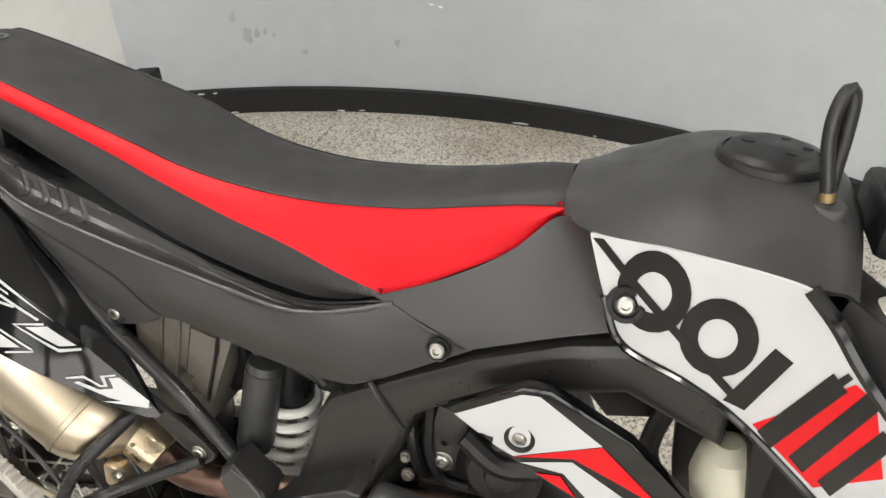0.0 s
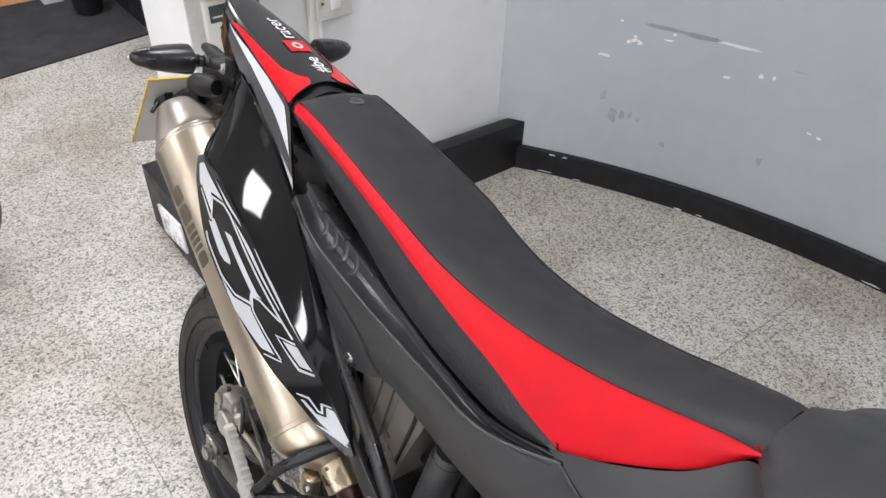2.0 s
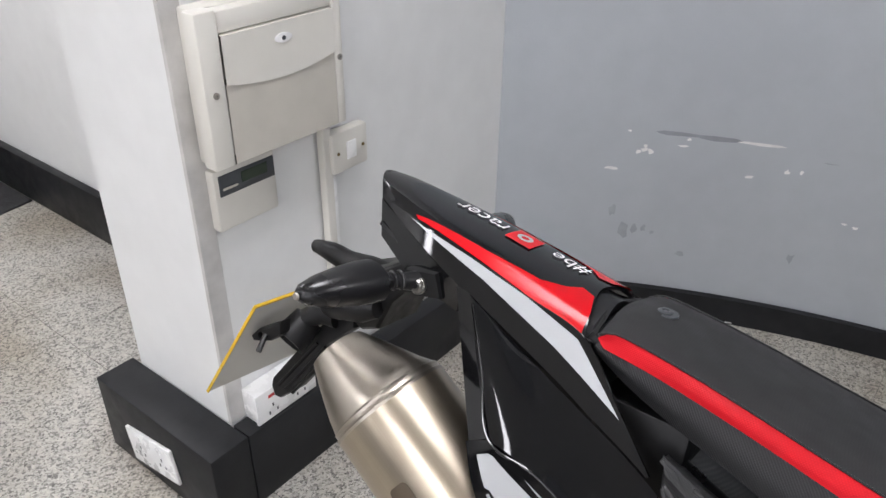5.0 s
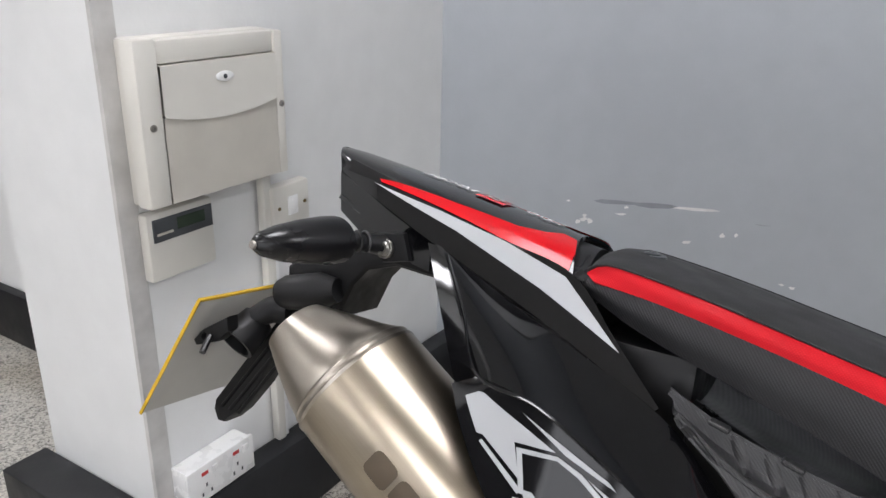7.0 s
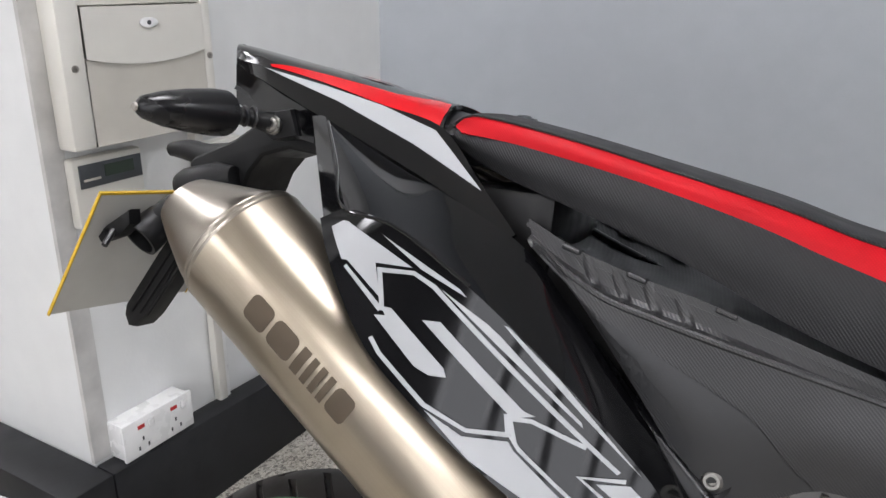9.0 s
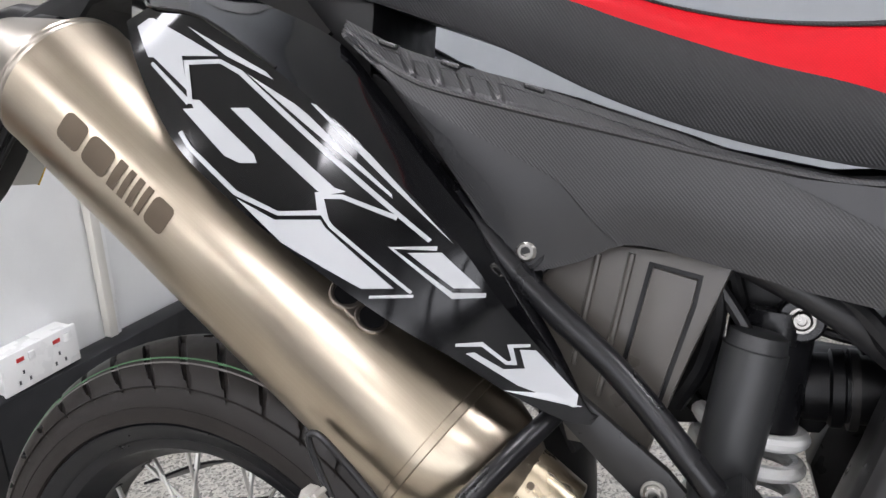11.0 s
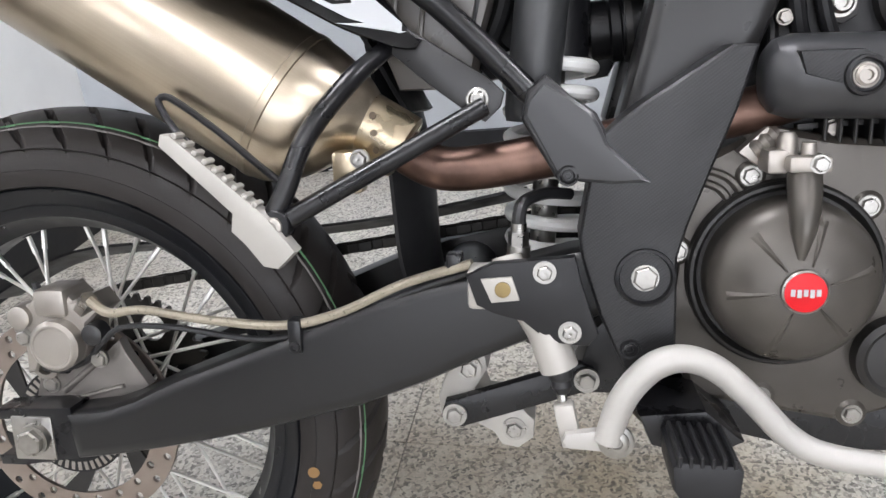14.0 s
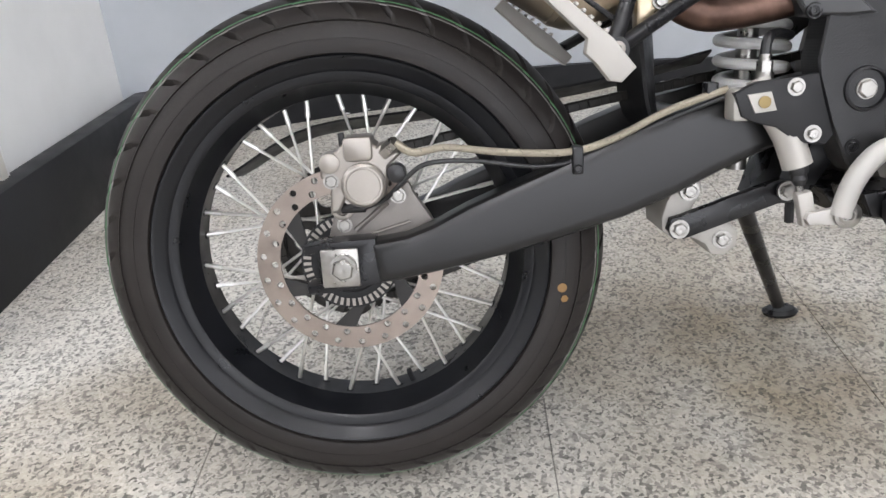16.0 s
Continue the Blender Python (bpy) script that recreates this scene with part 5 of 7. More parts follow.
WHITE_SHAPES = [
    [(0.031, 0.902), (0.041, 0.908), (0.046, 0.908), (0.08, 0.894), (0.105, 0.883), (0.075, 0.882), (0.083, 0.858), (0.051, 0.88), (0.046, 0.88)],
    [(0.081, 0.845), (0.09, 0.846), (0.086, 0.852), (0.094, 0.852), (0.141, 0.818), (0.144, 0.812), (0.131, 0.811), (0.119, 0.815)],
    [(0.119, 0.848), (0.133, 0.849), (0.201, 0.8), (0.209, 0.798), (0.194, 0.794), (0.188, 0.798)],
    [(0.129, 0.872), (0.166, 0.854), (0.177, 0.847), (0.239, 0.799), (0.24, 0.796), (0.202, 0.823)],
    [(0.077, 0.903), (0.143, 0.874), (0.149, 0.869), (0.112, 0.883)],
    [(0.178, 0.855), (0.182, 0.854), (0.221, 0.825), (0.243, 0.805), (0.282, 0.769), (0.239, 0.804)],
]
WHITE_LOWER = [
    [(0.132, 0.787), (0.162, 0.775), (0.194, 0.778), (0.198, 0.773), (0.248, 0.737), (0.227, 0.735), (0.169, 0.76)],
    [(0.254, 0.761), (0.275, 0.763), (0.301, 0.741), (0.285, 0.74)],
    [(0.298, 0.698), (0.303, 0.699), (0.322, 0.689), (0.335, 0.69), (0.33, 0.702), (0.34, 0.702), (0.373, 0.672), (0.374, 0.668), (0.368, 0.667), (0.332, 0.679)],
    [(0.049, 0.875), (0.084, 0.848), (0.087, 0.851), (0.051, 0.877)],
    [(0.261, 0.734), (0.233, 0.731), (0.233, 0.729), (0.261, 0.732)],
    [(0.189, 0.796), (0.197, 0.777), (0.2, 0.778), (0.193, 0.797)],
]
WHITE_RIBBONS = [
    [(0.089, 0.849), (0.082, 0.876), (0.107, 0.878), (0.123, 0.871), (0.219, 0.802), (0.266, 0.769), (0.268, 0.771), (0.221, 0.805), (0.125, 0.874), (0.107, 0.881), (0.077, 0.879), (0.085, 0.849)],
    [(0.08, 0.828), (0.089, 0.818), (0.13, 0.789), (0.164, 0.778), (0.195, 0.781), (0.191, 0.796), (0.188, 0.796), (0.191, 0.784), (0.164, 0.781), (0.132, 0.792), (0.092, 0.82), (0.083, 0.83)],
    [(0.194, 0.781), (0.201, 0.773), (0.259, 0.734), (0.26, 0.736), (0.203, 0.775), (0.196, 0.783)],
]
WHITE_ENDS = [
    [(0.272, 0.767), (0.241, 0.764), (0.285, 0.733), (0.305, 0.735), (0.305, 0.738), (0.285, 0.737), (0.245, 0.763), (0.272, 0.764)],
    [(0.194, 0.792), (0.207, 0.793), (0.244, 0.782), (0.245, 0.785), (0.207, 0.796), (0.194, 0.795)],
    [(0.291, 0.702), (0.307, 0.703), (0.323, 0.692), (0.33, 0.692), (0.326, 0.703), (0.336, 0.704), (0.336, 0.706), (0.322, 0.705), (0.326, 0.695), (0.324, 0.694), (0.307, 0.706), (0.291, 0.704)],
]
for k, shape in enumerate(WHITE_SHAPES + WHITE_LOWER + WHITE_RIBBONS + WHITE_ENDS):
    sticker("white_graphic", [(x + 0.0032, z - 0.0035) for x, z in shape], sx_tree, DECAL_WHITE, sx, depth=-0.3, lift=0.0008 + 0.00002 * k)

# textured side cover under the seat, with its recess and slats
ridge = [(0.17, -0.11, 0.907), (0.2, -0.112, 0.887), (0.232, -0.113, 0.872), (0.266, -0.113, 0.8645), (0.32, -0.113, 0.855), (0.37, -0.112, 0.847), (0.42, -0.109, 0.8385), (0.47, -0.107, 0.831), (0.52, -0.107, 0.826), (0.56, -0.104, 0.83), (0.6, -0.098, 0.842), (0.635, -0.092, 0.856)]
hem = [(0.182, -0.112, 0.898), (0.214, -0.113, 0.868), (0.267, -0.112, 0.808), (0.308, -0.107, 0.757), (0.326, -0.104, 0.746), (0.36, -0.104, 0.757), (0.395, -0.104, 0.773), (0.46, -0.103, 0.764), (0.514, -0.102, 0.755), (0.58, -0.1, 0.75), (0.62, -0.099, 0.763), (0.718, -0.098, 0.833)]
inner_edge = [(0.158, -0.085, 0.918), (0.172, -0.085, 0.912), (0.201, -0.085, 0.9), (0.248, -0.085, 0.888), (0.293, -0.086, 0.8795), (0.335, -0.086, 0.869), (0.375, -0.086, 0.8585), (0.413, -0.086, 0.849), (0.45, -0.086, 0.839), (0.54, -0.086, 0.828), (0.63, -0.085, 0.853)]
for s in (1, -1):
    flip = (lambda c: c) if s == 1 else mirror
    mid = [((a[0] + b[0]) / 2, (a[1] + b[1]) / 2 - 0.004, (a[2] + b[2]) / 2) for a, b in zip(spline(ridge, 30), spline(hem, 30))]
    cov = part("side_cover", sheet([flip(ridge), flip(mid), flip(hem)], 0.003, (0, -s, 0.2), 60, 14), CARBON, bike, "textured black plastic side cover")
    hollow = [((a[0] + b[0]) / 2, (a[1] + b[1]) / 2 + 0.009, (a[2] + b[2]) / 2 - 0.008) for a, b in zip(spline(inner_edge, 30), spline(ridge, 30))]
    part("recess", sheet([flip(inner_edge), flip(hollow), flip([(x, y + 0.0035, z + 0.0012) for x, y, z in ridge])], 0.003, (0, -s, 0.6), 50, 8), CARBON, cov)
    part("ridge_edge", tube(flip([(x, y + 0.0015, z) for x, y, z in ridge]), 0.0028, 8, 70), CARBON, cov)
    rows_c = [spline(c, 121) for c in (inner_edge, hollow, ridge)]
    for k in range(4):
        i = int(np.argmin(abs(rows_c[0][:, 0] - 0.205 - 0.024 * k)))
        strip = []
        for d, up in ((-1, -0.0004), (-0.5, 0.0007), (0.5, 0.0007), (1, -0.0004)):
            line = []
            for c, f in ((0, 0.12), (0, 0.6), (1, 0.1), (1, 0.6)):
                p = Vector(rows_c[c][i + (2 if c else 0)]).lerp(Vector(rows_c[c + 1][i + 2]), f)
                line.append(p + Vector((d * 0.005, -up, up)))
            strip.append(flip(line))
        part("slat", sheet(strip, 0.0008, (0, -s, 0.6), 10, 7), CARBON, cov)
    for x, z in ((0.196, 0.9035), (0.248, 0.8905), (0.313, 0.8765)):
        part("tab", turned(box(-0.008, 0.008, -0.006, 0.004, -0.002, 0.002, 0.0012, 1), Matrix.Translation((x, -s * 0.083, z - 0.0035)) @ Matrix.Rotation(radians(14), 4, "Y")), CARBON, cov)
    if s == 1:
        part("screw_seat", lathe([(-0.006, 0.013), (0.001, 0.013), (0.0, 0.01), (-0.004, 0.0095)], (0.323, -0.106, 0.76), (0, -1, 0.1), 24), MATT, cov)
        bolt(cov, (0.323, -0.107, 0.76), 0.0075, tall=0.003)
        part("screw_seat", lathe([(-0.006, 0.012), (0.001, 0.012), (0.0, 0.01), (-0.004, 0.0095)], (0.687, -0.105, 0.8285), (0, -1, 0.2), 24), MATT, cov)
        bolt(cov, (0.687, -0.107, 0.8285), 0.008, (0, -1, 0.2), tall=0.003)
        bolt(sx, (0.303, -0.116, 0.741), 0.006, material=BLACK_PAINT, tall=0.002)
    if s == 1:
        cov_tree = tree_of(cov)
        sticker("smooth_crest", [(0.474, 0.8265), (0.5, 0.8165), (0.53, 0.8035), (0.557, 0.7945), (0.589, 0.7805), (0.618, 0.772), (0.66, 0.797), (0.711, 0.8315), (0.672, 0.842), (0.634, 0.852), (0.59, 0.837), (0.537, 0.8245)], cov_tree, SMOOTH, cov, depth=-0.3, lift=0.0014)
        sticker("smooth_patch", [(0.211, 0.869), (0.235, 0.858), (0.262, 0.846), (0.305, 0.828), (0.338, 0.813), (0.351, 0.803), (0.368, 0.784), (0.385, 0.772), (0.366, 0.7655), (0.337, 0.7515), (0.32, 0.7475), (0.305, 0.76), (0.281, 0.79), (0.247, 0.831)], cov_tree, SMOOTH, cov, depth=-0.3, lift=0.0012)
    if s == 1:
        part("battery_cover", sheet([[(x, y - 0.001, z - 0.0025) for x, y, z in inner_edge], [(x, -0.05, z - 0.012) for x, y, z in inner_edge], [(x, 0, z - 0.018) for x, y, z in inner_edge], [(x, 0.05, z - 0.012) for x, y, z in inner_edge], [(x, -y + 0.001, z - 0.0025) for x, y, z in inner_edge]], 0.003, (0, 0, 1), 40, 14), CARBON, bike, "textured black tray under the seat")
    if s == 1:
        part("rear_tray", box(0.085, 0.172, -0.066, 0.066, 0.86, 0.938, 0.006), INNER, bike)
    knee = [[(0.615, -0.0885, 0.857), (0.68, -0.0805, 0.891), (0.732, -0.067, 0.926), (0.768, -0.055, 0.965), (0.798, -0.088, 0.979)],
            [(0.67, -0.096, 0.846), (0.72, -0.09, 0.87), (0.765, -0.082, 0.9), (0.797, -0.078, 0.935), (0.812, -0.09, 0.95)],
            [(0.716, -0.1, 0.834), (0.75, -0.101, 0.852), (0.797, -0.102, 0.876), (0.83, -0.104, 0.892), (0.842, -0.106, 0.9)]]
    part("knee_panel", sheet([flip(c) for c in knee], 0.003, (0, -s, 0.3), 36, 14), TANK_BLACK, bike, "textured black plastic knee panel")

part("tank_core", slab([(0.43, 0.842), (0.52, 0.83), (0.6, 0.838), (0.66, 0.872), (0.72, 0.91), (0.765, 0.948), (0.8, 0.968), (0.95, 0.985), (1.0, 0.95), (0.96, 0.88), (0.84, 0.872), (0.72, 0.82), (0.62, 0.762), (0.5, 0.765), (0.43, 0.79)], -0.062, 0.062, 0.006), MATT, bike)

# tank cover, filler cap, breather hose
t_edge = [(0.771, -0.047, 0.966), (0.803, -0.1, 0.981), (0.87, -0.128, 0.995), (0.958, -0.15, 1.002), (0.982, -0.145, 1.0), (0.998, -0.125, 0.985)]
t_sh = [(0.77, -0.034, 0.985), (0.82, -0.056, 1.003), (0.88, -0.066, 1.028), (0.95, -0.068, 1.034), (0.985, -0.064, 1.025), (1.005, -0.055, 1.0)]
t_mid = [(0.771, 0, 0.992), (0.82, 0, 1.008), (0.87, 0, 1.032), (0.93, 0, 1.039), (0.985, 0, 1.033), (1.008, 0, 1.008)]
tank = part("tank_cover", sheet([t_edge, t_sh, t_mid, mirror(t_sh), mirror(t_edge)], 0.004, (0, 0, 1), 44, 30), TANK_BLACK, bike, "textured black tank cover")
cap = part("filler_cap", lathe([(-0.012, 0.044), (-0.001, 0.0435), (0.003, 0.042), (0.004, 0.039), (0.002, 0.0385), (0.0075, 0.034), (0.0095, 0.03), (0.01, 0.0)], (0.926, -0.012, 1.0405), (-0.06, -0.03, 1), 48), MATT, bike, "black lockable filler cap")
part("keyhole", lathe([(0, 0.006), (0.0012, 0.006), (0.0014, 0.003)], (0.906, -0.006, 1.0488), (-0.06, 0, 1), 16), INNER, cap)
for dx, dy in ((0.01, 0.02), (0.026, 0.002), (0.012, -0.016)):
    part("grip_dent", turned(box(-0.004, 0.004, -0.002, 0.002, 0.0, 0.001, 0.0004, 1), Matrix.Translation((0.926 + dx, -0.012 + dy, 1.0505 + 0.06 * dx))), INNER, cap)
part("hose_base", lathe([(-0.05, 0.024), (-0.02, 0.0195), (0.0, 0.0165), (0.01, 0.0145), (0.013, 0.012), (0.0135, 0.006)], (0.9685, -0.068, 1.02), (-0.05, -0.12, 1), 24), SMOOTH, bike)
part("breather_hose", tube([(0.966, -0.067, 1.03), (0.963, -0.065, 1.046), (0.956, -0.062, 1.07), (0.9525, -0.06, 1.092), (0.954, -0.058, 1.11), (0.958, -0.057, 1.1165), (0.962, -0.056, 1.108), (0.9645, -0.056, 1.088), (0.966, -0.056, 1.066), (0.968, -0.057, 1.03)], 0.0055, 12, 60), HOSE, bike, "looped black rubber breather hose")
part("hose_ferrule", lathe([(0, 0.0066), (0.005, 0.0066), (0.007, 0.0056)], (0.966, -0.067, 1.0335), (-0.2, 0.1, 1), 14), BRASS, bike)
# steering head and fork ahead of the tank
head = part("steering_head", box(1.012, 1.1, -0.06, 0.05, 0.99, 1.032, 0.008), MATT, bike, "black fork clamp ahead of the tank")
bolt(head, (1.026, -0.045, 1.033), 0.008, (-0.2, -0.3, 1), tall=0.006, washer=0.011)
part("handlebar_clamp", tube([(1.02, -0.05, 1.04), (1.03, 0.03, 1.052), (1.04, 0.09, 1.06)], 0.012, 12), BLACK_PAINT, head)
part("fork_tube", tube([(1.03, -0.095, 0.955), (1.045, -0.095, 0.965), (1.12, -0.095, 0.99)], 0.021, 20), SILVER, head, "silver fork tube")

# shrouds
s_top = [(0.8015, -0.1035, 0.9815), (0.873, -0.133, 0.997), (0.956, -0.164, 1.006), (0.978, -0.174, 0.988), (1.003, -0.182, 0.961), (1.063, -0.192, 0.903)]
s_low = [(0.803, -0.1045, 0.977), (0.823, -0.115, 0.935), (0.846, -0.122, 0.898), (0.903, -0.137, 0.887), (0.953, -0.147, 0.867), (1.043, -0.16, 0.805)]
for s in (1, -1):
    flip = (lambda c: c) if s == 1 else mirror
    sh = part("shroud", sheet([flip(s_top), flip(s_low)], 0.004, (0, -s, 0.2), 50, 16), DECAL_WHITE, bike, "white, black and red radiator shroud")
    if s == 1:
        shroud = sh
part("shroud_edge", tube(s_low[1:], 0.004, 8, 40), GLOSS, shroud)
part("shroud_edge", tube([(x, y + 0.003, z) for x, y, z in s_top[2:]], 0.006, 8, 30), GLOSS, shroud)
part("inner_duct", slab([(0.99, 0.99), (1.06, 0.95), (1.13, 0.86), (1.1, 0.76), (0.98, 0.76), (0.96, 0.86)], -0.13, -0.05, 0.004), INNER, bike)
sh_tree = tree_of(shroud)

def oval(cx, cz, u, v, k=1.0, n=22):
    """Closed outline round a middle, spanned by two half axes."""
    return [(cx + k * (u[0] * math.cos(a) + v[0] * math.sin(a)), cz + k * (u[1] * math.cos(a) + v[1] * math.sin(a))) for a in [2 * math.pi * i / n for i in range(n)]]


for cx, cz, u, v in ((0.8588, 0.9555, (0.0265, 0.0125), (-0.0085, 0.034)), (0.9115, 0.9395, (0.0258, 0.0132), (-0.0088, 0.0335))):
    sticker("round_mark", oval(cx, cz, u, v), sh_tree, DECAL_BLACK, shroud, depth=-0.4, lift=0.0008, holes=[oval(cx, cz, u, v, 0.5)])
DARK_BARS = [
    [(0.9485, 0.952), (0.962, 0.947), (0.9455, 0.8855), (0.929, 0.8865)],
    [(0.9881, 0.9482), (0.9922, 0.9594), (0.9962, 0.9563), (0.9928, 0.9455)],
    [(0.804, 0.979), (0.813, 0.982), (0.9435, 0.894), (0.9403, 0.8865)],
]
sticker("red_graphic", [(0.954, 0.875), (0.97, 0.9), (0.999, 0.953), (1.014, 0.945), (1.041, 0.881), (1.009, 0.838)], sh_tree, DECAL_RED, shroud, depth=-0.4, lift=0.0006)
for k, shape in enumerate(DARK_BARS):
    sticker("dark_graphic", shape, sh_tree, DECAL_BLACK, shroud, depth=-0.4, lift=0.001 + 0.00003 * k)
for shape in ([(0.969, 0.855), (0.994, 0.94), (0.982, 0.95), (0.956, 0.867)],
              [(0.995, 0.845), (1.015, 0.94), (1.004, 0.948), (0.982, 0.855)],
              [(1.018, 0.834), (1.033, 0.912), (1.022, 0.921), (1.006, 0.844)]):
    sticker("dark_bar", [(x + 0.003, z + 0.004) for x, z in shape], sh_tree, DECAL_BLACK, shroud, depth=-0.4, lift=0.0011)
part("screw_cup", lathe([(-0.004, 0.016), (0.002, 0.015), (0.001, 0.011), (-0.002, 0.01)], (0.8415, -0.125, 0.937), (0, -1, 0.25), 24), INNER, shroud)
bolt(shroud, (0.8415, -0.126, 0.937), 0.0075, (0, -1, 0.25), tall=0.003)

# lower front fairing piece
wing_o = [(0.7, 0.776), (0.766, 0.823), (0.79, 0.827), (0.864, 0.797), (0.96, 0.72), (0.9, 0.66), (0.828, 0.715), (0.776, 0.735)]
wing_o = [(x + 0.0095, z + 0.0195) for x, z in wing_o]
wing = part("lower_fairing", slab(wing_o, -0.142, -0.13, 0.004), GLOSS, bike, "white and red lower fairing with a bolt")
wing_tree = tree_of(wing)
sticker("white_graphic", [(x + 0.0095, z + 0.0195) for x, z in [(0.709, 0.773), (0.766, 0.816), (0.782, 0.819), (0.842, 0.785), (0.768, 0.745), (0.745, 0.752)]], wing_tree, DECAL_WHITE, wing, depth=-0.4)
sticker("red_graphic", [(x + 0.0095, z + 0.0195) for x, z in [(0.768, 0.744), (0.842, 0.784), (0.905, 0.735), (0.86, 0.75), (0.82, 0.762)]], wing_tree, DECAL_RED, wing, depth=-0.4)
sticker("white_graphic", [(x + 0.0095, z + 0.0195) for x, z in [(0.775, 0.74), (0.82, 0.758), (0.88, 0.73), (0.84, 0.72), (0.815, 0.742)]], wing_tree, DECAL_WHITE, wing, depth=-0.4)
sticker("red_graphic", [(x + 0.0095, z + 0.0195) for x, z in [(0.79, 0.733), (0.813, 0.738), (0.83, 0.718)]], wing_tree, DECAL_RED, wing, depth=-0.4)
part("screw_cup", lathe([(-0.004, 0.015), (0.002, 0.014), (0.001, 0.01), (-0.002, 0.009)], (0.7805, -0.142, 0.7863), (0, -1, 0.1), 24), INNER, wing)
bolt(wing, (0.7805, -0.143, 0.7863), 0.0068, tall=0.003)

# frame
frame_o = [(0.535, 0.585), (0.552, 0.65), (0.566, 0.711), (0.575, 0.727), (0.6, 0.745), (0.63, 0.766), (0.72, 0.826), (0.8, 0.868), (0.86, 0.888), (0.95, 0.88), (0.95, 0.8), (0.86, 0.83), (0.78, 0.8), (0.71, 0.765), (0.672, 0.735), (0.66, 0.69), (0.64, 0.64), (0.6, 0.55), (0.56, 0.52)]
chassis = part("frame", slab(frame_o, -0.102, -0.055, 0.016, seg=4), FRAME_GREY, bike, "satin dark grey perimeter frame")
part("far_side", slab(frame_o, 0.055, 0.1, 0.01), FRAME_GREY, chassis)
part("weld_seam", tube([(0.62, -0.101, 0.764), (0.64, -0.104, 0.74), (0.66, -0.1, 0.715)], 0.0035, 8), FRAME_GREY, chassis)
part("cross_member", tube([(0.6, -0.08, 0.74), (0.6, 0.08, 0.74)], 0.02, 14), FRAME_GREY, chassis)
for s in (1, -1):
    part("subframe_tube", tube([(0.22, -0.1 * s, 0.83), (0.32, -0.108 * s, 0.742), (0.4, -0.113 * s, 0.683), (0.47, -0.115 * s, 0.614), (0.5, -0.11 * s, 0.585)], 0.0095, 14), BLACK_PAINT, chassis, "black subframe tube")
    part("seat_rail", tube([(0.1, -0.05 * s, 0.92), (0.3, -0.06 * s, 0.85), (0.6, -0.07 * s, 0.79)], 0.011, 12), BLACK_PAINT, chassis)
cover_o = [(0.462, 0.597), (0.467, 0.618), (0.481, 0.63), (0.5, 0.612), (0.518, 0.6), (0.525, 0.587), (0.55, 0.606), (0.613, 0.646), (0.631, 0.645), (0.618, 0.6), (0.605, 0.566), (0.585, 0.512), (0.579, 0.49), (0.58, 0.41), (0.572, 0.402), (0.55, 0.389), (0.54, 0.4), (0.521, 0.444), (0.507, 0.49), (0.505, 0.507), (0.512, 0.548), (0.488, 0.552)]
cover = part("frame_cover", slab(cover_o, -0.14, -0.1, 0.005, seg=3), COVER_BLACK, bike, "textured black frame cover")
wedge = slab([(0.464, 0.6), (0.467, 0.612), (0.479, 0.625), (0.5, 0.612), (0.514, 0.602), (0.521, 0.59), (0.526, 0.578), (0.54, 0.564), (0.557, 0.549), (0.53, 0.5475), (0.512, 0.549), (0.49, 0.551)], -0.1415, -0.13, 0.006, seg=3)
for v in wedge.verts:
    v.co.y -= max(0.0, v.co.x - 0.5) * 0.16 if v.co.y < -0.135 else 0.0
part("smooth_wedge", wedge, SMOOTH, cover)
part("pivot_cup", lathe([(-0.004, 0.024), (0.004, 0.0225), (0.005, 0.02), (-0.001, 0.0185), (-0.002, 0.0)], (0.555, -0.139, 0.475), (0, -1, 0), 32), MATT, cover)
bolt(cover, (0.555, -0.142, 0.475), 0.0095, hexagon=True, tall=0.004, washer=0.0105)
for x, y, z in ((0.497, -0.1415, 0.5545), (0.545, -0.14, 0.417)):
    part("screw_cup", lathe([(-0.002, 0.0085), (0.0015, 0.008), (0.001, 0.0065), (-0.002, 0.006)], (x, y, z), (0, -1, 0), 20), MATT, cover)
    bolt(cover, (x, y, z), 0.005, material=BLACK_PAINT, tall=0.002)

# airbox, shock absorber
air = part("airbox", slab([(0.33, 0.742), (0.36, 0.77), (0.45, 0.77), (0.459, 0.762), (0.44, 0.7), (0.424, 0.645), (0.418, 0.62), (0.36, 0.62), (0.33, 0.7)], -0.088, 0.07, 0.006), AIRBOX, bike, "dark grey plastic airbox")
part("embossed_panel", slab([(0.408, 0.758), (0.438, 0.753), (0.436, 0.735), (0.42, 0.66), (0.397, 0.69)], -0.093, -0.086, 0.0025), AIRBOX, air)
part("panel_groove", slab([(0.405, 0.761), (0.441, 0.756), (0.439, 0.735), (0.422, 0.655), (0.394, 0.69)], -0.0886, -0.086), INNER, air)
part("air_rib", tube([(0.393, -0.089, 0.765), (0.38, -0.089, 0.66)], 0.0025, 8), AIRBOX, air)
part("air_rib", tube([(0.37, -0.089, 0.762), (0.36, -0.089, 0.68)], 0.0025, 8), AIRBOX, air)
shock = part("shock_absorber", tube([(0.49, -0.02, 0.73), (0.487, -0.02, 0.64)], 0.03, 20, 4), BLACK_PAINT, bike, "shock absorber with a white coil spring")
part("reservoir", lathe([(0, 0.014), (0.002, 0.0195), (0.012, 0.021), (0.013, 0.0222), (0.12, 0.0222), (0.13, 0.02)], (0.481, -0.062, 0.719), (-0.11, -0.06, -1), 28), ANODISED, shock, "dark grey oil reservoir")
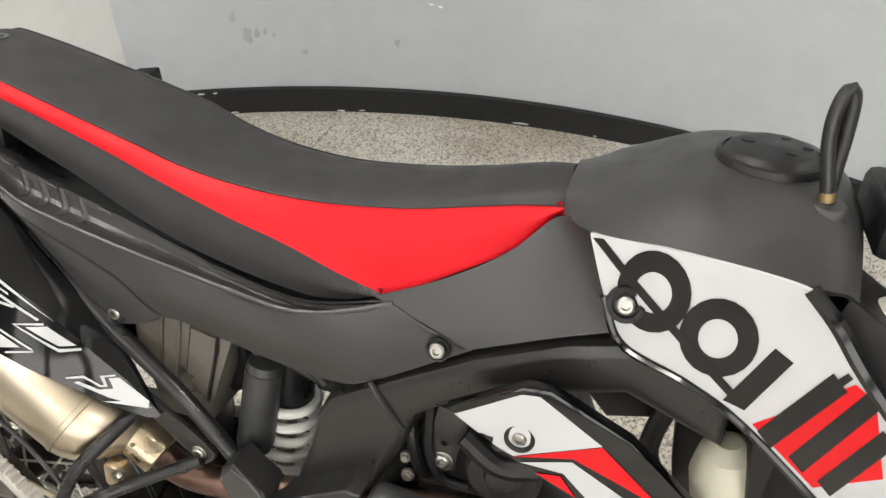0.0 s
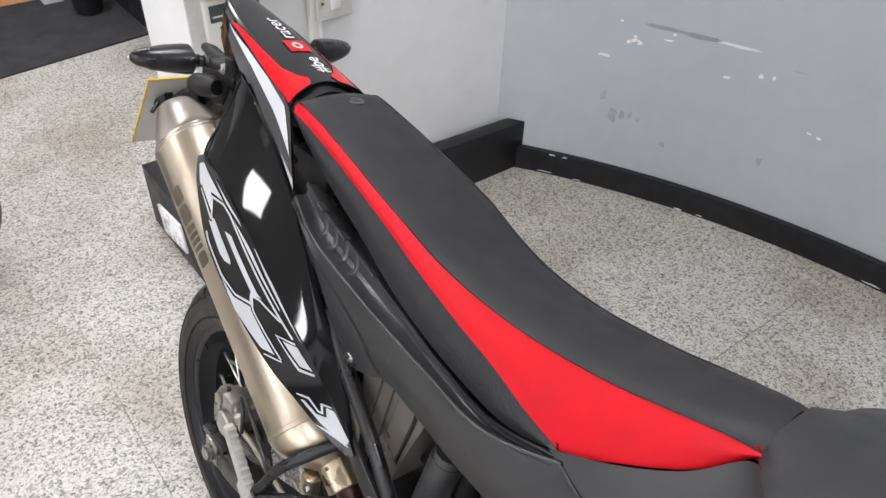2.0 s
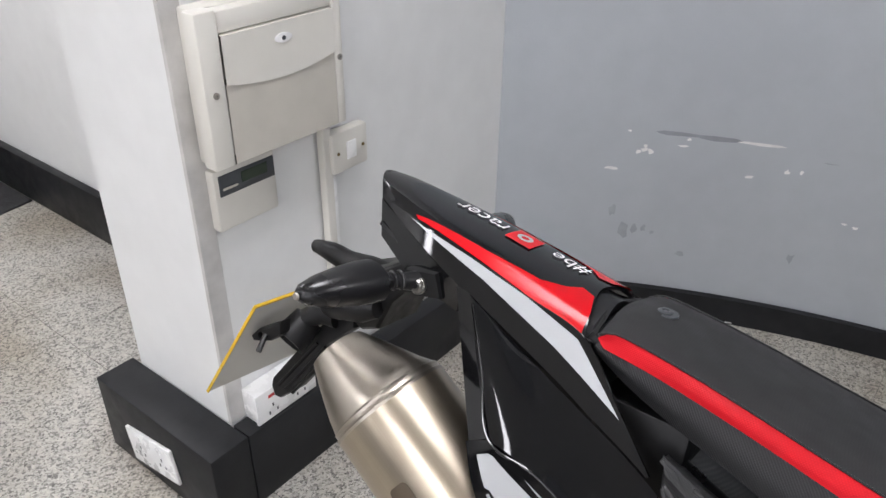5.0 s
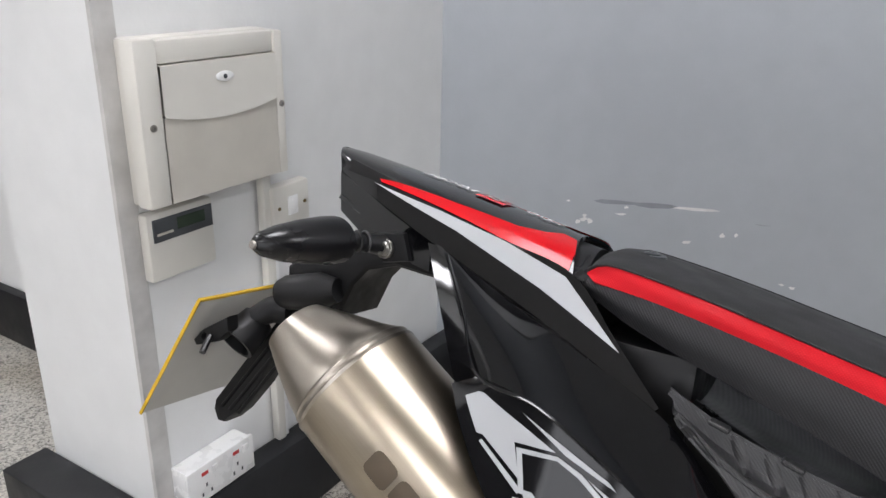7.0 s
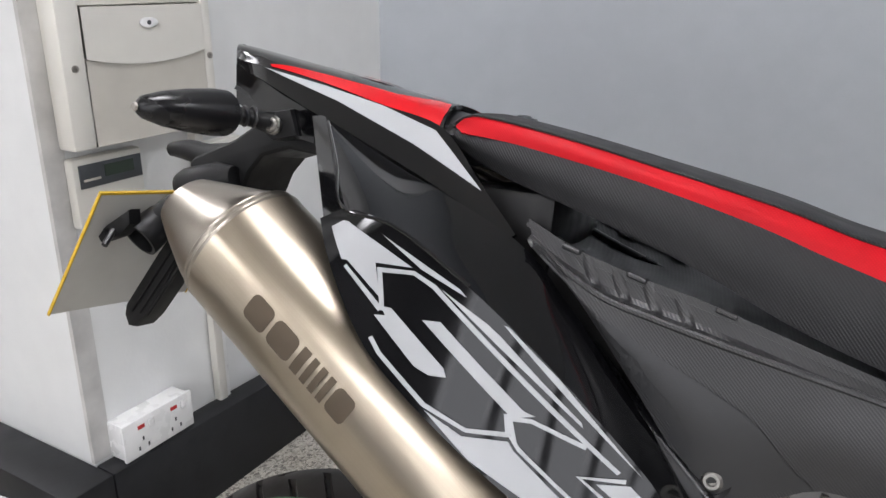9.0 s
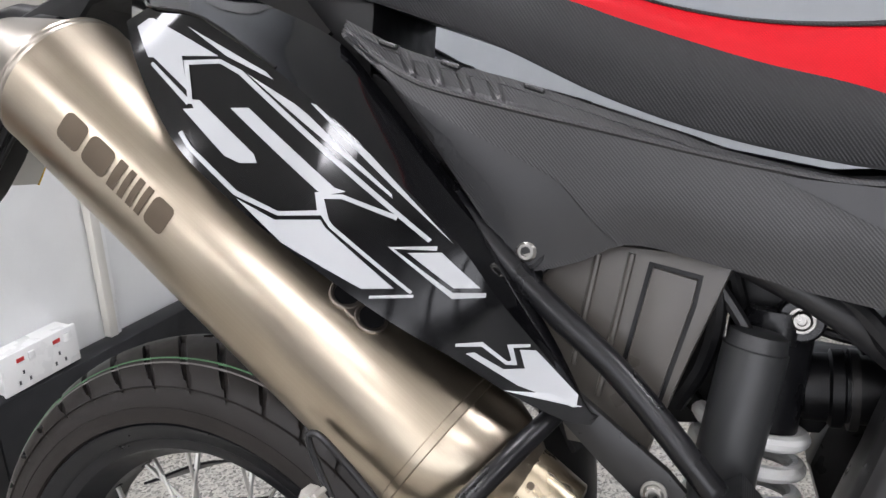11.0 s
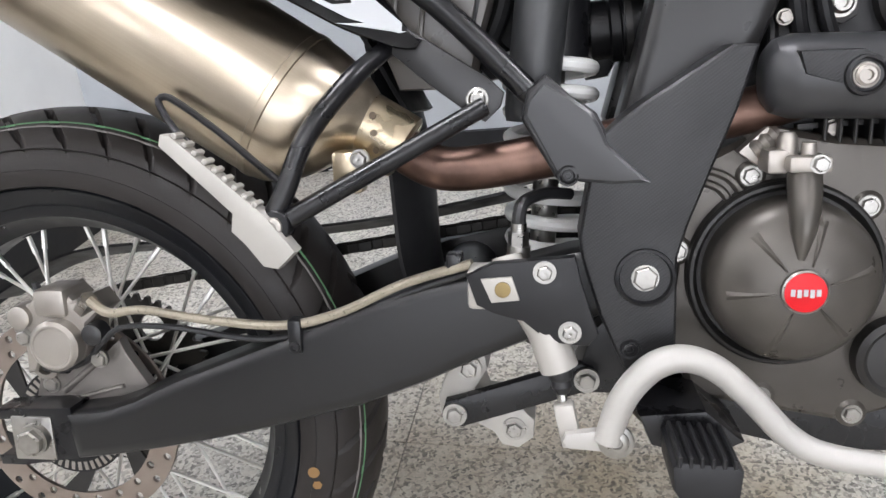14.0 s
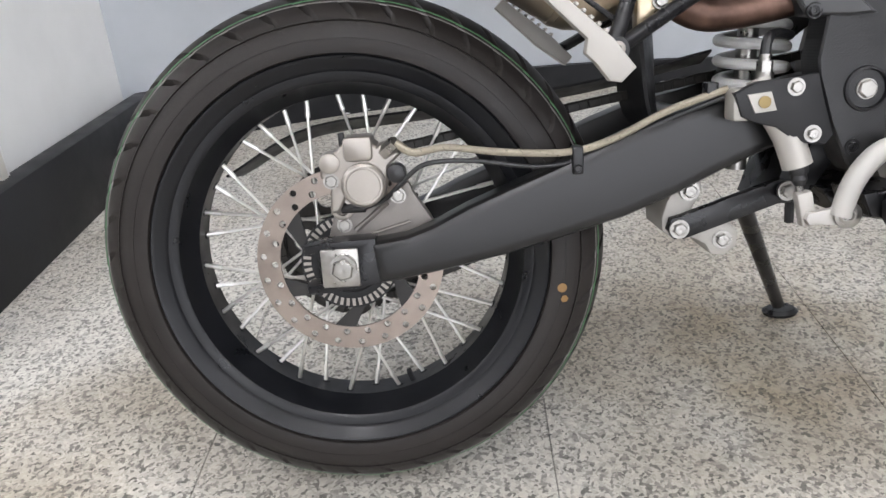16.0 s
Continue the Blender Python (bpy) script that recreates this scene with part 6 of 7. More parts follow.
coil = [(0.487 - 0.003 * math.cos(0) + 0.037 * math.cos(a), -0.02 + 0.037 * math.sin(a), 0.656 - 0.023 * a / (2 * math.pi)) for a in np.linspace(0.6 * math.pi, 2 * math.pi * 10.5, 120)]
part("spring", tube(coil, 0.0062, 10, 260), SPRING, shock, "white painted coil spring")
part("damper_rod", tube([(0.487, -0.02, 0.66), (0.47, -0.02, 0.38)], 0.012, 12), CHROME, shock)
part("top_eye", lathe([(-0.04, 0.0165), (-0.002, 0.0165), (0.0, 0.0145), (0.0, 0.0)], (0.507, -0.045, 0.7264), (0, -1, 0), 26), BLACK_PAINT, shock)
bolt(shock, (0.507, -0.046, 0.7264), 0.0072, tall=0.003, washer=0.0098)
part("inner_fender", slab([(0.455, 0.758), (0.5, 0.758), (0.53, 0.745), (0.535, 0.732), (0.47, 0.728)], -0.03, 0.04, 0.004), INNER, bike)
part("hose", tube([(0.42, -0.07, 0.785), (0.475, -0.08, 0.764), (0.525, -0.076, 0.741), (0.578, -0.056, 0.704)], 0.0105, 12), HOSE, bike)
part("cable", tube([(0.44, -0.06, 0.76), (0.48, -0.06, 0.7), (0.47, -0.055, 0.64)], 0.005, 8), HOSE, bike)
part("throttle_body", lathe([(0, 0.02), (0.004, 0.026), (0.02, 0.026), (0.022, 0.03), (0.03, 0.03), (0.032, 0.026), (0.06, 0.026), (0.064, 0.03), (0.075, 0.03)], (0.515, 0.01, 0.665), (1, 0, 0.1), 24), INNER, bike, "black throttle body and rubber boot")
part("linkage_clamp", lathe([(0, 0.031), (0.006, 0.031)], (0.549, 0.01, 0.668), (1, 0, 0.1), 24, False), CASE_DARK, bike)
part("starter_relay", slab([(0.523, 0.688), (0.56, 0.688), (0.55, 0.65), (0.537, 0.625), (0.518, 0.622), (0.516, 0.66)], 0.02, 0.07, 0.006), INNER, bike)
part("loom_plug", slab([(0.418, 0.68), (0.44, 0.7), (0.458, 0.695), (0.458, 0.63), (0.43, 0.625), (0.414, 0.645)], -0.02, 0.05, 0.006), INNER, bike)
part("relay_strap", tube([(0.515, 0.01, 0.712), (0.54, 0.005, 0.708), (0.565, 0.0, 0.708)], 0.004, 8), INNER, bike)
part("battery_tray", slab([(0.425, 0.79), (0.42, 0.7), (0.44, 0.655), (0.452, 0.66), (0.455, 0.71), (0.472, 0.73), (0.49, 0.76), (0.6, 0.75), (0.66, 0.78), (0.6, 0.8)], 0.0, 0.05, 0.004), INNER, bike)
for k, pts in enumerate(([(0.435, -0.05, 0.775), (0.45, -0.06, 0.735), (0.446, -0.05, 0.69), (0.43, -0.045, 0.65)], [(0.45, -0.04, 0.78), (0.462, -0.045, 0.745), (0.47, -0.03, 0.72)], [(0.43, -0.02, 0.66), (0.455, -0.02, 0.64), (0.475, -0.01, 0.655)], [(0.47, -0.075, 0.77), (0.5, -0.078, 0.752), (0.53, -0.076, 0.748), (0.56, -0.075, 0.722)])):
    part("wiring_loom", tube(pts, (0.008, 0.006, 0.007, 0.008)[k], 10), INNER, bike)
part("inner_guard", sheet([[(0.33, -0.06, 0.66), (0.345, -0.065, 0.56), (0.355, -0.07, 0.46), (0.38, -0.06, 0.42)], [(0.35, 0.0, 0.67), (0.372, 0.0, 0.56), (0.378, 0.0, 0.46), (0.39, 0, 0.42)], [(0.33, 0.06, 0.66), (0.345, 0.065, 0.56), (0.355, 0.07, 0.46), (0.38, 0.06, 0.42)]], 0.004, (1, 0, 0), 24, 12), MATT, bike, "black rear mudguard")
part("under_tray", sheet([[(0.12, -0.075, 0.82), (0.2, -0.08, 0.77), (0.3, -0.07, 0.7), (0.36, -0.06, 0.6)], [(0.12, 0, 0.85), (0.2, 0, 0.8), (0.3, 0, 0.72), (0.37, 0, 0.6)], [(0.12, 0.075, 0.82), (0.2, 0.08, 0.77), (0.3, 0.07, 0.7), (0.36, 0.06, 0.6)]], 0.004, (-1, 0, -1), 30, 10), MATT, bike, "black plastic inner mudguard")

# engine
engine = part("engine", slab([(0.585, 0.5), (0.6, 0.56), (0.65, 0.585), (0.7, 0.575), (0.76, 0.57), (0.82, 0.53), (0.85, 0.45), (0.82, 0.37), (0.72, 0.34), (0.6, 0.36), (0.575, 0.42)], -0.1, 0.09, 0.012, seg=3), CASE, bike, "dark bronze painted engine")
DOME = [(0.023, 0.063), (0.027, 0.0622), (0.032, 0.06), (0.038, 0.0545), (0.043, 0.046), (0.047, 0.0345), (0.0495, 0.024), (0.051, 0.014), (0.051, 0.0)]
part("clutch_cover", lathe([(-0.03, 0.063)] + DOME, (0.665, -0.107, 0.4695), (0, -1, 0), 64), CASE, engine)
part("cover_flange", lathe([(-0.03, 0.075), (0.004, 0.0745), (0.007, 0.0725), (0.0075, 0.07), (0.0, 0.066), (0.0, 0.05)], (0.665, -0.107, 0.4695), (0, -1, 0), 64), CASE_DARK, engine)


def on_dome(r, lift=0.0):
    """Depth of the clutch cover at a distance from its middle."""
    return -0.107 - lift - float(np.interp(r, [q for _, q in DOME[::-1]], [h for h, _ in DOME[::-1]]))


badge = part("badge", lathe([(0.0, 0.0165), (0.003, 0.0165), (0.004, 0.015), (0.0035, 0.0145)], (0.665, -0.158, 0.4695), (0, -1, 0), 36), CHROME, engine, "round red maker's badge")
part("badge_face", lathe([(0, 0.0147), (0.004, 0.0147), (0.0043, 0.0)], (0.665, -0.158, 0.4695), (0, -1, 0), 36), DECAL_RED, badge)
for k in range(5):
    part("badge_bar", box(0.6545 + 0.0044 * k, 0.6575 + 0.0044 * k, -0.1632, -0.1615, 0.467 - 0.001 * (k % 2), 0.472), DECAL_WHITE, badge)
for deg in (14, 74, 130, 187, 249, 311):
    ca, sa = math.cos(radians(deg)), math.sin(radians(deg))
    rib = [[], [], []]
    for r in (0.0185, 0.024, 0.032, 0.04, 0.047, 0.052):
        w = 0.0012 + 0.0036 * (r - 0.0185) / 0.0335
        for k, (side, up) in enumerate(((-w, -0.0008), (0.25 * w, 0.0017), (w, -0.0008))):
            rib[k].append((0.665 + r * ca - side * sa, on_dome(r, up), 0.4695 + r * sa + side * ca))
    part("cover_rib", sheet(rib, 0.0006, (0, -1, 0), 20, 5, straight_v=True), CASE, engine)
part("lever_housing", tube([(0.662, on_dome(0.022, -0.002), 0.492), (0.6635, -0.152, 0.51), (0.665, -0.147, 0.53), (0.666, -0.139, 0.548), (0.667, -0.133, 0.562)], [0.003, 0.0085, 0.0115, 0.0122, 0.0118], 16), CASE, engine)
part("clutch_lever", join(box(0.652, 0.682, -0.15, -0.122, 0.554, 0.566, 0.003), box(0.64, 0.656, -0.138, -0.11, 0.552, 0.57, 0.003), lathe([(-0.002, 0.0075), (0.012, 0.007), (0.016, 0.005)], (0.655, -0.13, 0.566), (0, 0, 1), 14), lathe([(0, 0.0055), (0.009, 0.005)], (0.668, -0.138, 0.566), (0, 0, 1), 12)), ALLOY, engine)
part("lever_arm", tube([(0.65, -0.12, 0.56), (0.642, -0.1, 0.568), (0.636, -0.088, 0.585)], 0.0055, 8), ALLOY, engine)
bolt(engine, (0.6725, -0.151, 0.5605), 0.0055, hexagon=True, tall=0.004)
for x, z in ((0.638, 0.5465), (0.7256, 0.5217), (0.5846, 0.487), (0.6543, 0.3634), (0.7262, 0.3495)):
    part("bolt_boss", lathe([(-0.03, 0.013), (0.0, 0.012), (0.002, 0.009)], (x, -0.1, z), (0, -1, 0), 18), CASE, engine)
    bolt(engine, (x, -0.103, z), 0.0065, hexagon=True, tall=0.003)
part("filter_cover", lathe([(0, 0.034), (0.012, 0.033), (0.015, 0.028), (0.013, 0.025), (0.015, 0.0)], (0.755, -0.1, 0.4), (0, -1, 0), 36), CASE_DARK, engine)
part("cylinder", slab([(0.66, 0.57), (0.655, 0.65), (0.68, 0.72), (0.8, 0.74), (0.84, 0.66), (0.82, 0.55)], -0.075, 0.08, 0.01), INNER, engine)
for k in range(5):
    part("fin", slab([(0.675, 0.58 + 0.014 * k), (0.675, 0.584 + 0.014 * k), (0.83, 0.592 + 0.014 * k), (0.83, 0.588 + 0.014 * k)], -0.085, 0.08), CASE_DARK, engine)
for pts in ([(0.598, -0.1, 0.543), (0.613, -0.104, 0.538), (0.622, -0.104, 0.528), (0.628, -0.102, 0.519)], [(0.6, -0.1, 0.553), (0.619, -0.104, 0.5465), (0.63, -0.104, 0.535), (0.638, -0.102, 0.521)]):
    part("case_ridge", tube(pts, 0.0035, 8), CASE, engine)
shield = part("heat_shield", loft([[Vector((0.6347 + 0.2 * f, -0.124 + 0.028 * math.sin(a) * w - 0.01 * math.sin(f * 3), 0.622 - 0.005 * f + 0.03 * w * math.cos(a))) for a in [2 * math.pi * k / 28 for k in range(28)]] for f, w in ((0, 0.35), (0.01, 0.62), (0.04, 0.88), (0.1, 1.0), (0.5, 1.0), (0.9, 0.95), (1, 0.8))]), SMOOTH, bike, "black exhaust heat shield")
part("recess", slab([(0.652, 0.639), (0.657, 0.623), (0.685, 0.614), (0.697, 0.607), (0.71, 0.618), (0.707, 0.633), (0.693, 0.639)], -0.1575, -0.141, 0.003), COVER_BLACK, shield)
part("screw_cup", lathe([(-0.004, 0.0145), (0.003, 0.0135), (0.004, 0.0115), (-0.001, 0.0105), (-0.001, 0.0)], (0.6947, -0.1575, 0.6212), (0, -1, 0), 26), MATT, shield)
bolt(shield, (0.6947, -0.1595, 0.6212), 0.0075, washer=0.009, tall=0.003, material=ALLOY)
part("mount_bracket", slab([(0.684, 0.671), (0.69, 0.661), (0.702, 0.658), (0.713, 0.664), (0.717, 0.7), (0.724, 0.74), (0.689, 0.745), (0.684, 0.71)], -0.085, -0.078, 0.002, [circle(0.699, 0.697, 0.003, 10)]), CASE_DARK, engine)
bolt(engine, (0.7003, -0.086, 0.6738), 0.0085, washer=0.0115, tall=0.004)
for pts, r in (([(0.655, -0.07, 0.73), (0.665, -0.085, 0.69), (0.675, -0.08, 0.65), (0.69, -0.075, 0.63)], 0.007), ([(0.65, -0.06, 0.7), (0.655, -0.075, 0.65), (0.648, -0.08, 0.61), (0.635, -0.085, 0.58)], 0.005), ([(0.68, -0.08, 0.74), (0.684, -0.086, 0.69), (0.7, -0.082, 0.645), (0.73, -0.08, 0.64)], 0.006), ([(0.72, -0.09, 0.72), (0.76, -0.095, 0.7), (0.8, -0.09, 0.705)], 0.012)):
    part("engine_hose", tube(pts, r, 10), INNER, engine)
for x, z, r in ((0.66, 0.665, 0.005), (0.664, 0.64, 0.006), (0.648, 0.585, 0.007), (0.7, 0.58, 0.006)):
    bolt(engine, (x, -0.088, z), r, hexagon=True, tall=0.004, material=ALLOY)
part("cam_cover", lathe([(0, 0.04), (0.012, 0.04), (0.016, 0.036), (0.016, 0.02), (0.02, 0.016)], (0.765, -0.075, 0.68), (0, -1, 0), 32), CASE_DARK, engine)
for k in range(9):
    part("fin", box(0.69 + 0.011 * k, 0.693 + 0.011 * k, -0.098, -0.07, 0.55, 0.6, 0.001, 1), CASE_DARK, engine)
part("cable_stop", slab([(0.625, 0.566), (0.645, 0.585), (0.662, 0.582), (0.66, 0.565), (0.64, 0.555)], -0.112, -0.1, 0.003), ALLOY, engine)
part("lever_spring", lathe([(0, 0.006), (0.004, 0.008), (0.008, 0.006), (0.012, 0.008), (0.016, 0.006), (0.02, 0.008), (0.024, 0.006)], (0.636, -0.11, 0.566), (0.8, 0, 0.6), 14), ALLOY, engine)
part("coolant_bottle", lathe([(0, 0.02), (0.01, 0.033), (0.08, 0.035), (0.105, 0.026), (0.115, 0.012)], (0.985, -0.085, 0.69), (-0.25, 0, 1), 24), TANK_WHITE, bike, "milky plastic coolant bottle")
part("coolant_hose", tube([(0.905, -0.06, 0.81), (0.9, -0.06, 0.79), (0.896, -0.06, 0.765), (0.897, -0.06, 0.74), (0.912, -0.06, 0.71), (0.93, -0.06, 0.68)], 0.01, 10), HOSE, bike)
part("radiator", slab([(0.91, 0.8), (0.95, 0.84), (1.06, 0.86), (1.12, 0.72), (1.08, 0.6), (0.95, 0.6), (0.922, 0.72)], -0.035, 0.12, 0.004), INNER, bike, "black radiator and hoses behind the shroud")
part("ignition_coil", slab([(0.82, 0.79), (0.9, 0.83), (0.93, 0.8), (0.895, 0.775), (0.85, 0.76)], -0.05, 0.1, 0.006), INNER, bike)

# rear brake pump, pedal, foot peg, linkage
pump = part("brake_pump", tube([(0.449, -0.13, 0.49), (0.455, -0.135, 0.47), (0.478, -0.136, 0.433), (0.4855, -0.138, 0.414), (0.49, -0.139, 0.4)], [0.012, 0.014, 0.0145, 0.0155, 0.0155], 16), SILVER, bike, "rear brake master cylinder")
part("pump_body", box(0.4185, 0.46, -0.147, -0.118, 0.45, 0.483, 0.004), SILVER, pump)
part("guard_plate", slab([(0.418, 0.479), (0.44, 0.489), (0.502, 0.494), (0.508, 0.47), (0.52, 0.432), (0.512, 0.422), (0.482, 0.425), (0.462, 0.442), (0.44, 0.448), (0.426, 0.455)], -0.151, -0.142, 0.003), MATT, pump, "black pump guard")
part("pump_window", slab([(0.43, 0.477), (0.454, 0.479), (0.46, 0.46), (0.438, 0.458)], -0.1535, -0.15, 0.001), SILVER, pump)
part("window_glass", lathe([(0, 0.0062), (0.002, 0.0062), (0.0022, 0.004)], (0.447, -0.1532, 0.469), (0, -1, 0), 18), BRASS, pump)
bolt(pump, (0.479, -0.152, 0.482), 0.006, tall=0.004, hexagon=True, washer=0.009)
bolt(pump, (0.498, -0.152, 0.434), 0.006, tall=0.004, hexagon=True, washer=0.009)
part("pump_rod", tube([(0.487, -0.136, 0.405), (0.495, -0.145, 0.36)], 0.004, 8), CHROME, pump)
part("pump_boot", lathe([(-0.002, 0.0105), (0.006, 0.01), (0.009, 0.008), (0.014, 0.0085), (0.02, 0.005)], (0.4905, -0.139, 0.399), (0.1, -0.1, -1), 14), HOSE, pump)
part("rod_fork", turned(box(-0.008, 0.008, -0.007, 0.007, -0.02, 0.016, 0.002), Matrix.Translation((0.496, -0.147, 0.358)) @ Matrix.Rotation(radians(-12), 4, "Y")), SILVER, pump)
bolt(pump, (0.499, -0.156, 0.345), 0.006, tall=0.002)
part("banjo", join(tube([(0.4575, -0.122, 0.486), (0.4585, -0.122, 0.497)], 0.0095, 18, 2), tube([(0.458, -0.122, 0.496), (0.4585, -0.122, 0.508)], 0.0085, 6, 2), tube([(0.4585, -0.122, 0.507), (0.4588, -0.122, 0.515)], 0.0065, 14, 2)), CHROME, pump)
part("pump_hose", tube([(0.4585, -0.122, 0.513), (0.4595, -0.122, 0.524), (0.464, -0.118, 0.532), (0.48, -0.1, 0.535), (0.5, -0.085, 0.532)], [0.0058, 0.0055, 0.005, 0.005, 0.005], 10), HOSE, pump)
pedal = part("brake_pedal", tube([(0.5265, -0.161, 0.349), (0.5345, -0.162, 0.377), (0.546, -0.163, 0.398), (0.563, -0.164, 0.4145), (0.5835, -0.164, 0.419), (0.606, -0.164, 0.4105), (0.631, -0.165, 0.3885), (0.657, -0.167, 0.361), (0.682, -0.169, 0.3475), (0.726, -0.172, 0.341), (0.8, -0.178, 0.336)], [0.0105, 0.011, 0.011, 0.0105, 0.0102, 0.01, 0.0098, 0.0095, 0.009, 0.009, 0.009], 14, 60), PEDAL_WHITE, bike, "silver painted brake pedal")
part("pedal_eye", slab([(0.4945, 0.353), (0.492, 0.347), (0.4955, 0.341), (0.52, 0.339), (0.534, 0.338), (0.541, 0.348), (0.535, 0.358), (0.515, 0.356)], -0.161, -0.153, 0.002), PEDAL_WHITE, pedal)
bolt(pedal, (0.533, -0.166, 0.35), 0.01, tall=0.003, washer=0.014)
foot = part("foot_peg", slab([(0.566, 0.363), (0.572, 0.367), (0.61, 0.365), (0.614, 0.36), (0.612, 0.338), (0.604, 0.33), (0.59, 0.328), (0.574, 0.334), (0.567, 0.345)], -0.226, -0.166, 0.004, seg=2), MATT, bike, "black rubber rider foot peg")
for k in range(6):
    part("peg_rib", box(0.569 + 0.0074 * k, 0.5725 + 0.0074 * k, -0.2262, -0.168, 0.362, 0.3715 - 0.0003 * k, 0.001, 1), MATT, foot)
part("peg_mount", slab([(0.55, 0.37), (0.6, 0.375), (0.63, 0.35), (0.6, 0.335), (0.56, 0.345)], -0.16, -0.09, 0.004), BLACK_PAINT, bike)
part("lower_case", slab([(0.55, 0.36), (0.6, 0.37), (0.8, 0.34), (0.85, 0.3), (0.7, 0.3), (0.57, 0.33)], -0.07, 0.07, 0.006), BLACK_PAINT, bike)
link = part("suspension_link", slab([(0.38, 0.318), (0.384, 0.331), (0.396, 0.334), (0.51, 0.371), (0.522, 0.366), (0.525, 0.35), (0.515, 0.344), (0.4, 0.306), (0.388, 0.306)], -0.056, -0.044, 0.002), BLACK_PAINT, bike, "black suspension linkage bar")
rocker = part("suspension_rocker", slab([(0.376, 0.33), (0.382, 0.35), (0.395, 0.372), (0.408, 0.381), (0.422, 0.374), (0.424, 0.36), (0.412, 0.34), (0.42, 0.318), (0.436, 0.316), (0.455, 0.322), (0.468, 0.308), (0.466, 0.29), (0.452, 0.279), (0.436, 0.282), (0.428, 0.295), (0.412, 0.304), (0.39, 0.304), (0.377, 0.314)], -0.044, 0.03, 0.004), SILVER, bike, "alloy suspension rocker")
for x, y, z in ((0.393, -0.059, 0.319), (0.515, -0.064, 0.358), (0.448, -0.046, 0.3), (0.407, -0.05, 0.362)):
    bolt(rocker, (x, y, z), 0.008, hexagon=True, tall=0.005, washer=0.0115)
part("link_mount", slab([(0.5, 0.34), (0.54, 0.34), (0.58, 0.4), (0.56, 0.44), (0.52, 0.4)], -0.05, 0.05, 0.004), BLACK_PAINT, bike)
stand = part("side_stand", tube([(0.53, 0.11, 0.31), (0.56, 0.155, 0.265), (0.675, 0.31, 0.085)], [0.013, 0.0115, 0.0105], 14), BLACK_PAINT, bike, "black tubular side stand, folded out")
part("stand_foot", turned(lathe([(-0.006, 0.022), (0.0, 0.024), (0.006, 0.018)], (0, 0, 0), (0, 0, 1), 20), Matrix.Translation((0.685, 0.322, 0.068)) @ Matrix.Rotation(radians(13.5), 4, "X") @ Matrix.Diagonal((1.3, 0.8, 1, 1))), BLACK_PAINT, stand)
part("drain_hose", tube([(0.555, 0.02, 0.36), (0.556, 0.02, 0.3)], 0.006, 8), HOSE, bike)

for k in range(8):
    part("tooth", turned(box(-0.002, 0.002, 0.189, 0.214, 0.0, 0.004, 0.0008, 1), Matrix.Translation((0.223 + 0.0085 * k, 0, 0.6 - 0.0072 * k)) @ Matrix.Rotation(radians(40), 4, "Y")), SILVER, far_peg)

# number plate hanger, indicators
hang = part("plate_hanger", slab([(-0.05, 0.982), (-0.095, 0.975), (-0.135, 0.9785), (-0.164, 0.9695), (-0.195, 0.949), (-0.25, 0.925), (-0.2575, 0.918), (-0.2565, 0.9055), (-0.24, 0.9), (-0.228, 0.889), (-0.225, 0.874), (-0.21, 0.868), (-0.186, 0.878), (-0.171, 0.9165), (-0.156, 0.9345), (-0.124, 0.945), (-0.0945, 0.943), (-0.05, 0.942)], -0.036, 0.036, 0.008, seg=3), INNER, bike, "black plastic number plate hanger")
part("hanger_lug", slab([(-0.1, 0.985), (-0.137, 0.978), (-0.137, 0.962), (-0.12, 0.953), (-0.09, 0.96)], -0.066, -0.04, 0.005), INNER, hang)
part("hanger_lug", slab([(-0.1, 0.985), (-0.137, 0.978), (-0.137, 0.962), (-0.12, 0.953), (-0.09, 0.96)], 0.04, 0.066, 0.005), INNER, hang)
part("cable_cover", lathe([(-0.005, 0.006), (0.0, 0.014), (0.01, 0.018), (0.05, 0.019), (0.07, 0.012)], (-0.25, -0.05, 0.893), (1, 0.1, 0.25), 22), INNER, hang)
part("hanger_stay", slab([(-0.2284, 0.885), (-0.25, 0.883), (-0.2741, 0.8493), (-0.3017, 0.8126), (-0.3515, 0.7404), (-0.353, 0.7278), (-0.346, 0.715), (-0.336, 0.7155), (-0.3194, 0.732), (-0.2904, 0.7722), (-0.2644, 0.8225), (-0.225, 0.862)], -0.03, 0.0, 0.006), INNER, hang)
for k in range(3):
    part("stay_rib", tube([(-0.277 + 0.013 * k, -0.031, 0.822), (-0.338 + 0.013 * k, -0.031, 0.736)], 0.0022, 6), INNER, hang)
part("plate_lamp", lathe([(-0.02, 0.008), (-0.018, 0.019), (0.012, 0.022), (0.018, 0.022), (0.018, 0.018), (0.0, 0.016), (0.0, 0.0)], (-0.292, -0.05, 0.84), (-0.1, -0.75, -0.6), 24), INNER, hang)
part("lamp_neck", tube([(-0.25, -0.03, 0.87), (-0.27, -0.035, 0.868), (-0.287, -0.045, 0.856)], [0.016, 0.015, 0.012], 12), INNER, hang)
part("plate_bolt_tab", slab([(-0.288, 0.864), (-0.322, 0.842), (-0.3345, 0.828), (-0.33, 0.822), (-0.302, 0.833), (-0.286, 0.848)], -0.085, -0.07, 0.003, [circle(-0.319, 0.834, 0.004, 10)]), INNER, hang)
part("tab_screw", tube([(-0.31, -0.085, 0.838), (-0.304, -0.1, 0.824)], 0.0035, 8), HOSE, hang)
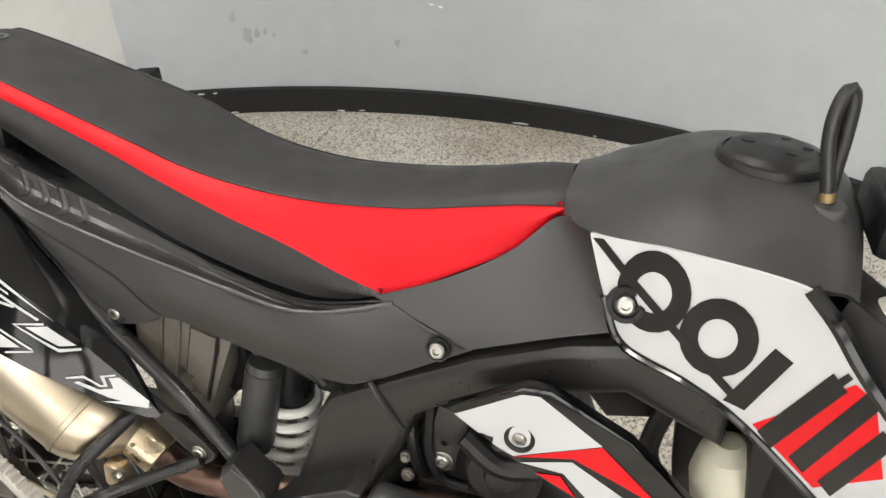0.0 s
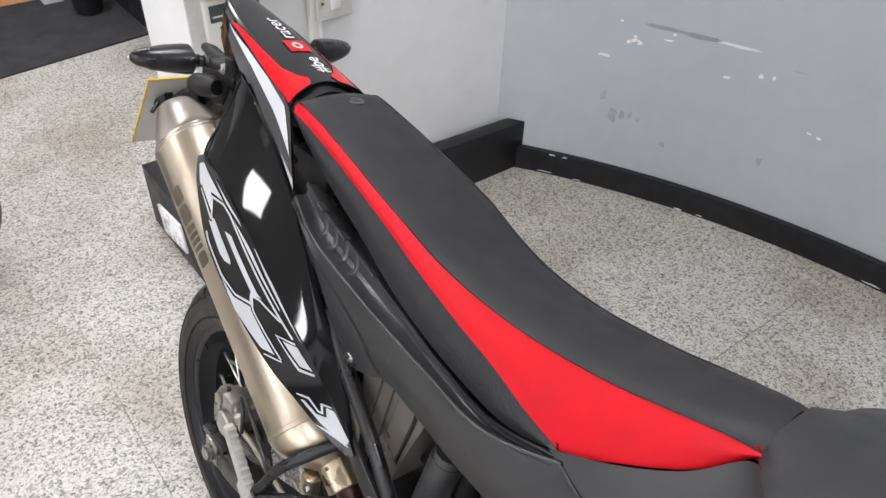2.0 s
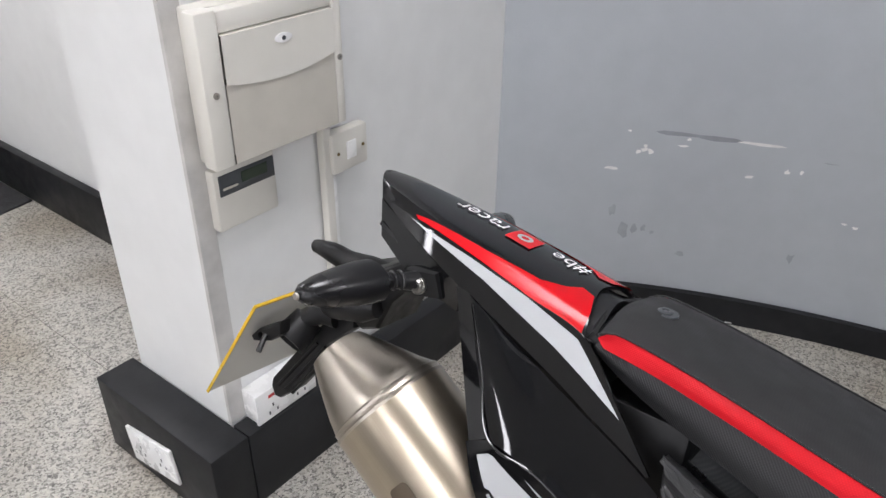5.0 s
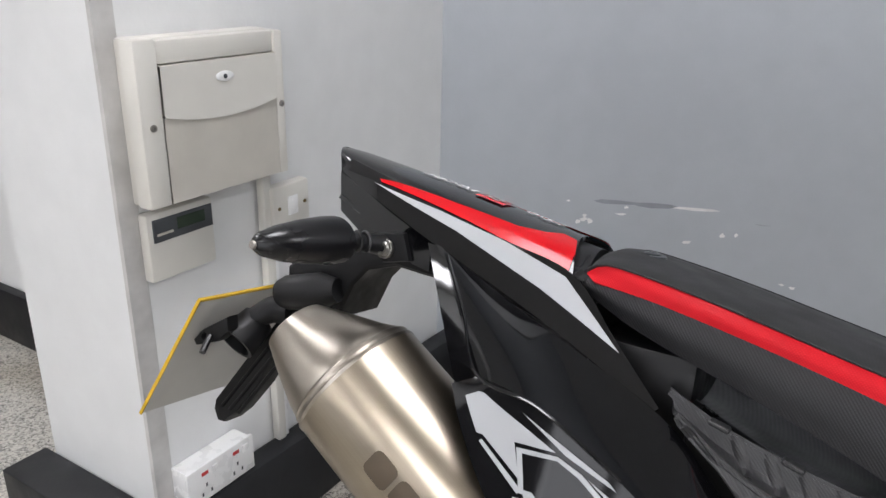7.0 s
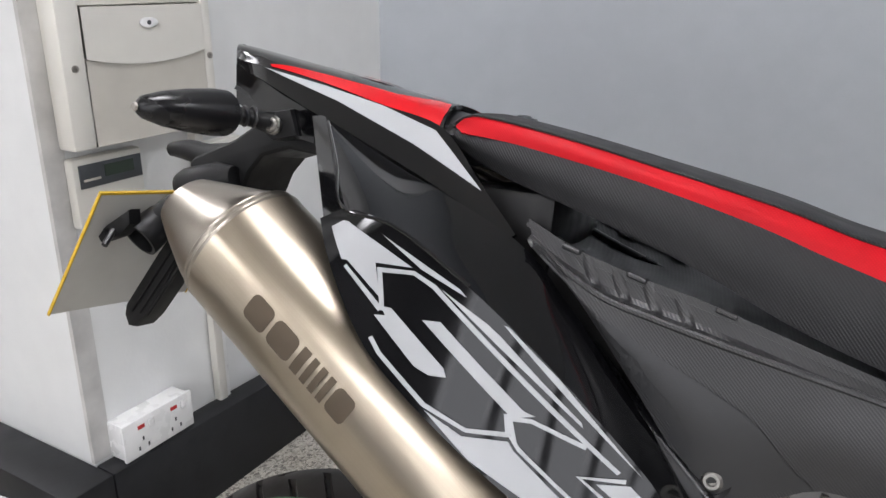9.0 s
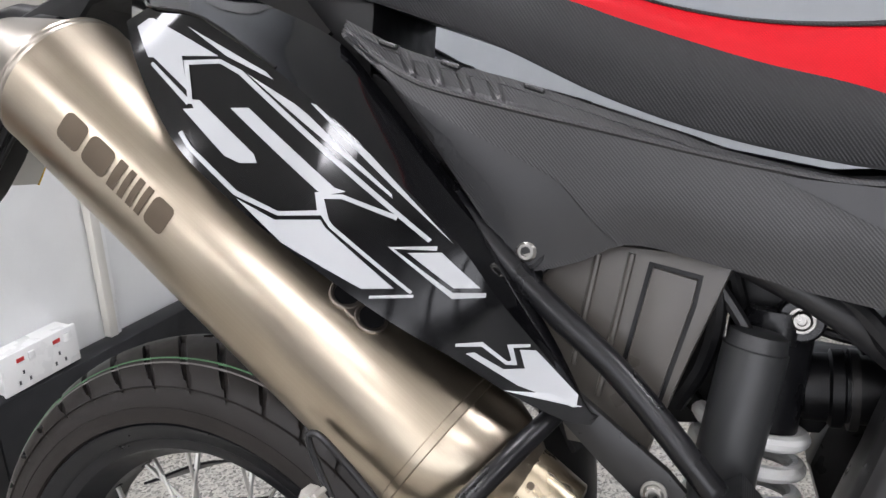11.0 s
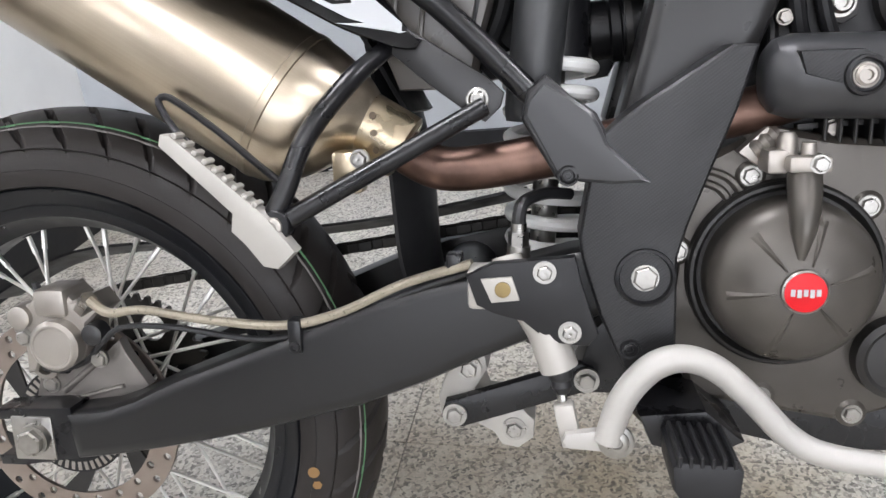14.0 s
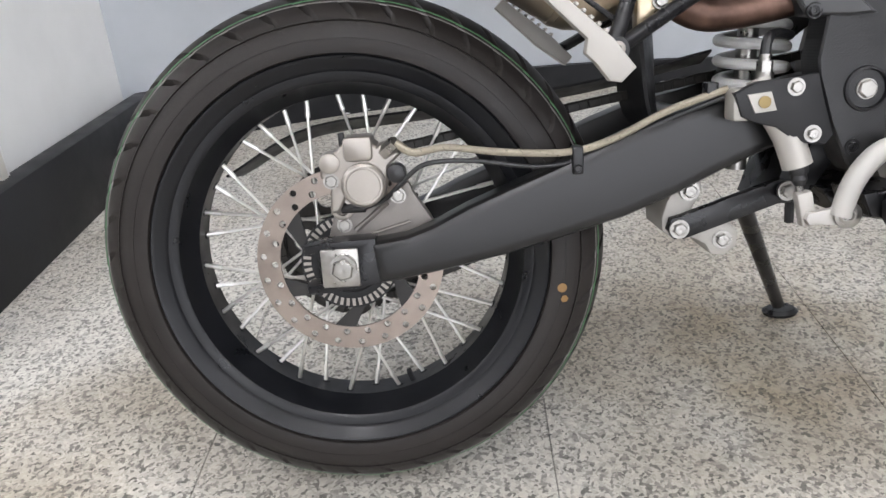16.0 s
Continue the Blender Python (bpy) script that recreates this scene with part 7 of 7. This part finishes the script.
part("plate_stub", tube([(-0.2, 0.0, 0.93), (-0.26, 0.0, 0.925), (-0.29, 0.0, 0.928), (-0.318, 0.002, 0.927), (-0.323, 0.002, 0.926)], [0.014, 0.016, 0.014, 0.0125, 0.008], 14), INNER, hang)
pl = Vector((-0.0784, 0, -0.149)).normalized()
pn = part("number_plate", turned(box(-0.1, 0.1, -0.0015, 0.0015, -0.165, 0.0, 0.0008, 1), Matrix(((0, pl.z, -pl.x, -0.313), (1, 0, 0, 0), (0, -pl.x, -pl.z, 0.8775), (0, 0, 0, 1)))), PLATE_BACK, bike, "number plate seen from its plain back")
part("plate_rim", turned(join(box(-0.1015, -0.0998, -0.0018, 0.0018, -0.166, 0.001), box(0.0998, 0.1015, -0.0018, 0.0018, -0.166, 0.001), box(-0.1015, 0.1015, -0.0018, 0.0018, -0.001, 0.0018)), Matrix(((0, pl.z, -pl.x, -0.313), (1, 0, 0, 0), (0, -pl.x, -pl.z, 0.8775), (0, 0, 0, 1)))), PLATE_EDGE, pn, "yellow plate edge")
for s in (1, -1):
    rows = []
    for f, ry, rz in ((0.0, 0.002, 0.002), (0.03, 0.007, 0.006), (0.1, 0.0125, 0.0105), (0.3, 0.0185, 0.0155), (0.55, 0.022, 0.019), (0.85, 0.024, 0.0215), (0.975, 0.0238, 0.0213), (1.0, 0.0215, 0.019)):
        c = Vector((-0.165 + 0.022 * f, -s * (0.187 - 0.08 * f), 0.972 + 0.002 * f))
        rows.append([c + Vector((ry * math.cos(t), 0, rz * math.sin(t))) for t in [2 * math.pi * k / 26 for k in range(26)]])
    ind = part("indicator", loft(rows), BLACK_PAINT, bike, "black pointed indicator")
    part("stem", tube([(-0.143, -s * 0.11, 0.975), (-0.13, -s * 0.085, 0.972), (-0.12, -s * 0.06, 0.969)], [0.009, 0.008, 0.011], 12), HOSE, ind)
    for k in range(3):
        part("bellows", lathe([(-0.0015, 0.009), (0, 0.0105), (0.0015, 0.009)], (-0.136 + 0.004 * k, -s * (0.098 - 0.007 * k), 0.9735), (0.4, s, 0), 16), HOSE, ind)
    bolt(ind, (-0.116, -s * 0.071, 0.968), 0.007, (0, -s, 0.2), tall=0.004, washer=0.009)
    part("lens", lathe([(0, 0.004), (0.002, 0.003)], (-0.165, -s * 0.188, 0.972), (0, -s, 0), 10), ALLOY, ind)

# front end, barely seen past the tank
front = part("handlebar", tube([(1.12, -0.36, 1.12), (1.15, -0.2, 1.13), (1.17, 0, 1.1), (1.15, 0.2, 1.13), (1.12, 0.36, 1.12)], 0.011, 12), BLACK_PAINT, bike)
part("grip", tube([(1.11, -0.42, 1.115), (1.125, -0.3, 1.125)], 0.017, 14), HOSE, front)
for s in (1, -1):
    part("fork_leg", tube([(1.1, 0.1 * s, 1.06), (1.25, 0.1 * s, 0.7), (1.34, 0.1 * s, 0.45)], [0.026, 0.026, 0.024], 16), ALLOY, bike)
part("steering_head", tube([(1.08, 0, 1.05), (1.16, 0, 0.85)], 0.03, 14), FRAME_GREY, bike)
part("radiator", box(0.98, 1.02, -0.13, 0.13, 0.7, 0.92, 0.006), CASE_DARK, bike)
fw = part("front_wheel", lathe([(-0.05, 0.215), (-0.054, 0.235), (-0.05, 0.27), (-0.03, 0.3), (0, 0.308), (0.03, 0.3), (0.05, 0.27), (0.054, 0.235), (0.05, 0.215)], (1.4, 0, 0.308), (0, -1, 0), 60, True), RUBBER, bike)
part("rim", lathe([(-0.04, 0.19), (-0.045, 0.222), (0.045, 0.222), (0.04, 0.19)], (1.4, 0, 0.308), (0, -1, 0), 48, True), RIM, fw)
part("hub", tube([(1.4, -0.11, 0.308), (1.4, 0.11, 0.308)], 0.03, 16), CASE_DARK, fw)
for k in range(18):
    a = 2 * math.pi * k / 18
    part("spoke", tube([(1.4 + 0.028 * math.cos(a), 0.02 * (-1) ** k, 0.308 + 0.028 * math.sin(a)), (1.4 + 0.195 * math.cos(a), 0, 0.308 + 0.195 * math.sin(a))], 0.0018, 6, 2), CHROME, fw)

# another machine's wheel at the side
other = thing("parked_motorcycle", "front wheel of another parked motorcycle, black tyre and rim", "motorcycle", pose(-2.13, -0.05, 0.0, 0, 0, 50))
part("tyre", lathe([(-0.045, 0.215), (-0.058, 0.24), (-0.055, 0.27), (-0.035, 0.295), (0, 0.305), (0.035, 0.295), (0.055, 0.27), (0.058, 0.24), (0.045, 0.215)], (0, 0, 0.305), (0, -1, 0), 60, True), RUBBER, other)
part("rim", lathe([(-0.04, 0.19), (-0.045, 0.222), (0.045, 0.222), (0.04, 0.19)], (0, 0, 0.305), (0, -1, 0), 48, True), RIM, other)
part("hub", tube([(0, -0.06, 0.305), (0, 0.06, 0.305)], 0.035, 16), CASE_DARK, other)
for k in range(5):
    a = 2 * math.pi * k / 5
    part("spoke", tube([(0.03 * math.cos(a), 0, 0.305 + 0.03 * math.sin(a)), (0.195 * math.cos(a), 0, 0.305 + 0.195 * math.sin(a))], 0.014, 8), RIM, other)

# floor tiles
TILE = 0.485
tile = None
for i in range(-7, 4):
    for j in range(-3, 5):
        x, y = -0.577 + i * TILE, 0.24 + j * TILE
        M = Matrix.Translation((x + TILE / 2, y + TILE / 2, 0))
        if tile is None:
            h = TILE / 2 - 0.0006
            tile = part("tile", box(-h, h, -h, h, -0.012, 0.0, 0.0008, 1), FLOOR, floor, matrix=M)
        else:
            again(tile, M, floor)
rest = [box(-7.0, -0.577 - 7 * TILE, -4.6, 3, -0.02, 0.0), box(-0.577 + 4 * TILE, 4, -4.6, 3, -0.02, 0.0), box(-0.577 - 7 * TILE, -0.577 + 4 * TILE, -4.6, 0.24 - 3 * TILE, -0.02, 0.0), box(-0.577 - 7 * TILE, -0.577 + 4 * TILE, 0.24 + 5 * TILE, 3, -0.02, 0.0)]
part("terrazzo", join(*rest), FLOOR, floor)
